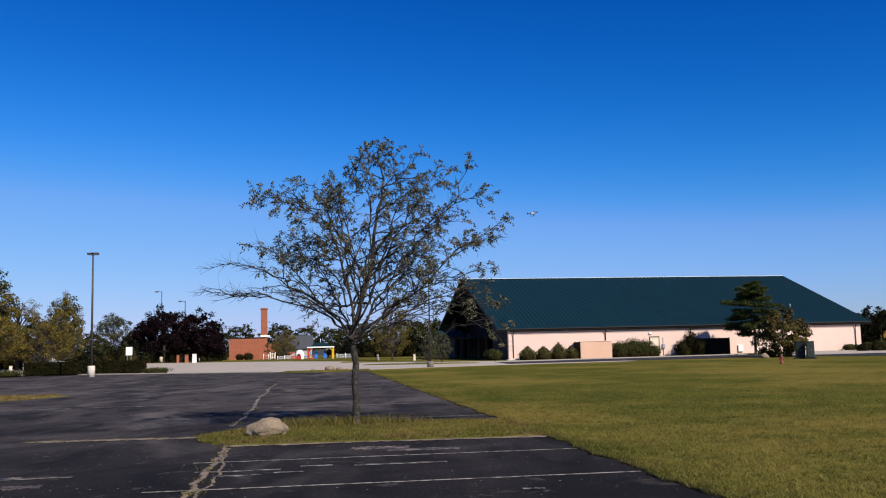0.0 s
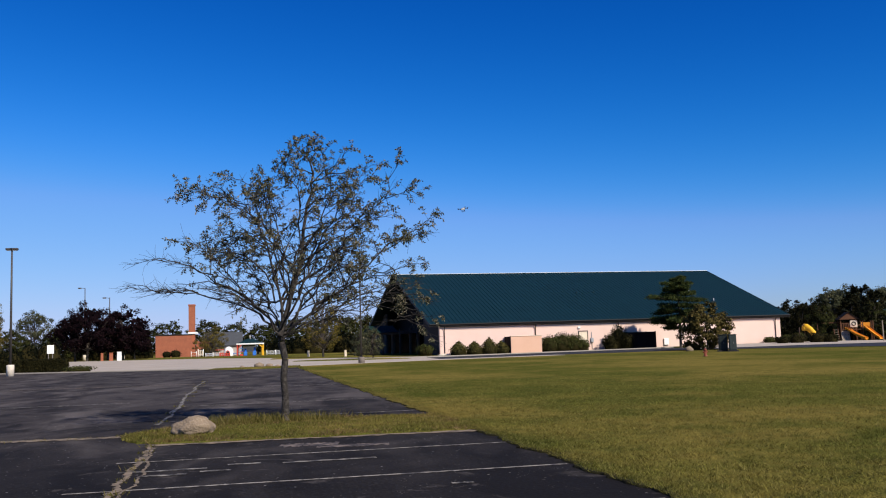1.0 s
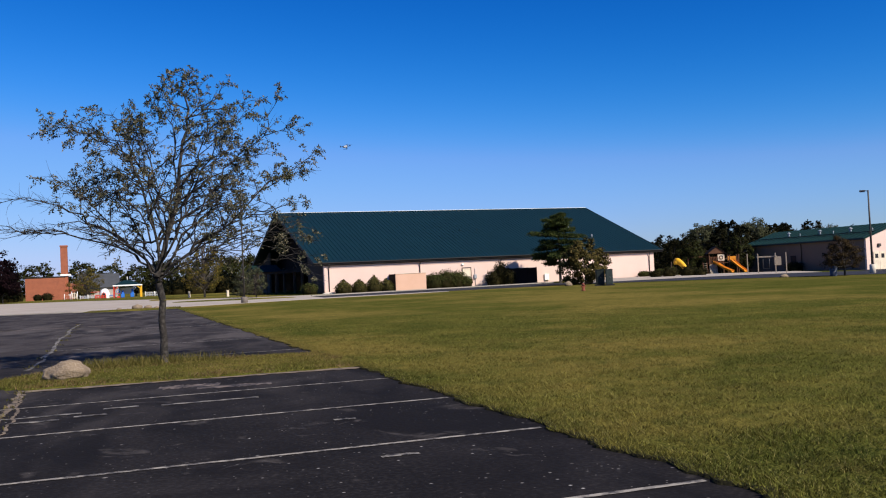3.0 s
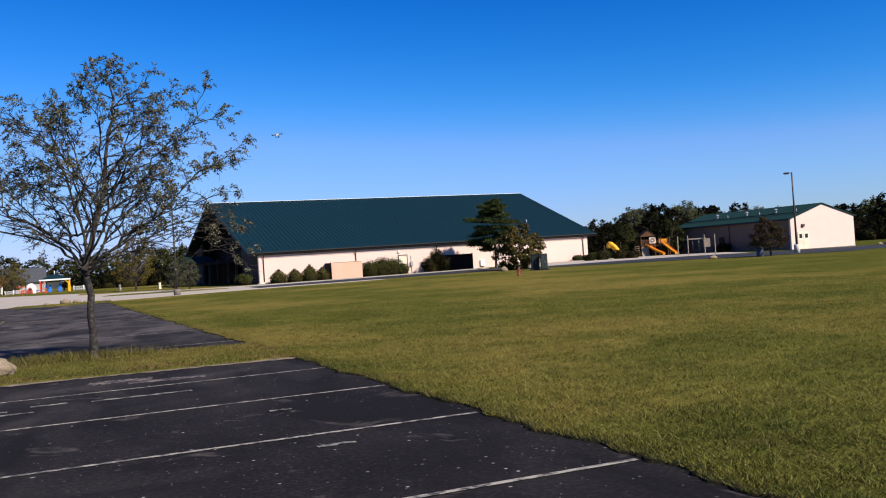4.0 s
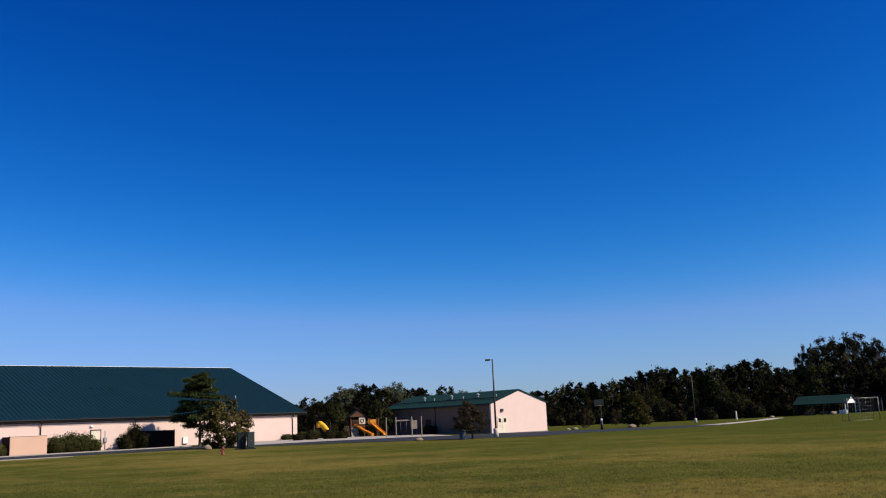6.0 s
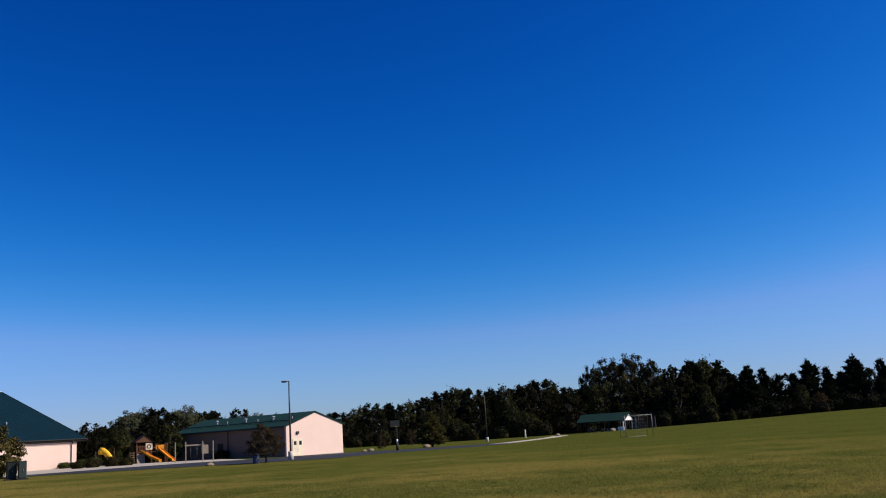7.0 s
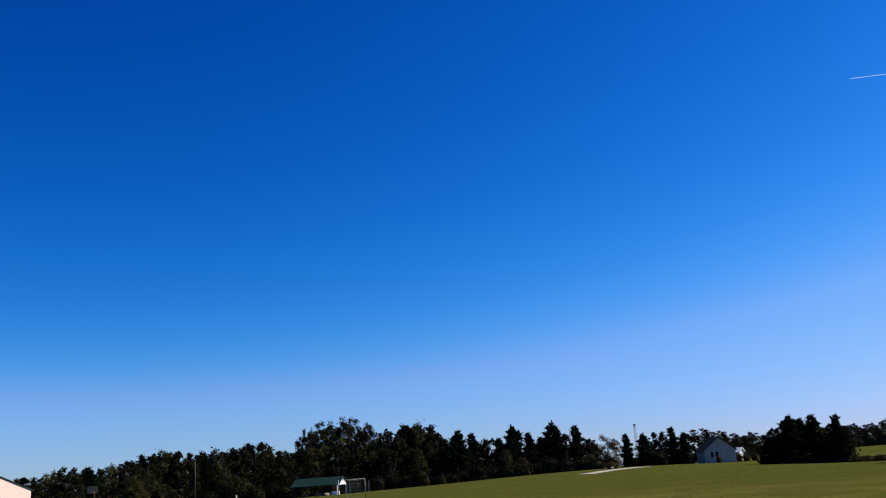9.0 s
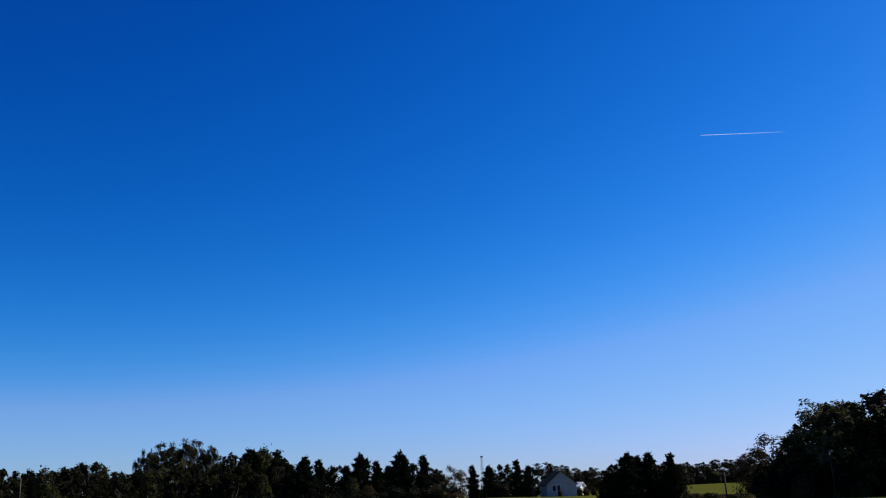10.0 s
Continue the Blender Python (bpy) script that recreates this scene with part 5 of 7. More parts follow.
# ---- the small hall ----
def small_hall():
    x0, y0 = P(39.25, 119)
    turn = 6.5
    z0 = float(ground_z(x0, y0)) - 0.05
    W, L, eave, ridge = 10.7, 21.2, 3.95, 5.6
    t = thing("small_hall", (x0, y0, z0), turn, "small peach hall with a low green metal roof", "building")
    th = 0.25
    for y, lab in ((0, "sunlit peach metal gable wall"), (L - th, "")):
        prof = [(0, -0.5), (W, -0.5), (W, eave - 0.1), (W / 2, ridge - 0.14), (0, eave - 0.1)]
        bm = bmesh.new()
        a = [bm.verts.new((x, y, z)) for x, z in prof]
        b = [bm.verts.new((x, y + th, z)) for x, z in prof]
        bm.faces.new(a), bm.faces.new(b[::-1])
        for k in range(5):
            bm.faces.new((a[k], a[(k + 1) % 5], b[(k + 1) % 5], b[k]))
        bmesh.ops.recalc_face_normals(bm, faces=bm.faces)
        part("gable_wall", bm, "stucco", t, lab)
    # side walls take the shade-darkened colour instead of the stucco
    for x in (0.004, W - th - 0.004):
        part("wall", box((th, L - 2 * th, eave + 0.4), (x + th / 2, L / 2, -0.5), 0.0), "taupe", t, "side wall in a taupe that stands for its shade")
    for sg in (-1, 1):
        xe, xr = (-0.35, W / 2) if sg < 0 else (W + 0.35, W / 2)
        ze = eave - 0.35 * (ridge - eave) / (W / 2)
        bm = bmesh.new()
        q = [(xe, -0.12, ze), (xe, L + 0.12, ze), (xr, L + 0.12, ridge), (xr, -0.12, ridge)]
        a = [bm.verts.new(p) for p in q]
        b = [bm.verts.new((p[0], p[1], p[2] - 0.14)) for p in q]
        bm.faces.new(a), bm.faces.new(b[::-1])
        for k in range(4):
            bm.faces.new((a[k], a[(k + 1) % 4], b[(k + 1) % 4], b[k]))
        bmesh.ops.recalc_face_normals(bm, faces=bm.faces)
        r = part("roof", bm, "roof_matt", t, "green ribbed metal roof")
        ln = math.hypot(W / 2 + 0.35, ridge - ze)
        rib = box((ln - 0.1, 0.05, 0.05), (ln / 2, 0, 0), 0.008)
        me = bpy.data.meshes.new("seam")
        rib.to_mesh(me)
        rib.free()
        me.materials.append(M["seam"])
        ang = math.degrees(math.atan2(ridge - ze, W / 2 + 0.35))
        for k in range(24):
            s = new("seam", me)
            s.parent = r
            s.matrix_basis = pose(xe, 0.1 + k * 0.91, ze, 0, -ang, 0) if sg < 0 else pose(xe, 0.1 + k * 0.91, ze, 0, -180 + ang, 0)
        part("eave_trim", box((0.1, L + 0.26, 0.2), (xe, L / 2, ze - 0.2), 0.01), "trim_dark" if sg > 0 else "roof", t)
    for y in (4.8, 9.9, 15.5):
        z = eave + 2.6 * (ridge - eave) / (W / 2)
        v = part("roof_vent", tube([(2.6, y, z - 0.1), (2.6, y, z + 0.35)], 0.14, 10), "grey_plastic", t)
        part("vent_cap", tube([(2.6, y, z + 0.35), (2.6, y, z + 0.42), (2.6, y, z + 0.55)], [0.26, 0.26, 0.05], 10), "grey_plastic", v)
    for k in range(2):
        d = part("door", box((0.92, 0.05, 2.1), (1.5 + 0.95 * k, -0.03, 0.05), 0.006), "cream", t, "cream steel door with a dark pane")
        part("pane", box((0.46, 0.03, 0.5), (1.5 + 0.95 * k, -0.06, 1.4), 0.004), "glass", d)
    part("wall_lamp", box((0.45, 0.2, 0.35), (1.95, -0.1, 2.75), 0.04), "bronze", t)
    part("plinth", box((W + 0.1, 0.08, 0.3), (W / 2, -0.04, -0.25), 0.01), "kerb", t)
    # a dark snow rail along the slope, on short brackets
    sx, sz = 1.55, eave + 1.55 * (ridge - eave) / (W / 2)
    rail = part("snow_rail", box((0.08, L - 0.3, 0.1), (sx, L / 2, sz + 0.1), 0.01), "trim_dark", t)
    for k in range(9):
        part("bracket", box((0.06, 0.06, 0.14), (sx, 0.9 + k * 2.4, sz), 0.005), "trim_dark", rail)
    for y in (1.0, 7.2, 13.0):
        part("vent_pipe", tube([(2.2, y, eave + 2.2 * (ridge - eave) / (W / 2) - 0.1), (2.2, y, eave + 2.2 * (ridge - eave) / (W / 2) + 0.4)], 0.06, 8), "grey_plastic", t)
    for y in (3.5, 10.5):
        part("downspout", tube([(-0.25, y, eave - 0.25), (-0.06, y, eave - 0.5), (-0.06, y, 0.0)], 0.05, 8), "trim_dark", t)
    part("side_door", box((0.05, 1.0, 2.1), (-0.03, 12.0, 0.05), 0.006), "trim_dark", t)
    return t


small_hall()
shrub("shrub", 61, (2.4, 2.0, 1.2), "leaf_dark", "dark evergreen shrub by the small hall", on_ground(35.4, 126), 1200, 0.16)
broadleaf("small_tree", 73, 3.55, 1.85, "leaf_rust", "young brownish tree in front of the small hall", 0.2, 5200, 0.145, 0.8, at=on_ground(38.05, 88.3), lumps=70, low=1.0, gaps=0.1)


def waste_bin(az, d):
    t = thing("waste_bin", on_ground(az, d), 0, "round blue-grey waste bin on the lawn's edge", "bin")
    part("body", tube([(0, 0, -0.02), (0, 0, 0.05), (0, 0, 0.72)], [0.27, 0.28, 0.32], 16), "bin", t)
    part("lid", tube([(0, 0, 0.72), (0, 0, 0.78), (0, 0, 0.9)], [0.35, 0.35, 0.12], 16), "bin", t)


waste_bin(37.45, 87.5)


# ---- playground beside the hall ----
def chute(x0, y0, x1, y1, z0, half=0.3, wave=0.0):
    """A slide's trough with raised rims, from a deck down to just over the ground."""
    n = 14
    bm = bmesh.new()
    rows = []
    d = Vector((x1 - x0, y1 - y0, 0)).normalized()
    s = Vector((-d.y, d.x, 0))
    for k in range(n + 1):
        f = k / n
        z = z0 * (1 - f) ** 1.15 + 0.15 + wave * math.sin(f * 9.0) * (1 - f)
        c = Vector((x0 + (x1 - x0) * f, y0 + (y1 - y0) * f, z))
        rows.append([bm.verts.new(c + s * a * half + Vector((0, 0, b))) for a, b in ((-1.2, 0.24), (-1.0, 0), (1.0, 0), (1.2, 0.24), (1.33, 0.22), (1.1, -0.06), (-1.1, -0.06), (-1.33, 0.22))])
    for a, b in zip(rows, rows[1:]):
        for k in range(8):
            bm.faces.new((a[k], a[(k + 1) % 8], b[(k + 1) % 8], b[k]))
    bm.faces.new(rows[0][::-1]), bm.faces.new(rows[-1])
    bmesh.ops.recalc_face_normals(bm, faces=bm.faces)
    return bm


def gable_roof(half, depth, z0, z1, thick=0.06):
    """Two thin slopes that meet in a ridge along y."""
    bm = bmesh.new()
    for sg in (-1, 1):
        q = [(sg * half, -depth, z0), (sg * half, depth, z0), (0, depth, z1), (0, -depth, z1)]
        a = [bm.verts.new(p) for p in q]
        b = [bm.verts.new((p[0], p[1], p[2] - thick)) for p in q]
        bm.faces.new(a), bm.faces.new(b[::-1])
        for k in range(4):
            bm.faces.new((a[k], a[(k + 1) % 4], b[(k + 1) % 4], b[k]))
    bmesh.ops.recalc_face_normals(bm, faces=bm.faces)
    return bm


def play_tower():
    t = thing("play_tower", on_ground(31.0, 126), -20, "red cedar play tower with orange slides and a dark pitched roof", "play tower")
    for x in (-0.9, 0.9):
        for y in (-0.9, 0.9):
            part("post", box((0.13, 0.13, 3.0), (x, y, -0.1), 0.01), "cedar", t)
    part("deck", box((1.9, 1.9, 0.1), (0, 0, 1.3), 0.01), "cedar", t)
    for y in (-0.92, 0.92):
        rail = part("railing", box((1.8, 0.05, 0.09), (0, y, 2.1), 0.01), "cedar", t)
        for k in range(9):
            part("slat", box((0.09, 0.03, 0.72), (-0.8 + 0.2 * k, y, 1.4), 0.005), "cedar", rail)
    for x in (-0.95, 0.95):
        part("cross_brace", box((0.06, 2.1, 0.1), (x, 0, 0.55), 0.01, (28, 0, 0)), "cedar", t)
    part("roof", gable_roof(1.25, 1.2, 2.6, 3.55), "dark_roof", t, "dark pitched roof")
    for y in (-1.12, 1.12):
        bm = bmesh.new()
        f = [bm.verts.new(p) for p in ((-1.1, y, 2.62), (1.1, y, 2.62), (0, y, 3.42))]
        g = [bm.verts.new((v.co.x, v.co.y + 0.04, v.co.z)) for v in f]
        bm.faces.new(f), bm.faces.new(g[::-1])
        for k in range(3):
            bm.faces.new((f[k], f[(k + 1) % 3], g[(k + 1) % 3], g[k]))
        bmesh.ops.recalc_face_normals(bm, faces=bm.faces)
        part("roof_gable", bm, "cedar", t)
    panel = part("panel", box((0.85, 0.06, 0.85), (0.6, -0.99, 1.65), 0.05), "cream", t, "pale square panel with a round hole")
    part("ring", tube([(0.6 + 0.22 * math.cos(a), -1.04, 2.08 + 0.22 * math.sin(a)) for a in np.linspace(0, 6.28, 17)], 0.05, 6), "trim_dark", panel)
    part("slide", chute(-0.3, -1.0, 1.7, -2.4, 1.3, 0.32, 0.05), "orange", t, "orange plastic slide")
    part("slide", chute(2.2, 0.2, 3.6, -1.3, 1.5, 0.3), "orange", t, "orange plastic slide")
    # second, lower platform with a little roof
    for x in (1.9, 3.1):
        for y in (0.3, 1.4):
            part("post", box((0.12, 0.12, 2.5), (x, y, -0.1), 0.01), "cedar", t)
    part("platform", box((1.3, 1.2, 0.1), (2.5, 0.85, 1.5), 0.01), "cedar", t)
    part("shade_panel", box((1.3, 0.05, 0.55), (2.5, 1.42, 1.65), 0.02), "orange", t, "orange plastic back panel")
    part("bridge", box((1.0, 0.9, 0.08), (1.4, 0.5, 1.32), 0.01), "cedar", t)
    for y in (0.1, 0.95):
        part("bridge_rail", tube([(0.9, y, 1.95), (1.4, y, 1.85), (1.9, y, 2.0)], 0.03, 6), "cedar", t)
    # ladder and climbing board
    for x in (-1.75, -1.25):
        part("ladder_rail", tube([(x, -1.6, 0.0), (x, -0.95, 1.5)], 0.04, 6), "cedar", t)
    for k in range(5):
        part("rung", tube([(-1.75, -1.48 + 0.12 * k, 0.28 + 0.27 * k), (-1.25, -1.48 + 0.12 * k, 0.28 + 0.27 * k)], 0.025, 6), "pale_wood", t)
    part("climbing_board", box((1.0, 0.1, 1.3), (-0.45, -1.35, 0.0), 0.02, (-22, 0, 0)), "pale_wood", t)
    for k in range(6):
        part("climbing_hold", lump((0.13, 0.1, 0.1), (-0.75 + 0.3 * (k % 3), -1.44 + 0.14 * (k // 3), 0.3 + 0.4 * (k // 3)), 0.1, k, 1), "trim_dark", t)
    # swing beam that reaches out on the other side
    part("swing_beam", box((2.6, 0.12, 0.14), (-2.2, 0.2, 2.2), 0.01), "cedar", t)
    for y in (-0.5, 0.9):
        part("swing_leg", tube([(-3.45, 0.2, 2.28), (-3.5, y, -0.05)], 0.06, 6), "cedar", t)


def tube_slide():
    t = thing("tube_slide", on_ground(28.95, 118.5), 0, "yellow plastic tunnel slide among shrubs", "slide")
    t.matrix_basis = t.matrix_basis @ Matrix.Diagonal((0.85, 0.85, 0.98, 1))
    part("tunnel", tube([(-0.5, 0.4, 1.9), (-0.2, 0.1, 1.85), (0.1, -0.3, 1.5), (0.4, -0.8, 0.9), (0.6, -1.2, 0.5)], [0.36, 0.38, 0.38, 0.36, 0.36], 16), "yellow", t)
    part("hood", lump((0.8, 0.8, 0.75), (-0.4, 0.3, 1.45), 0.02, 1, 3), "yellow", t)
    for x in (-1.2, -0.4):
        part("post", tube([(x, 0.3, -0.1), (x, 0.3, 1.8)], 0.06, 8), "wood", t)


def swing_frame():
    t = thing("timber_swing", on_ground(34.0, 112), -34, "weathered timber frame with a hanging climbing panel", "play frame")
    for x in (-2.3, -1.15, 0.75, 1.9):
        part("post", box((0.11, 0.11, 2.45), (x, 0, -0.1), 0.015), "pale_wood", t)
    part("beam", box((2.2, 0.16, 0.16), (-0.2, 0.17, 1.85), 0.015), "pale_wood", t)
    part("panel", box((0.75, 0.1, 1.0), (1.0, 0.17, 0.9), 0.02), "pale_wood", t)
    for x in (-0.6, 0.1):
        part("chain", tube([(x, 0.17, 1.85), (x, 0.17, 0.6)], 0.015, 6), "metal", t)
    part("seat", box((0.75, 0.2, 0.04), (-0.25, 0.17, 0.56), 0.01), "rubber", t)


play_tower()
tube_slide()
swing_frame()
for k, (az, d, s, h) in enumerate(((27.5, 112, 1.6, 0.8), (28.3, 113, 2.0, 1.1), (29.4, 114, 2.2, 1.2), (30.1, 114, 1.8, 0.9), (28.4, 124, 1.8, 0.9))):
    shrub("shrub", 80 + k, (s, s, h), "leaf_dark", "low green shrub beside the playground", on_ground(az, d), 1100, 0.15, False, "playground shrubs")
x, y, z = on_ground(34.8, 90)
tagged(part("boulder", lump((0.9, 0.5, 0.3), (x, y, z), 0.2, 35, 2), "rock"), "flat pale stone on the lawn's edge", "boulder", "boulders")

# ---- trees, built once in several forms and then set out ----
GREEN = broadleaf("tree", 101, 10, 4.2, "leaf_dark", "tall dark green broadleaf tree in the wood", 0.08, 5400, 0.3, 1.0, "woodland trees", lumps=130, deep="leaf_shade", low=0.5)
GREEN2 = broadleaf("tree", 102, 10, 3.5, "leaf_dark", "tall dark green broadleaf tree in the wood", 0.06, 5400, 0.3, 1.2, "woodland trees", lumps=120, deep="leaf_shade", low=0.7)
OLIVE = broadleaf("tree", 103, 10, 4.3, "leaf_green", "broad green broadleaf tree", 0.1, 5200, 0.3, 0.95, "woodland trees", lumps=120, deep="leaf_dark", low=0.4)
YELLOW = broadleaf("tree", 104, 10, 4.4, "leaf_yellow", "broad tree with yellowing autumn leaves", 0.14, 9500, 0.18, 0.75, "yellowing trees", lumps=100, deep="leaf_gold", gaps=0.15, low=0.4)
PURPLE = broadleaf("tree", 105, 8, 3.9, "leaf_purple", "dark purple-leaved ornamental tree", 0.2, 7000, 0.28, 0.85, "purple trees", lumps=85, deep="purple_shade", low=0.5)
OPENTOP = broadleaf("tree", 106, 16, 6.0, "leaf_dark", "very tall open-crowned dark tree above the wood", 0.52, 5500, 0.5, 0.75, "woodland trees", lumps=70, gaps=0.1)
RUSTY = broadleaf("tree", 107, 6, 2.6, "leaf_rust", "small rust-tinged tree at the wood's edge", 0.1, 3600, 0.24, 0.9, "woodland trees", lumps=60, low=0.5)
PINE = conifer("pine_tree", 108, 12, 3.6, "needle_dark", "tall dark pine in the wood's front row", 0.03, 19, "woodland pines", size=0.5, per=190, uneven=0.6, power=0.55, flat=0.1, open_top=0.9, lift=0.45)
PINE2 = conifer("pine_tree", 109, 12, 3.0, "needle_dark", "tall narrow dark pine in the wood's front row", 0.03, 17, "woodland pines", size=0.5, per=190, uneven=0.7, power=0.5, flat=0.1, open_top=0.8, lift=0.5)
FIR = conifer("pine_tree", 110, 5, 1.6, "leaf_olive", "small conical green conifer on the lawn", 0.1, 13, "small conifers", size=0.26, per=190, uneven=0.3)
BARE = broadleaf("tree", 111, 10, 4.2, "leaf_grey", "grey-green thinly leaved tree", 0.1, 6200, 0.32, 0.8, "woodland trees", lumps=95, gaps=0.1, low=0.3)
USED = set()
TRNG = random.Random(5)


def stand(proto, az, d, h, wide=1.0, label="", group=""):
    """Sets one of the trees out, at its height and with a turn of its own."""
    full = {GREEN: 10, GREEN2: 10, OLIVE: 10, YELLOW: 10, PURPLE: 8, OPENTOP: 16, RUSTY: 6, PINE: 12, PINE2: 12, FIR: 5, BARE: 10}[proto]
    k = h / full
    m = Matrix.Translation(on_ground(az, d, -0.05)) @ pose(0, 0, 0, 0, 0, TRNG.uniform(0, 360)) @ Matrix.Diagonal((k * wide, k * wide, k, 1))
    if proto not in USED:
        USED.add(proto)
        proto.matrix_basis = m
        ob = proto
    else:
        keep = proto.matrix_basis.copy()
        proto.scale = (1, 1, 1)
        ob = copy_thing(proto, Matrix.Identity(4))
        proto.matrix_basis = keep
        ob.matrix_basis = m
    if label:
        ob["label"] = label
    if group:
        ob["group"] = group
    return ob


def top_h(az, d, el):
    """The height of a tree whose top stands at an elevation seen from the path."""
    x, y, z = on_ground(az, d)
    return 1.6 + d * math.tan(radians(el)) - z


# yellowing trees beyond the hedge
for az, d, el, w in ((-23.2, 104, 4.3, 1.1), (-21.6, 112, 3.7, 1.15), (-20.4, 108, 2.6, 1.2), (-19.25, 112, 3.75, 0.7), (-24.5, 98, 4.6, 1.2), (-26.5, 100, 5.0, 1.2)):
    stand(YELLOW, az, d, top_h(az, d, el), w)
for az, d, el, w in ((-23.4, 116, 5.6, 0.9), (-19.3, 120, 3.5, 0.8)):
    stand(BARE, az, d, top_h(az, d, el), w, "tall grey-green tree behind the yellowing trees", "yellowing trees")
for az, d, el, w, pr in ((-17.9, 135, 1.5, 1.3, OLIVE), (-16.5, 150, 2.55, 1.1, BARE), (-15.3, 150, 1.6, 1.2, OLIVE), (-17.3, 140, 1.2, 1.2, OLIVE), (-22.4, 125, 2.4, 1.4, OLIVE), (-19.8, 128, 2.2, 1.4, OLIVE)):
    stand(pr, az, d, top_h(az, d, el), w, "rounded green tree beyond the hedge", "trees beyond the hedge")
for az, d, el, w in ((-14.35, 138, 2.5, 1.0), (-13.7, 136, 2.95, 0.95), (-12.6, 140, 2.3, 1.0), (-11.75, 138, 2.75, 1.0), (-11.1, 137, 1.9, 0.9)):
    stand(PURPLE, az, d, top_h(az, d, el), w)
# behind the brick building and the young tree
for az, d, el, w, pr in ((-10.5, 175, 1.35, 1.2, OLIVE), (-9.2, 230, 1.75, 1.4, OLIVE), (-6.8, 160, 1.45, 1.35, YELLOW), (-6.7, 156, 0.9, 1.3, YELLOW), (-7.1, 240, 1.8, 1.4, OLIVE), (-5.2, 240, 1.6, 1.5, OLIVE), (-4.0, 240, 1.5, 1.5, OLIVE), (-2.9, 230, 1.7, 1.4, OLIVE),
                         (-1.9, 220, 1.8, 1.3, OLIVE), (-0.05, 112, 3.3, 0.8, YELLOW), (0.6, 190, 2.0, 1.3, OLIVE), (1.4, 180, 1.8, 1.3, OLIVE), (2.4, 185, 1.9, 1.3, OLIVE), (3.2, 190, 1.7, 1.3, OLIVE), (-0.6, 200, 1.6, 1.3, OLIVE),
                         (2.2, 95, 1.0, 0.8, BARE), (3.0, 98, 1.1, 0.9, BARE), (-12.0, 240, 1.5, 1.6, OLIVE)):
    stand(pr, az, d, top_h(az, d, el), w, group="trees beyond the forecourt")
# behind the playground and the small hall
for az, d, el, w, pr in ((27.9, 150, 1.3, 1.0, GREEN), (28.6, 138, 1.4, 0.9, GREEN2), (29.6, 128, 1.0, 1.0, OLIVE), (30.5, 165, 2.3, 1.1, BARE), (31.4, 165, 2.1, 1.0, BARE), (32.2, 135, 1.7, 1.0, GREEN), (33.0, 160, 2.4, 1.1, BARE), (33.9, 170, 2.0, 1.1, BARE),
                         (34.9, 170, 1.75, 1.0, GREEN2), (36.4, 210, 2.1, 1.1, GREEN), (37.4, 215, 1.95, 1.1, BARE), (32.9, 138, 1.2, 1.0, GREEN2), (29.0, 170, 1.5, 1.2, GREEN), (35.6, 215, 1.5, 1.2, GREEN), (38.8, 220, 1.7, 1.2, GREEN), (40.5, 230, 1.6, 1.2, GREEN), (42.0, 235, 1.6, 1.2, GREEN2),
                         (27.7, 145, 1.4, 1.2, GREEN2), (28.2, 150, 1.75, 1.2, GREEN), (28.9, 152, 1.55, 1.3, GREEN2), (29.5, 150, 1.65, 1.2, GREEN), (30.1, 160, 2.3, 1.1, BARE), (30.9, 162, 2.45, 1.2, BARE), (31.6, 160, 2.45, 1.2, GREEN2), (32.4, 150, 2.1, 1.3, GREEN2),
                         (33.2, 165, 2.45, 1.1, BARE), (34.1, 165, 2.1, 1.2, GREEN2), (35.1, 172, 2.1, 1.2, GREEN2), (31.2, 148, 1.7, 1.4, GREEN2), (33.0, 150, 1.5, 1.4, GREEN), (29.6, 127, 1.45, 1.0, OLIVE)):
    stand(pr, az, d, top_h(az, d, el), w, group="trees behind the playground")
# the wood's front row and second row
WOOD = [(42.6, 1.6), (43.5, 1.85), (44.4, 2.0), (45.5, 1.95), (46.6, 2.05), (47.7, 2.2), (48.6, 2.5), (49.5, 2.7), (50.6, 2.45), (51.8, 2.42), (52.9, 2.55), (53.8, 2.6), (54.7, 2.8), (55.6, 2.4), (56.5, 2.15), (57.5, 2.3), (58.6, 2.4), (59.7, 2.4), (60.8, 2.5), (61.9, 2.6), (63.0, 3.0), (63.9, 3.25), (64.7, 3.35), (65.4, 2.7)]
for k, (az, el) in enumerate(WOOD):
    d = 232 + 8 * math.sin(k * 2.1)
    stand((GREEN2, OLIVE, GREEN, PINE, OLIVE, GREEN2)[k % 6], az, d, top_h(az, d, el), 1.1)
    d = 248 + 6 * math.cos(k * 1.7)
    stand((GREEN, GREEN2, GREEN)[k % 3], az + 0.5, d, top_h(az, d, el - 0.15), 1.2)
    d = 222 + 5 * math.sin(k * 3.3)
    stand((RUSTY, GREEN2, RUSTY, OLIVE)[k % 4], az + 0.25, d, top_h(az, d, 0.55 + 0.35 * math.sin(k * 1.9)), 1.4, "low dense growth along the wood's edge")
for az, d, el, w in ((58.0, 262, 3.45, 0.5), (59.1, 266, 3.8, 0.75), (60.4, 268, 3.95, 0.8), (61.6, 264, 3.55, 0.55)):
    stand(OPENTOP, az, d, top_h(az, d, el), w)
stand(YELLOW, 60.2, 258, top_h(60.2, 258, 2.9), 0.5, "yellow-green tree top above the wood", "woodland trees")
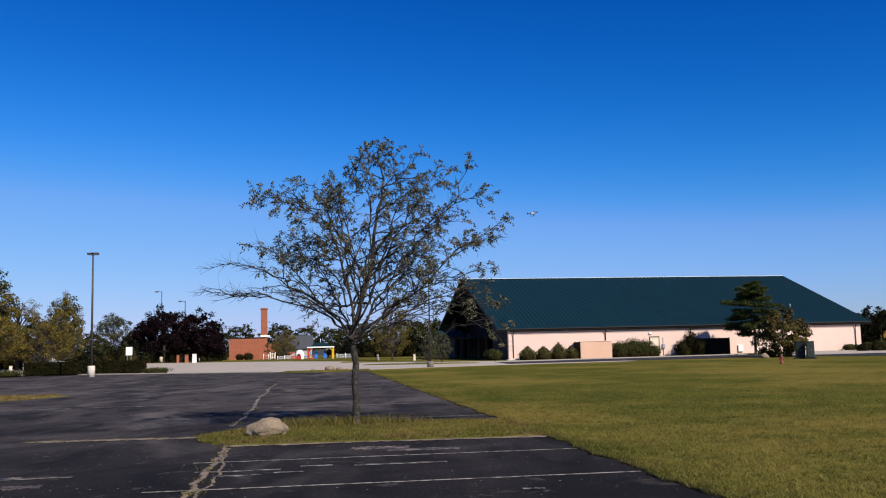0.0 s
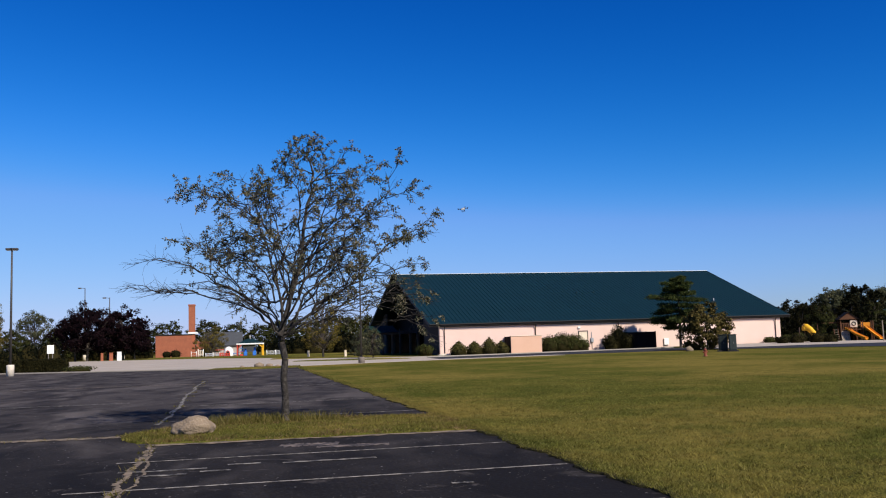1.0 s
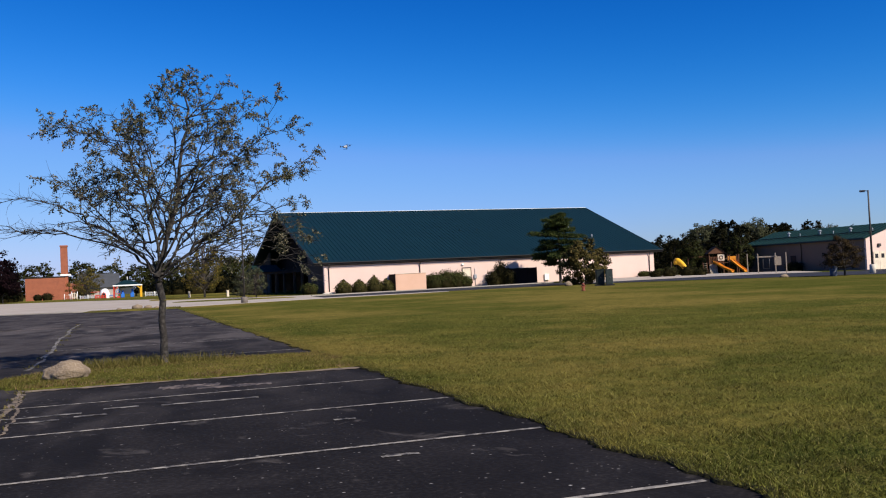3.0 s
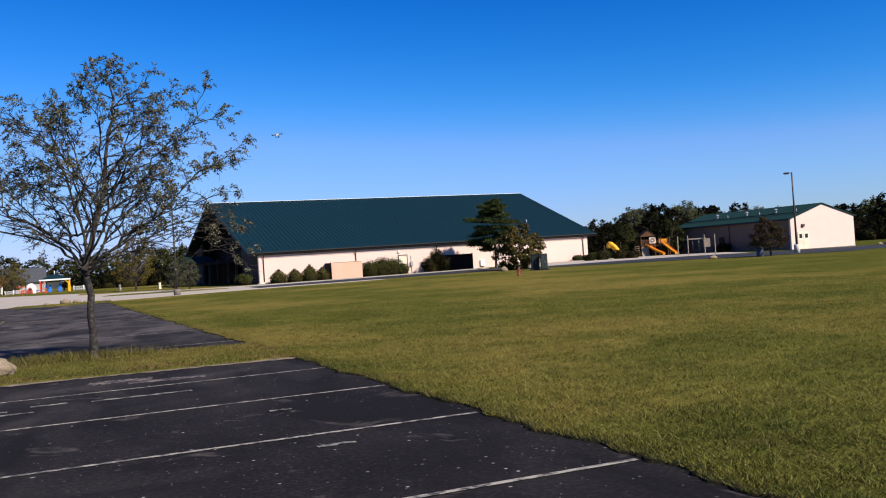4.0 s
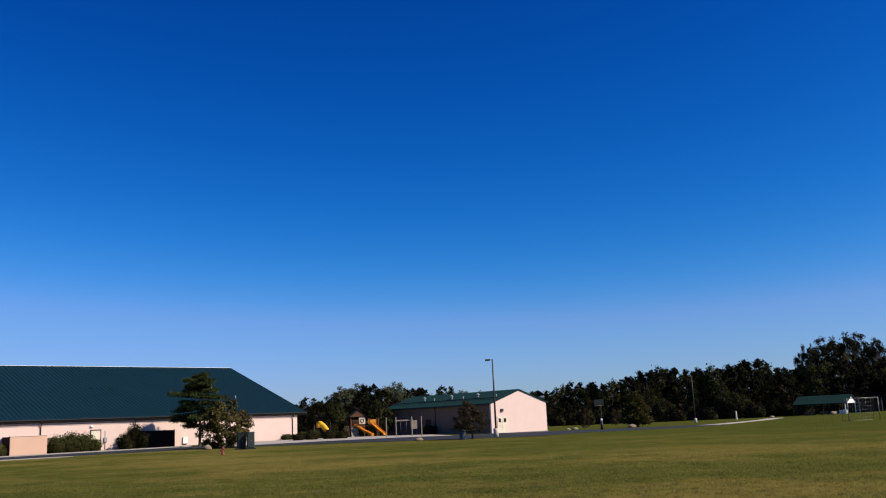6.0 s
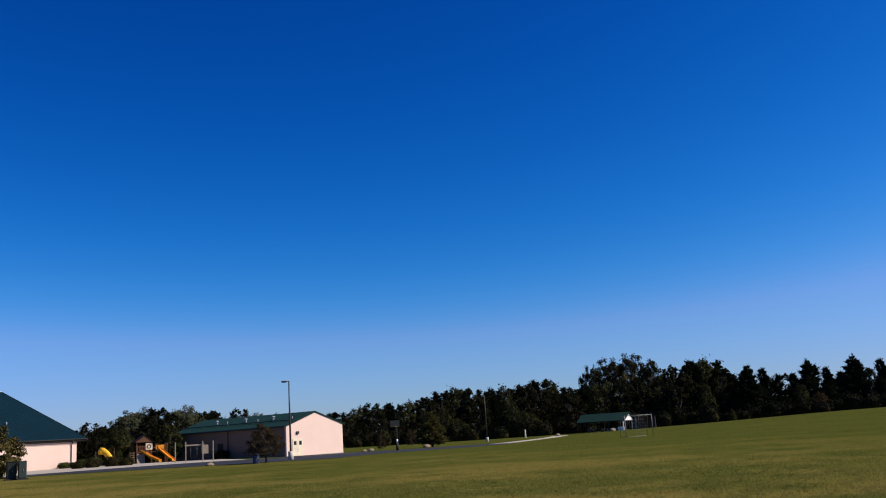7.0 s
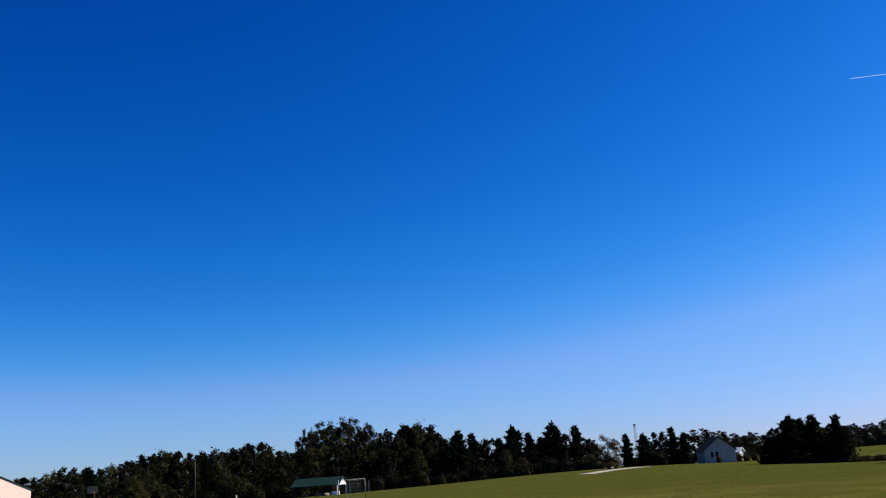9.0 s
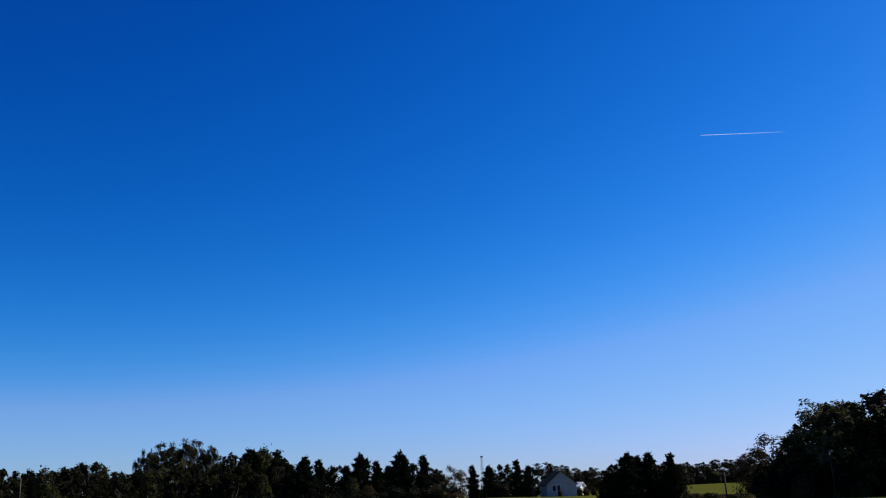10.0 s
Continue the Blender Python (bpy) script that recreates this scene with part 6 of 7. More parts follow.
for az, d, el, w, pr in ((66.2, 228, 2.3, 1.0, PINE2), (67.1, 222, 2.72, 0.95, PINE), (67.95, 226, 2.5, 0.9, PINE2), (68.8, 230, 2.15, 1.2, GREEN2), (69.6, 228, 2.1, 1.0, PINE2), (70.45, 222, 2.75, 1.0, PINE), (71.4, 226, 2.3, 0.9, PINE2), (72.1, 232, 2.0, 1.0, PINE2),
                         (72.85, 222, 2.8, 1.0, PINE), (73.5, 230, 2.1, 1.1, GREEN2), (74.25, 222, 2.52, 0.9, PINE2), (75.1, 230, 1.7, 1.2, GREEN2), (76.0, 226, 1.85, 1.1, RUSTY), (77.2, 232, 1.8, 0.9, PINE2), (78.2, 236, 1.75, 1.0, PINE), (79.2, 250, 1.8, 1.2, GREEN2), (79.9, 226, 2.0, 0.9, PINE2), (80.55, 224, 1.65, 1.0, PINE2),
                         (66.0, 222, 1.0, 1.2, RUSTY), (67.5, 214, 0.9, 1.2, GREEN2), (69.0, 214, 0.9, 1.3, GREEN2), (70.9, 214, 0.95, 1.3, RUSTY), (72.3, 214, 0.9, 1.3, GREEN2), (73.6, 212, 0.9, 1.2, GREEN2), (75.0, 210, 0.8, 1.3, RUSTY), (68.3, 236, 1.9, 1.3, GREEN), (71.9, 238, 1.9, 1.3, GREEN), (74.6, 238, 1.7, 1.3, GREEN)):
    stand(pr, az, d, top_h(az, d, el), w)
# far trees round the houses
for az, d, el, w in ((81.4, 290, 1.75, 1.3), (82.4, 300, 1.55, 1.3), (83.3, 310, 1.35, 1.3), (84.2, 330, 1.35, 1.4), (85.3, 340, 1.3, 1.4), (90.0, 380, 1.35, 1.5), (90.9, 380, 1.3, 1.5), (91.7, 370, 1.45, 1.5), (92.6, 360, 1.4, 1.5), (93.4, 340, 1.3, 1.5), (86.5, 380, 1.2, 1.6), (88, 380, 1.2, 1.6), (89.1, 380, 1.3, 1.6), (83.9, 300, 1.1, 1.3)):
    stand(GREEN, az, d, top_h(az, d, el), w * 1.35, "far dark green tree beyond the field", "far trees")
# the clump on the lawn and the near dark trees
for az, d, el, w, pr in ((85.8, 166, 1.5, 1.2, GREEN2), (86.5, 164, 2.1, 1.1, PINE), (87.1, 166, 1.9, 1.0, PINE2), (87.75, 166, 2.05, 1.05, PINE2), (89.0, 164, 1.95, 0.95, PINE2), (88.3, 168, 1.2, 1.0, GREEN2), (89.3, 166, 1.3, 1.0, GREEN2), (85.2, 166, 1.0, 1.0, GREEN2), (86.8, 168, 1.75, 1.3, GREEN2), (87.5, 167, 1.7, 1.3, GREEN), (88.9, 168, 1.5, 1.2, GREEN2)):
    stand(pr, az, d, top_h(az, d, el), w, "dark pine in a clump on the lawn" if pr in (PINE, PINE2) else "dark bushy tree in a clump on the lawn", "clump on the lawn")
for az, d, el, w, pr in ((93.7, 116, 2.0, 0.95, RUSTY), (94.8, 114, 2.75, 0.95, RUSTY), (96.0, 112, 2.6, 1.1, GREEN2), (97.1, 108, 3.85, 1.0, OLIVE), (98.2, 108, 4.4, 1.0, BARE), (98.9, 112, 4.2, 1.0, GREEN2), (99.6, 106, 4.5, 1.1, OLIVE), (101.0, 106, 4.6, 1.1, GREEN2), (102.6, 106, 4.7, 1.1, GREEN), (104.3, 106, 4.7, 1.2, GREEN2),
                         (94.2, 110, 1.2, 1.3, GREEN2), (95.4, 107, 1.2, 1.3, GREEN), (96.7, 105, 1.3, 1.3, GREEN2), (98.0, 104, 1.3, 1.3, GREEN), (99.3, 103, 1.4, 1.3, GREEN2), (100.8, 103, 1.4, 1.3, GREEN), (102.4, 103, 1.4, 1.3, GREEN2)):
    stand(pr, az, d, top_h(az, d, el), w * 1.25, "tall dark tree at the lawn's edge", "trees at the lawn's edge")
for az, d, el, w in ((29.8, 126, 1.0, 0.9), (32.5, 132, 1.5, 0.9)):
    stand(OLIVE, az, d, top_h(az, d, el), w, "green tree beside the playground", "trees behind the playground")
for az, d, el, w in ((64.6, 216, 1.9, 0.55), (69.9, 215, 1.5, 0.6), (53.2, 218, 1.6, 0.7), (48.9, 219, 1.5, 0.7)):
    stand(OLIVE, az, d, top_h(az, d, el), w, "brownish olive tree standing out at the wood's edge")
stand(FIR, 48.05, 150, top_h(48.05, 150, 1.2), 1.35)
stand(FIR, 66.0, 205, top_h(66.0, 205, 0.3), 1.0)
stand(RUSTY, 46.73, 188, top_h(46.73, 188, 0.35), 0.8, "small brown bush on the far lawn", "small lawn trees")
stand(RUSTY, 44.9, 150, top_h(44.9, 150, 0.45), 0.6, "small thin young tree beside the rear car park", "small lawn trees")

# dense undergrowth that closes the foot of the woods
# its leaves are near-black to put the woods' shade into their colour
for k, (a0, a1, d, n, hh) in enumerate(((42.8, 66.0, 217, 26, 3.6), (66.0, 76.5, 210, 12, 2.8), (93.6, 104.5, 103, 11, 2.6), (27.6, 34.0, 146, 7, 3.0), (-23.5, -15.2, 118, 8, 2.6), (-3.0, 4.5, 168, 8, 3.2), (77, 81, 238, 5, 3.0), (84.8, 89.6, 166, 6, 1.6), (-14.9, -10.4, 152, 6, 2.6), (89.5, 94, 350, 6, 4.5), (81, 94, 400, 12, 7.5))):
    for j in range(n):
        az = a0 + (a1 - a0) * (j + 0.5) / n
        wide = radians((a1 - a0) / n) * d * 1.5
        shrub("undergrowth", 200 + 40 * k + j, (wide, wide * 0.6, hh * (0.75 + 0.5 * ((j * 7) % 5) / 5)), "leaf_shade", "dense undergrowth at the foot of trees, shade in its leaf colour",
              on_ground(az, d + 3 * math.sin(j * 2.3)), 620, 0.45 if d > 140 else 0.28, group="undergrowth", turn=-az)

# clipped hedge and low shrubs round the lamp post
for k in range(6):
    f = (k + 0.5) / 6
    az = -21.1 + 6.3 * f
    d = 83.5 - 2.0 * f
    shrub("hedge", 90 + k, (1.64, 1.5, 1.02), "leaf_dark", "clipped dark green hedge beside the car park", on_ground(az, d, 0.08), 2400, 0.13, group="hedge bushes", square=True, turn=8, category="hedge")
for az, d, s, h in ((-14.1, 79, 2.2, 0.45), (-22.0, 82, 2.4, 0.5), (-22.8, 82, 2.0, 0.45)):
    shrub("shrub", 97, (s, s, h), "leaf_green", "low spreading green shrub beside the hedge", on_ground(az, d, 0.05), 900, 0.12)


# ---- far buildings beyond the forecourt ----
def gabled(name, at, turn, size, wall_h, ridge_h, wall, roof, label, windows=(), along="x"):
    """A plain gabled house: walls, roof slabs, windows on its front."""
    t = thing(name, at, turn, label, "house")
    w, d = size
    bm = bmesh.new()
    prof = [(0, -0.6), (w, -0.6), (w, wall_h), (w / 2, ridge_h - 0.12), (0, wall_h)]
    a = [bm.verts.new((x, 0, z)) for x, z in prof]
    b = [bm.verts.new((x, d, z)) for x, z in prof]
    bm.faces.new(a), bm.faces.new(b[::-1])
    for k in range(5):
        bm.faces.new((a[k], a[(k + 1) % 5], b[(k + 1) % 5], b[k]))
    bmesh.ops.recalc_face_normals(bm, faces=bm.faces)
    part("wall", bm, wall, t)
    for sg in (0, 1):
        xe = -0.4 if sg == 0 else w + 0.4
        ze = wall_h - 0.4 * (ridge_h - wall_h) / (w / 2)
        bm = bmesh.new()
        q = [(xe, -0.4, ze), (xe, d + 0.4, ze), (w / 2, d + 0.4, ridge_h), (w / 2, -0.4, ridge_h)]
        a = [bm.verts.new((x, y, z + 0.12)) for x, y, z in q]
        b = [bm.verts.new((x, y, z - 0.05)) for x, y, z in q]
        bm.faces.new(a), bm.faces.new(b[::-1])
        for k in range(4):
            bm.faces.new((a[k], a[(k + 1) % 4], b[(k + 1) % 4], b[k]))
        bmesh.ops.recalc_face_normals(bm, faces=bm.faces)
        part("roof", bm, roof, t)
    for x, z, ww, hh in windows:
        f = part("window", box((ww + 0.14, 0.06, hh + 0.14), (x, -0.03, z - 0.07), 0.01), "white", t)
        part("pane", box((ww, 0.03, hh), (x, -0.06, z), 0.004), "trim_dark", f)
    return t


def brick_block():
    x, y, z = on_ground(-9.95, 170)
    t = thing("brick_building", (x, y, z), 4, "flat-roofed red brick building with a tall square chimney", "building")
    part("wall", box((6.2, 8, 4.0), (3.1, 4, -0.2), 0.02), "brick", t)
    part("roof_edge", box((6.4, 8.2, 0.16), (3.1, 4, 3.8), 0.02), "trim_dark", t)
    c = part("chimney", box((1.1, 1.1, 9.2), (6.15, 1.2, -0.2), 0.02), "brick", t, "tall square red brick chimney")
    part("chimney_cap", box((1.24, 1.24, 0.3), (6.15, 1.2, 8.95), 0.03), "brick", c)
    part("chimney_shoulder", box((1.7, 1.5, 0.35), (6.3, 1.2, 3.95), 0.05), "white", c)
    part("side_wing", box((2.2, 5, 2.9), (7.9, 4, -0.2), 0.02), "brick", t)


brick_block()
for az, d, s, h in ((-9.3, 166, 1.5, 1.0), (-8.8, 165, 1.8, 1.2), (-10.4, 165, 2.4, 2.6), (-7.2, 160, 1.4, 1.2)):
    shrub("shrub", 120, (s, s, h), "leaf_dark", "rounded dark shrub before the brick building", on_ground(az, d), 800, 0.18, group="brick building shrubs")
gabled("house", on_ground(-5.0, 205), 95, (8, 7.5), 2.4, 5.0, "grey_wall", "grey_roof", "distant low house with a grey shingle roof", ((2, 1, 1, 1.2), (5, 1, 1, 1.2)))


def kiosk():
    x, y, z = on_ground(-4.45, 150)
    t = thing("play_kiosk", (x, y, z), 5, "colourful play pavilion with a green roof and yellow posts", "pavilion")
    part("roof_band", box((4.3, 3.0, 0.2), (0, 0, 1.74), 0.02), "white", t)
    part("roof", box((4.0, 2.8, 0.7), (0, 0, 1.94), 0.0, taper=0.25), "roof", t)
    for x0, y0, mt in ((-2.0, -1.35, "redpaint"), (2.0, -1.35, "yellow"), (-1.9, 1.3, "redpaint"), (1.9, 1.3, "yellow")):
        part("post", box((0.2, 0.2, 1.86), (x0, y0, -0.1), 0.03), mt, t)
    for x0, x1, mt in ((2.0, 1.35, "yellow"), (-2.0, -1.35, "redpaint")):
        part("brace", tube([(x0, -1.35, 1.1), (x1, -1.35, 1.72)], 0.07, 6), mt, t)
    # play counters under the roof: two blue seats with dark gaps, a pale board behind
    part("back_board", box((2.0, 0.08, 0.95), (-0.1, 0.9, 0.55), 0.02), "white", t)
    for x0, h in ((-0.75, 1.05), (0.65, 1.25)):
        c = part("counter", box((0.55, 0.5, h * 0.55), (x0, -0.7, 0.0), 0.05), "bluepaint", t)
        part("seat_back", box((0.32, 0.1, h * 0.5), (x0 + 0.05, -0.5, h * 0.55), 0.04), "bluepaint", c)
    part("rail", tube([(-1.95, -1.3, 0.6), (-1.1, -1.3, 0.6)], 0.05, 6), "redpaint", t)
    part("step", box((0.5, 0.4, 0.25), (-1.35, -1.0, 0.0), 0.03), "redpaint", t)
    part("wheel_panel", tube([(-1.35 + 0.26 * math.cos(a), -1.32, 0.95 + 0.26 * math.sin(a)) for a in np.linspace(0, 6.28, 13)], 0.04, 6), "bluepaint", t)
    part("finial", tube([(0, 0, 2.5), (0, 0, 3.2)], 0.05, 8), "white", t)


kiosk()


def play_panel(az, d, w, h, mat, second):
    """A low fence panel: two posts, two rails and slats with gaps."""
    x, y, z = on_ground(az, d)
    t = thing("play_fence", (x, y, z), 6, "low brightly painted playground fence panel", "play equipment", "forecourt play equipment")
    n = max(3, int(w / 0.22))
    for k in range(n):
        part("slat", box((0.13, 0.03, h * (0.72 + 0.1 * math.sin(k * 2.3))), ((k + 0.5) / n * w - w / 2, 0, h * 0.1), 0.01), mat, t)
    for sx in (-0.5, 0.5):
        part("post", tube([(sx * w, 0.03, -0.05), (sx * w, 0.03, h)], 0.05, 8), second, t)
    for f in (0.3, 0.8):
        part("rail", tube([(-0.5 * w, 0.05, h * f), (0.5 * w, 0.05, h * f)], 0.03, 6), second, t)


for az, d, w, h, mt, sc in ((-6.85, 147, 1.1, 0.6, "grey_plastic", "white"), (-7.35, 149, 0.8, 1.2, "cream", "white"), (-5.95, 145, 1.5, 0.55, "redpaint", "redpaint"), (-7.75, 150, 0.8, 0.9, "brick", "white"),
                            (-3.2, 150, 1.4, 0.8, "grey_plastic", "white"), (-2.7, 151, 1.2, 0.8, "grey_plastic", "white"), (-6.45, 151, 1.0, 0.7, "grey_plastic", "cream")):
    play_panel(az, d, w, h, mt, sc)


def play_hut():
    """A small white moulded hut with a domed top, a red door surround and a low slide."""
    t = thing("play_hut", on_ground(-5.72, 149), 8, "white moulded play hut with red trim beside the pavilion", "play equipment", "forecourt play equipment")
    part("shell", lump((1.5, 1.2, 1.55), (0, 0, -0.05), 0.03, 61, 3), "white", t)
    part("doorway", box((0.4, 0.1, 0.7), (-0.15, -0.6, 0.05), 0.04), "trim_dark", t)
    part("trim", tube([(-0.38, -0.64, 0.05), (-0.38, -0.64, 0.7), (-0.15, -0.62, 0.9), (0.08, -0.64, 0.7), (0.08, -0.64, 0.05)], 0.06, 6), "redpaint", t)
    part("slide", box((0.9, 0.45, 0.1), (1.1, -0.2, 0.35), 0.03), "bluepaint", t)
    part("slide_support", box((0.1, 0.4, 0.4), (1.3, -0.2, -0.05), 0.02), "bluepaint", t)


play_hut()
x, y, z = on_ground(-6.25, 152)
climber = thing("climbing_frame", (x, y, z), 8, "green and red tubular climbing frame beyond the forecourt", "play equipment", "forecourt play equipment")
for x0 in (-0.7, 0.7):
    part("leg", tube([(x0, -0.5, -0.05), (x0, 0, 1.6), (x0, 0.5, -0.05)], 0.06, 6), "steel_green", climber)
for z0 in (0.5, 1.0, 1.55):
    part("rung", tube([(-0.7, -0.5 * (1 - z0 / 1.6), z0), (0.7, -0.5 * (1 - z0 / 1.6), z0)], 0.05, 6), "redpaint" if z0 < 1.2 else "steel_green", climber)


def bollard(az, d, h, mat, label, w=0.3):
    x, y, z = on_ground(az, d)
    t = thing("bollard", (x, y, z), 10, label, "bollard", "bollards")
    part("post", box((w, w, h), (0, 0, -0.05), 0.03, taper=0.9), mat, t)
    part("cap", box((w * 1.05, w * 1.05, 0.06), (0, 0, h - 0.06), 0.02), mat, t)


for az, d in ((-0.95, 118), (1.3, 112), (-12.1, 140), (-11.7, 141), (-21.9, 95), (-21.2, 95)):
    bollard(az, d, 0.75, "cream", "short pale post beside the forecourt", 0.28)
bollard(-11.95, 132, 1.2, "white", "white painted utility box", 0.6)
bollard(-12.9, 132, 1.1, "brick", "red-brown brick gate pier", 0.35)
bollard(-12.4, 132, 1.1, "brick", "red-brown brick gate pier", 0.5)
bollard(53.73, 200, 1.7, "cream", "short pale post on the far lawn", 0.3)


def sign(az, d, z1, size, label):
    x, y, z = on_ground(az, d)
    t = thing("sign", (x, y, z), 8, label, "sign")
    part("board", box((size[0], 0.05, size[1]), (0, 0, z1), 0.01), "white", t, "blank white board")
    for sx in (-0.3, 0.3):
        part("post", tube([(sx * size[0], 0.06, -0.1), (sx * size[0], 0.06, z1 + size[1])], 0.035, 8), "metal", t)


sign(-15.63, 95, 1.45, (0.6, 0.8), "plain white sign board on two thin posts")


def car(az, d, turn):
    t = thing("car", on_ground(az, d, 0.02), turn, "white parked car behind the hedge", "car", "parked cars")
    bm = bmesh.new()
    prof = [(-2.2, 0.3), (2.2, 0.3), (2.25, 0.75), (1.3, 0.95), (0.7, 1.42), (-1.2, 1.45), (-2.0, 0.95), (-2.25, 0.8)]
    rows = []
    for y, s in ((-0.88, 0.96), (-0.8, 1.0), (0.8, 1.0), (0.88, 0.96)):
        rows.append([bm.verts.new((x * s, y * (1 if z < 1.2 else 0.8), z)) for x, z in prof])
    for a, b in zip(rows, rows[1:]):
        for k in range(8):
            bm.faces.new((a[k], a[(k + 1) % 8], b[(k + 1) % 8], b[k]))
    bm.faces.new(rows[0][::-1]), bm.faces.new(rows[-1])
    bmesh.ops.recalc_face_normals(bm, faces=bm.faces)
    part("body", bm, "carwhite", t)
    for y in (-0.86, 0.86):
        part("side_window", box((2.0, 0.03, 0.36), (-0.25, y * 0.93, 0.98), 0.01), "glass", t)
        for x in (-1.4, 1.4):
            wl = part("wheel", tube([(x, y - 0.1, 0.33), (x, y + 0.1, 0.33)], 0.33, 18), "rubber", t)
            part("rim", tube([(x, y - 0.115, 0.33), (x, y + 0.115, 0.33)], 0.19, 14), "grey_plastic", wl)


car(-20.1, 112, 5)


# ---- the far lawn ----
def shelter():
    x, y, z = on_ground(57.02, 205)
    t = thing("picnic_shelter", (x, y, z), -80, "open picnic shelter with a green roof and white gable", "shelter")
    L, W, e, r = 10.2, 5.6, 2.3, 3.95
    for sg in (0, 1):
        bm = bmesh.new()
        yb = -0.4 if sg == 0 else W + 0.4
        q = [(-0.4, yb, e), (L + 0.4, yb, e), (L + 0.4, W / 2, r), (-0.4, W / 2, r)]
        a = [bm.verts.new(p) for p in q]
        b = [bm.verts.new((p[0], p[1], p[2] - 0.14)) for p in q]
        bm.faces.new(a), bm.faces.new(b[::-1])
        for k in range(4):
            bm.faces.new((a[k], a[(k + 1) % 4], b[(k + 1) % 4], b[k]))
        bmesh.ops.recalc_face_normals(bm, faces=bm.faces)
        part("roof", bm, "roof_matt", t)
    for x0 in (L + 0.1, 0.0):
        bm = bmesh.new()
        f = [bm.verts.new(p) for p in ((x0, 0, e - 0.1), (x0, W, e - 0.1), (x0, W / 2, r - 0.16))]
        g = [bm.verts.new((v.co.x - 0.08, v.co.y, v.co.z)) for v in f]
        bm.faces.new(f), bm.faces.new(g[::-1])
        for k in range(3):
            bm.faces.new((f[k], f[(k + 1) % 3], g[(k + 1) % 3], g[k]))
        bmesh.ops.recalc_face_normals(bm, faces=bm.faces)
        part("gable", bm, "white", t, "white painted gable")
    for k in range(4):
        for yy in (0.1, W - 0.1):
            part("post", box((0.16, 0.16, e), (0.2 + k * (L - 0.4) / 3, yy, -0.1), 0.01), "white" if k == 3 else "wood", t)
    part("serving_counter", box((1.6, 0.6, 0.9), (L - 1.0, 1.2, 0), 0.03), "white", t)
    for k in range(3):
        tb = part("picnic_table", box((1.8, 0.75, 0.06), (1.8 + 3.0 * k, 2.8, 0.72), 0.01), "pale_wood", t)
        for yy in (2.0, 3.6):
            part("bench", box((1.8, 0.28, 0.05), (1.8 + 3.0 * k, yy, 0.42), 0.01), "pale_wood", tb)
        for sx in (-0.6, 0.6):
            part("leg", box((0.08, 1.5, 0.72), (1.8 + 3.0 * k + sx, 2.8, 0), 0.01), "pale_wood", tb)


shelter()


def dark_shed():
    x, y, z = on_ground(60.35, 206)
    t = thing("open_shed", (x, y, z), -62, "dark open-fronted shed with a shallow gable roof", "shed")
    t.matrix_basis = t.matrix_basis @ Matrix.Diagonal((1.1, 1.1, 1.17, 1))
    for sg in (0, 1):
        bm = bmesh.new()
        q = [(-0.3 if sg == 0 else 4.3, -0.3, 2.3), (-0.3 if sg == 0 else 4.3, 4.3, 2.3), (2, 4.3, 3.6), (2, -0.3, 3.6)]
        a = [bm.verts.new(p) for p in q]
        b = [bm.verts.new((p[0], p[1], p[2] - 0.12)) for p in q]
        bm.faces.new(a), bm.faces.new(b[::-1])
        for k in range(4):
            bm.faces.new((a[k], a[(k + 1) % 4], b[(k + 1) % 4], b[k]))
        bmesh.ops.recalc_face_normals(bm, faces=bm.faces)
        part("roof", bm, "dark_roof", t)
    for xx in (0.1, 3.9):
        for yy in (0.1, 3.9):
            part("post", box((0.14, 0.14, 2.35), (xx, yy, -0.1), 0.01), "metal", t)
    part("back_wall", box((3.9, 0.1, 2.2), (2, 3.95, 0), 0.01), "wood", t)


dark_shed()


def goal():
    x, y, z = on_ground(59.74, 114)
    t = thing("football_goal", (x, y, z), -30, "thin grey metal football goal frame on the lawn", "goal")
    w, h = 3.7, 2.5
    part("post", tube([(0, 0, -0.1), (0, 0, h)], 0.05, 8), "metal", t)
    part("post", tube([(w, 0, -0.1), (w, 0, h)], 0.035, 8), "metal", t)
    part("crossbar", tube([(0, 0, h), (w, 0, h)], 0.035, 8), "metal", t)
    for x0 in (0, w):
        part("back_stay", tube([(x0, 0, h), (x0, 0.9, h - 0.1), (x0, 1.4, 0.0)], 0.02, 6), "metal", t)
    part("ground_bar", tube([(0, 1.4, 0.02), (w, 1.4, 0.02)], 0.025, 6), "metal", t)
    bm = bmesh.new()
    for k in range(13):
        tube([(w * k / 12, 0.9, h - 0.1), (w * k / 12, 1.4, 0.02)], 0.004, 3, bm)
    for k in range(7):
        f = k / 6
        tube([(0, 0.9 + 0.5 * f, (h - 0.1) * (1 - f)), (w, 0.9 + 0.5 * f, (h - 0.1) * (1 - f))], 0.004, 3, bm)
    part("net", bm, "grey_plastic", t)


goal()


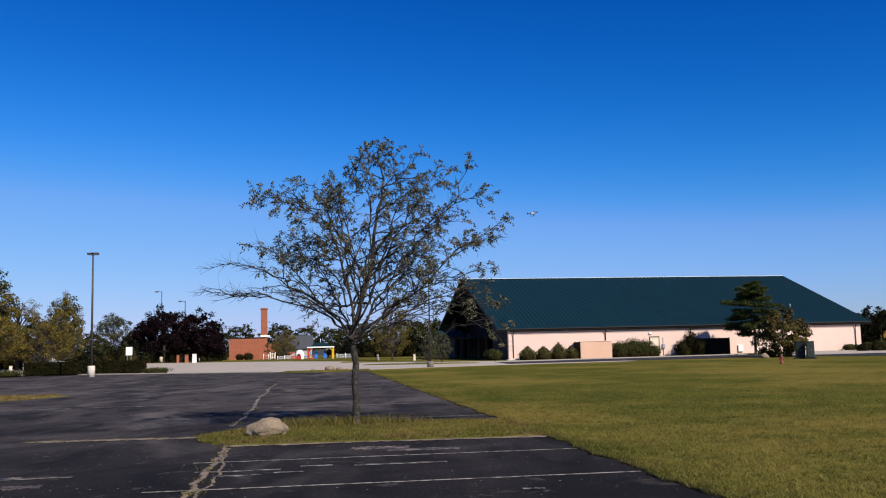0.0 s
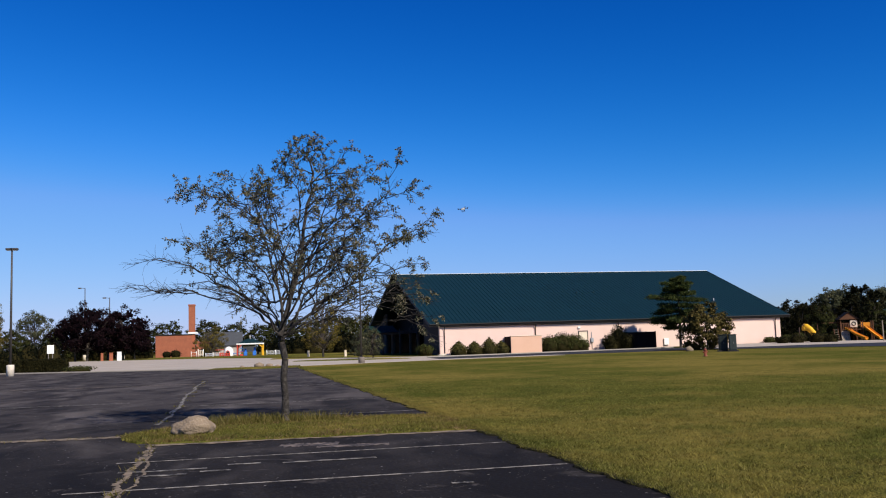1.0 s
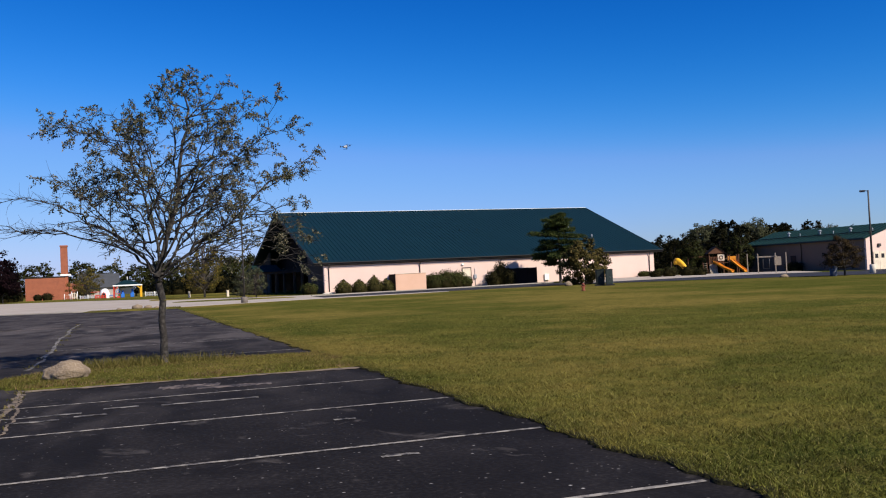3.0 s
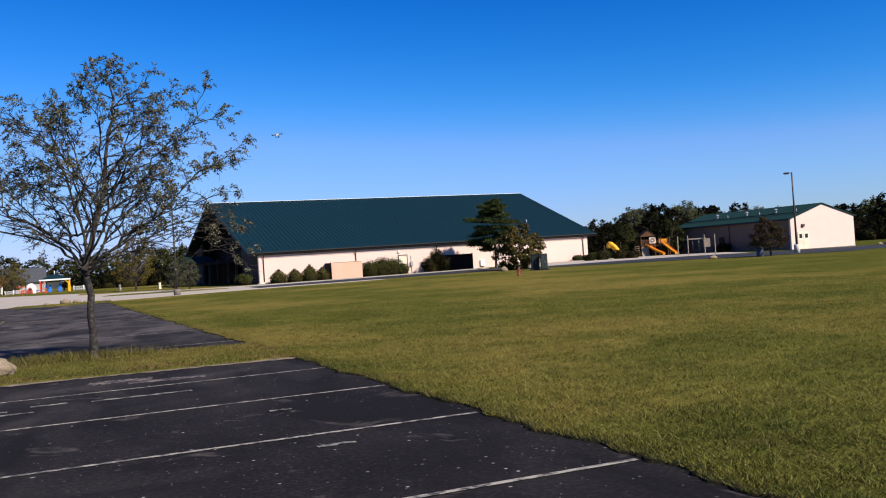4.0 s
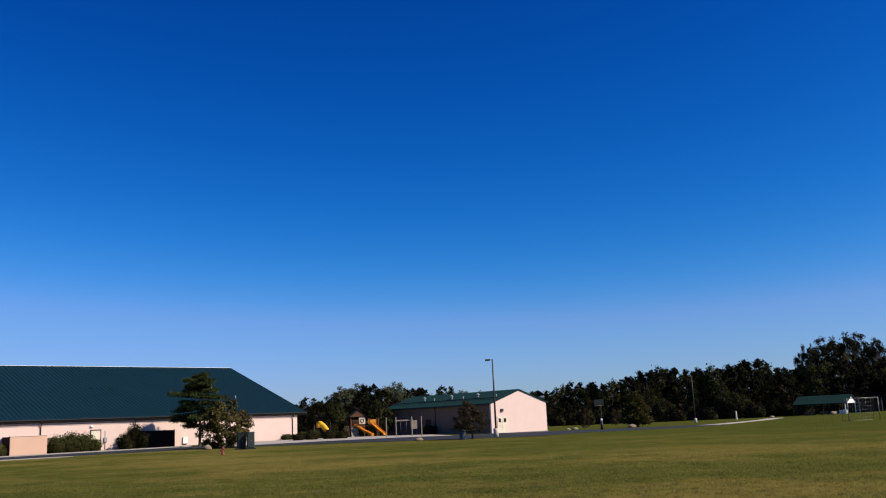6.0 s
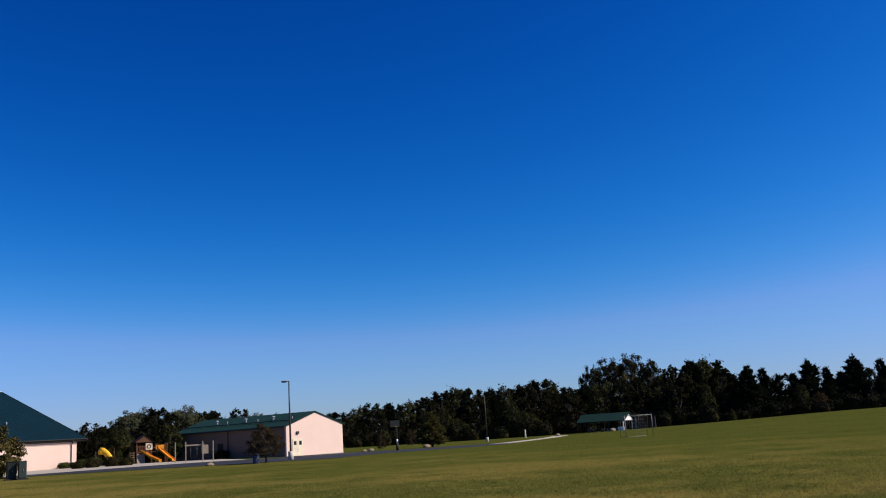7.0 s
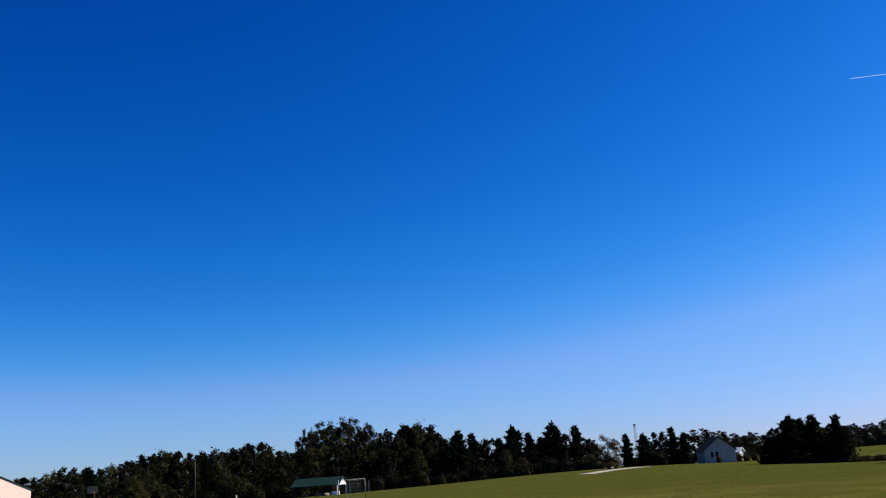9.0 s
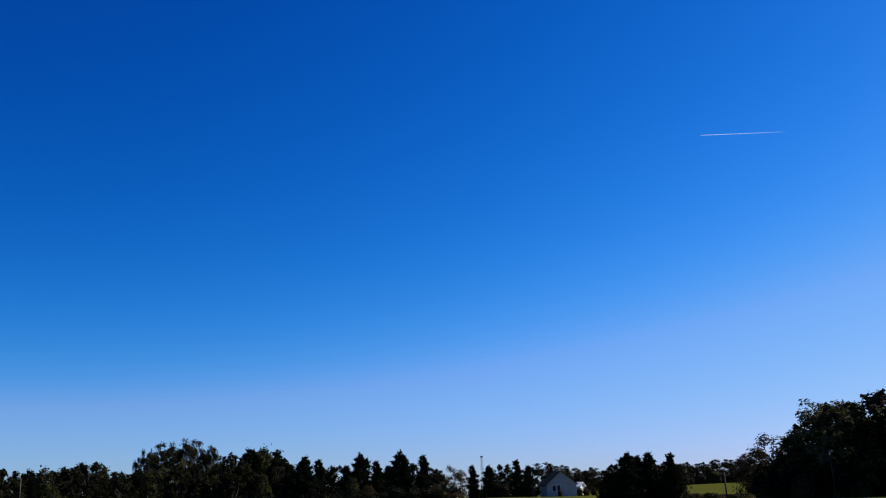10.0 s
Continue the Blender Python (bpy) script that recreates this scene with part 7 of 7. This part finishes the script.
def hoop():
    x, y, z = on_ground(45.9, 122)
    t = thing("basketball_hoop", (x, y, z), -30, "dark basketball post with a grey backboard", "basketball hoop")
    part("post", tube([(0, 0, -0.1), (0, 0, 3.3), (-0.35, -0.5, 3.75)], 0.085, 10), "bronze", t)
    part("pad", tube([(0, 0, 0.0), (0, 0, 1.1)], 0.16, 12), "trim_dark", t, "dark padded sleeve")
    part("pad_band", tube([(0, 0, 1.1), (0, 0, 1.45)], 0.13, 12), "white", t, "pale band")
    part("backboard", box((1.25, 0.05, 0.85), (-0.4, -0.75, 3.0), 0.01), "steel_green", t)
    part("rim", tube([(-0.4 + 0.23 * math.cos(a), -1.05 + 0.23 * math.sin(a), 3.1) for a in np.linspace(0, 6.28, 15)], 0.015, 6), "orange", t)


hoop()
for az, d, s, sd in ((47.68, 146, 0.9, 1), (44.3, 140, 0.7, 2), (43.9, 138, 0.5, 3), (59.0, 196, 1.1, 4), (55.7, 195, 0.8, 5), (76.2, 180, 0.7, 6), (75.8, 178, 0.5, 7)):
    x, y, z = on_ground(az, d)
    tagged(part("boulder", lump((s * 1.5, s, s * 0.6), (x, y, z), 0.2, sd + 40, 2), "rock"), "pale landscaping boulder on the lawn", "boulder", "boulders")
shrub("shrub", 131, (5, 3, 1.3), "leaf_rust", "low brown scrub on the grassy rise", on_ground(76.2, 184), 1200, 0.25)

gabled("house", on_ground(81.62, 232), -72, (7.3, 11), 3.0, 6.0, "grey_wall", "dark_roof", "pale grey gabled house in shade on the rise", ((1.8, 1.2, 0.8, 1.4), (2.95, 1.2, 0.8, 1.4)))
gabled("house", on_ground(79.2, 262), -20, (12, 7), 2.9, 4.8, "grey_wall", "dark_roof", "low grey house half hidden by pines", ((3, 0.8, 1.0, 1.2), (8, 0.8, 1.0, 1.2)))
for k, az in enumerate((83.55, 83.95, 84.4, 84.85)):
    shrub("shrub", 134 + k, (2.4, 1.8, 1.9 - 0.15 * (k % 2)), "leaf_rust" if k == 1 else "leaf_dark", "low dark bush beside the grey house", on_ground(az, 238 + 2 * k), 500, 0.3, group="bushes beside the house")
shrub("shrub", 133, (1.3, 1.2, 1.7), "leaf_rust", "small bare brown shrub before the grey house", on_ground(82.4, 228), 500, 0.16)
gabled("shed", on_ground(83.6, 262), -20, (2.6, 3), 2.4, 3.3, "white", "white", "small distant white shed", ((2.2, 0.8, 0.8, 1.0),))


def mast(az, d, h):
    x, y, z = on_ground(az, d)
    t = thing("lattice_mast", (x, y, z), 15, "thin grey lattice mast rising above the pines", "mast")
    for a in (0, 2.094, 4.189):
        part("leg", tube([(0.7 * math.cos(a), 0.7 * math.sin(a), -0.2), (0.25 * math.cos(a), 0.25 * math.sin(a), h)], 0.035, 6), "bronze", t)
    bm = bmesh.new()
    n = 12
    for k in range(n):
        for a, b in ((0, 2.094), (2.094, 4.189), (4.189, 0)):
            r0, r1 = 0.7 - 0.4 * k / n, 0.7 - 0.4 * (k + 1) / n
            tube([(r0 * math.cos(a), r0 * math.sin(a), h * k / n), (r1 * math.cos(b), r1 * math.sin(b), h * (k + 1) / n)], 0.025, 4, bm)
    part("bracing", bm, "bronze", t)
    part("platform", box((0.7, 0.7, 0.35), (0, 0, h - 0.1), 0.05), "bronze", t)


mast(77.8, 262, top_h(77.8, 262, 2.3))


def utility_pole(az, d, h, label):
    x, y, z = on_ground(az, d)
    t = thing("utility_pole", (x, y, z), 20, label, "utility pole", "utility poles")
    part("pole", tube([(0, 0, -0.2), (0, 0, h)], [0.15, 0.1], 8), "bark", t)
    part("cross_arm", box((1.2, 0.1, 0.1), (0, -0.1, h - 0.5), 0.01), "bark", t)


utility_pole(91.95, 150, 4.0, "weathered wooden pole at the field's edge")
lamp_post(on_ground(97.75, 99), 0, 4.4, "thin dark metal post before the dark trees", 1, False, "bronze", 0.03, 0.1)

# field edge scrub beyond the lawn
for k in range(9):
    az = 89.8 + 0.42 * k
    shrub("shrub", 140 + k, (4 + (k % 3), 2.5, 0.5 + 0.35 * (k % 2)), "leaf_rust" if k % 3 else "leaf_dark", "low brown scrub along the field's edge", on_ground(az, 148 + 4 * (k % 3)), 700, 0.3, group="field edge scrub")


# ---- in the sky ----
def drone():
    d = 30
    x, y = P(8.85, d)
    t = thing("drone", (x, y, 1.6 + d * math.tan(radians(8.12))), 25, "small white and dark four-rotor drone hovering in the sky", "drone")
    t.matrix_basis = t.matrix_basis @ pose(0, 0, 0, 12, -14, 0) @ Matrix.Scale(0.78, 4)
    part("body", lump((0.2, 0.12, 0.09), (0, 0, -0.03), 0.04, 1, 3), "grey_plastic", t)
    part("camera_pod", lump((0.05, 0.05, 0.05), (0.07, 0, -0.08), 0.02, 2, 2), "trim_dark", t)
    for k, a in enumerate((0.7, 2.45, 3.85, 5.6)):
        e = (0.22 * math.cos(a), 0.16 * math.sin(a), 0.02)
        arm = part("arm", tube([(0, 0, 0.01), e], 0.012, 8), "trim_dark" if k % 2 else "white", t)
        part("motor", tube([(e[0], e[1], 0.0), (e[0], e[1], 0.05)], 0.02, 10), "trim_dark", arm)
        part("propeller", box((0.2, 0.016, 0.004), (e[0], e[1], 0.055), 0.001, (0, 0, 40 * k + 15)), "trim_dark", arm)
    for sg in (-1, 1):
        part("skid", tube([(-0.08, 0.05 * sg, -0.1), (0.08, 0.05 * sg, -0.1)], 0.006, 6), "trim_dark", t)


drone()


def contrail():
    """A vapour trail very high and far off, thinning towards its tail."""
    m = bpy.data.materials.new("vapour")
    m.use_nodes = True
    n, l = m.node_tree.nodes, m.node_tree.links
    tr = n.new("ShaderNodeBsdfTransparent")
    df = n.new("ShaderNodeBsdfTranslucent")
    df.inputs[0].default_value = (0.95, 0.95, 0.95, 1)
    mx = n.new("ShaderNodeMixShader")
    co = n.new("ShaderNodeTexCoord")
    sep = n.new("ShaderNodeSeparateXYZ")
    mr = n.new("ShaderNodeMapRange")
    mr.inputs[1].default_value, mr.inputs[2].default_value, mr.inputs[3].default_value, mr.inputs[4].default_value = 0, 235, 0.34, 0.0
    l.new(co.outputs["Object"], sep.inputs[0]), l.new(sep.outputs["X"], mr.inputs[0]), l.new(mr.outputs[0], mx.inputs[0])
    l.new(tr.outputs[0], mx.inputs[1]), l.new(df.outputs[0], mx.inputs[2]), l.new(mx.outputs[0], n["Material Output"].inputs["Surface"])
    M["vapour"] = m
    d = 2600
    p = [Vector((*P(az, d), d * math.tan(radians(el)))) for az, el in ((93.04, 20.7), (98.44, 20.05))]
    xa = (p[1] - p[0]).normalized()
    za = xa.cross(Vector((0, 0, 1)).cross(xa)).normalized()
    ya = za.cross(xa)
    t = new("vapour_trail", as_mesh("vapour_trail", [], [], "vapour"))
    bm = tube([(0, 0, 0), (20, 0, 0), (120, 0, 0), ((p[1] - p[0]).length, 0, 0)], [0.4, 0.6, 0.8, 1.6], 10)
    bm.to_mesh(t.data)
    bm.free()
    t.matrix_basis = Matrix.Translation(p[0]) @ Matrix((xa, ya, za)).transposed().to_4x4()
    tagged(t, "thin white vapour trail fading across the blue sky", "vapour trail", "", "stuff")


contrail()


# ---- grass ----
def inside(q, poly):
    poly = np.array(poly)
    x, y = q[:, 0], q[:, 1]
    r = np.zeros(len(q), bool)
    for (x0, y0), (x1, y1) in zip(poly, np.roll(poly, -1, 0)):
        c = (y0 > y) != (y1 > y)
        r ^= c & (x < (x1 - x0) * (y - y0) / (y1 - y0 + 1e-12) + x0)
    return r


def blades(name, q, height, width, mat, seed, label, lean=0.5, base=0.0, tall=1.0):
    rng = np.random.default_rng(abs(int(seed)))
    n = len(q)
    h = height * rng.uniform(0.5, 1.4, (n, 1)) * tall
    a = rng.uniform(0, 2 * np.pi, n)
    s = np.stack([np.cos(a), np.sin(a), 0 * a], 1) * width * rng.uniform(0.6, 1.4, (n, 1)) / 2
    d = np.concatenate([rng.normal(0, lean, (n, 2)), np.ones((n, 1))], 1) * h
    p = np.concatenate([q, (ground_z(q[:, 0], q[:, 1]) + base)[:, None]], 1)
    m = p + d * 0.55
    quads = np.stack([p - s, p + s, m + s * 0.8 + d * 0.1, p + d], 1)
    tagged(new(name, quads_mesh(name, quads, mat)), label, "grass", "", "stuff")


GR = np.random.default_rng(21)


def clumpy(q, size, seed):
    """A smooth uneven field over the plan, about -1 to 1, with bumps of that size."""
    rng = np.random.default_rng(seed)
    f = np.zeros(len(q))
    for k in range(9):
        a, ln = rng.uniform(0, 6.28), size * rng.uniform(0.6, 1.7)
        f += np.sin((q[:, 0] * math.cos(a) + q[:, 1] * math.sin(a)) * 6.283 / ln + rng.uniform(0, 6.28))
    return f / 3.2


# lawn: denser where it lies nearest
rr = 4.5 + 40 * GR.uniform(0, 1, 560000) ** 1.6
aa = np.radians(GR.uniform(-2, 78, 560000))
q = np.stack([rr * np.sin(aa), rr * np.cos(aa)], 1)
q = q[(q[:, 0] > turf_x(q[:, 1]) + 0.25) & (GR.uniform(0, 1, len(q)) < np.clip((44 - rr) / 18, 0, 1))]
q = q[~inside(q, ISLE)]
lumpy = clumpy(q, 0.26, 5) + 0.6 * clumpy(q, 1.3, 6)
stays = lumpy > GR.uniform(-1.9, -0.1, len(q))
q, lumpy = q[stays], lumpy[stays]
blades("lawn_grass", q, 0.029, 0.0085, "blade", 1, "short mown grass with dry blades", 1.1, tall=np.clip(1.05 + 0.6 * lumpy, 0.4, 2.1)[:, None])
# coarser tufts scattered through the near lawn
rr = 5 + 19 * GR.uniform(0, 1, 1500) ** 0.9
aa = np.radians(GR.uniform(0, 75, 1500))
tufts = np.stack([rr * np.sin(aa), rr * np.cos(aa)], 1)
tufts = tufts[(tufts[:, 0] > turf_x(tufts[:, 1]) + 0.2) & ~inside(tufts, ISLE)]
q = np.repeat(tufts, 22, 0)
q = q + GR.normal(0, 0.055, q.shape) * np.repeat(GR.uniform(0.5, 1.6, (len(tufts), 1)), 22, 0)
blades("grass_tufts", q, 0.038, 0.0095, "blade", 40, "coarse green tufts standing out of the mown lawn", 0.5)
# ragged tufts along the lawn's edge
y = np.where(GR.uniform(0, 1, 60000) < 0.12, GR.uniform(-8, 3, 60000), 3 + 67 * GR.uniform(0, 1, 60000) ** 1.7)
q = np.stack([turf_x(y) + 0.0 + 0.36 * GR.uniform(0, 1, 60000), y], 1)
blades("edge_grass", q, 0.038, 0.009, "blade", 2, "ragged grass spilling over the asphalt's edge", 0.8, 0.02)
# island weeds
q = np.stack([GR.uniform(-3.9, 2.8, 52000), GR.uniform(16.6, 21.2, 52000)], 1)
q = q[inside(q, ISLE)]
keep = GR.uniform(0, 1, len(q)) < 0.4 + 0.5 * np.sin(q[:, 0] * 2.3 + 1) * np.sin(q[:, 1] * 1.9) ** 2 + 0.2 * (q[:, 1] > 18.5) + 0.2 * (q[:, 1] < 17.6)
blades("island_grass", q[~keep & (q[:, 1] > 16.98 + 0.12 * np.sin(q[:, 0] * 3.1))], 0.045, 0.011, "blade", 30, "short green grass on the planted island", 0.8, 0.035)
brown = keep & (clumpy(q, 0.8, 12) + 0.5 * clumpy(q, 2.4, 13) > 0.1)
blades("dry_island_weeds", q[brown][::2], 0.06, 0.011, "dry_weed", 31, "dead orange-brown weeds on the planted island", 0.8, 0.03)
keep &= ~brown
blades("island_weeds", q[keep][::2], 0.065, 0.011, "weed", 3, "dry yellow-green weeds on the planted island", 0.7, 0.03)
# a taller fringe of weeds round the stem and behind the boulder
q = np.stack([GR.normal(-1.4, 0.9, 5000), GR.normal(20.5, 0.28, 5000)], 1)
blades("tall_weeds", q[inside(q, ISLE)][::2], 0.17, 0.012, "weed", 4, "taller green weeds round the tree's foot", 0.45, 0.03)
for (cx, cy, rx, ry, n, sd) in ((-20, 38.2, 6, 2.2, 9000, 5), (-5, 71, 3.2, 1.8, 3500, 6)):
    q = np.stack([GR.uniform(cx - rx, cx + rx, n), GR.uniform(cy - ry, cy + ry, n)], 1)
    blades("island_weeds", q, 0.06, 0.03, "dry_weed" if sd == 5 else "weed", sd, "weeds on an overgrown car park island", 0.5, 0.05)
# grass in the cracks
f = GR.uniform(0, 1, 2600)
q = np.stack([-2.2 - 0.7 * f, 10 + 6.7 * f], 1) + GR.normal(0, 0.07, (2600, 2))
k = np.sin(f * 40) + GR.normal(0, 0.7, 2600) > 1.2
blades("crack_grass", q[k][::2], 0.05, 0.012, "weed", 7, "straggling grass growing from the asphalt joint", 0.8, 0.015)
f = GR.uniform(0, 1, 3000)
q = np.stack([-7.2 + 3.5 * f, 18.6 - 0.05 * f], 1) + GR.normal(0, 0.09, (3000, 2))
blades("crack_grass", q[::26], 0.04, 0.014, "weed", 8, "straggling grass growing from a crack", 0.7, 0.015)
f = GR.uniform(0, 1, 3000)
q = np.stack([-3.55 - 2.35 * f, 21.2 + 26.8 * f], 1) + GR.normal(0, 0.1, (3000, 2))
blades("crack_grass", q[np.sin(f * 60) > 0.985], 0.05, 0.02, "weed", 9, "straggling grass growing from the asphalt joint", 0.7, 0.015)
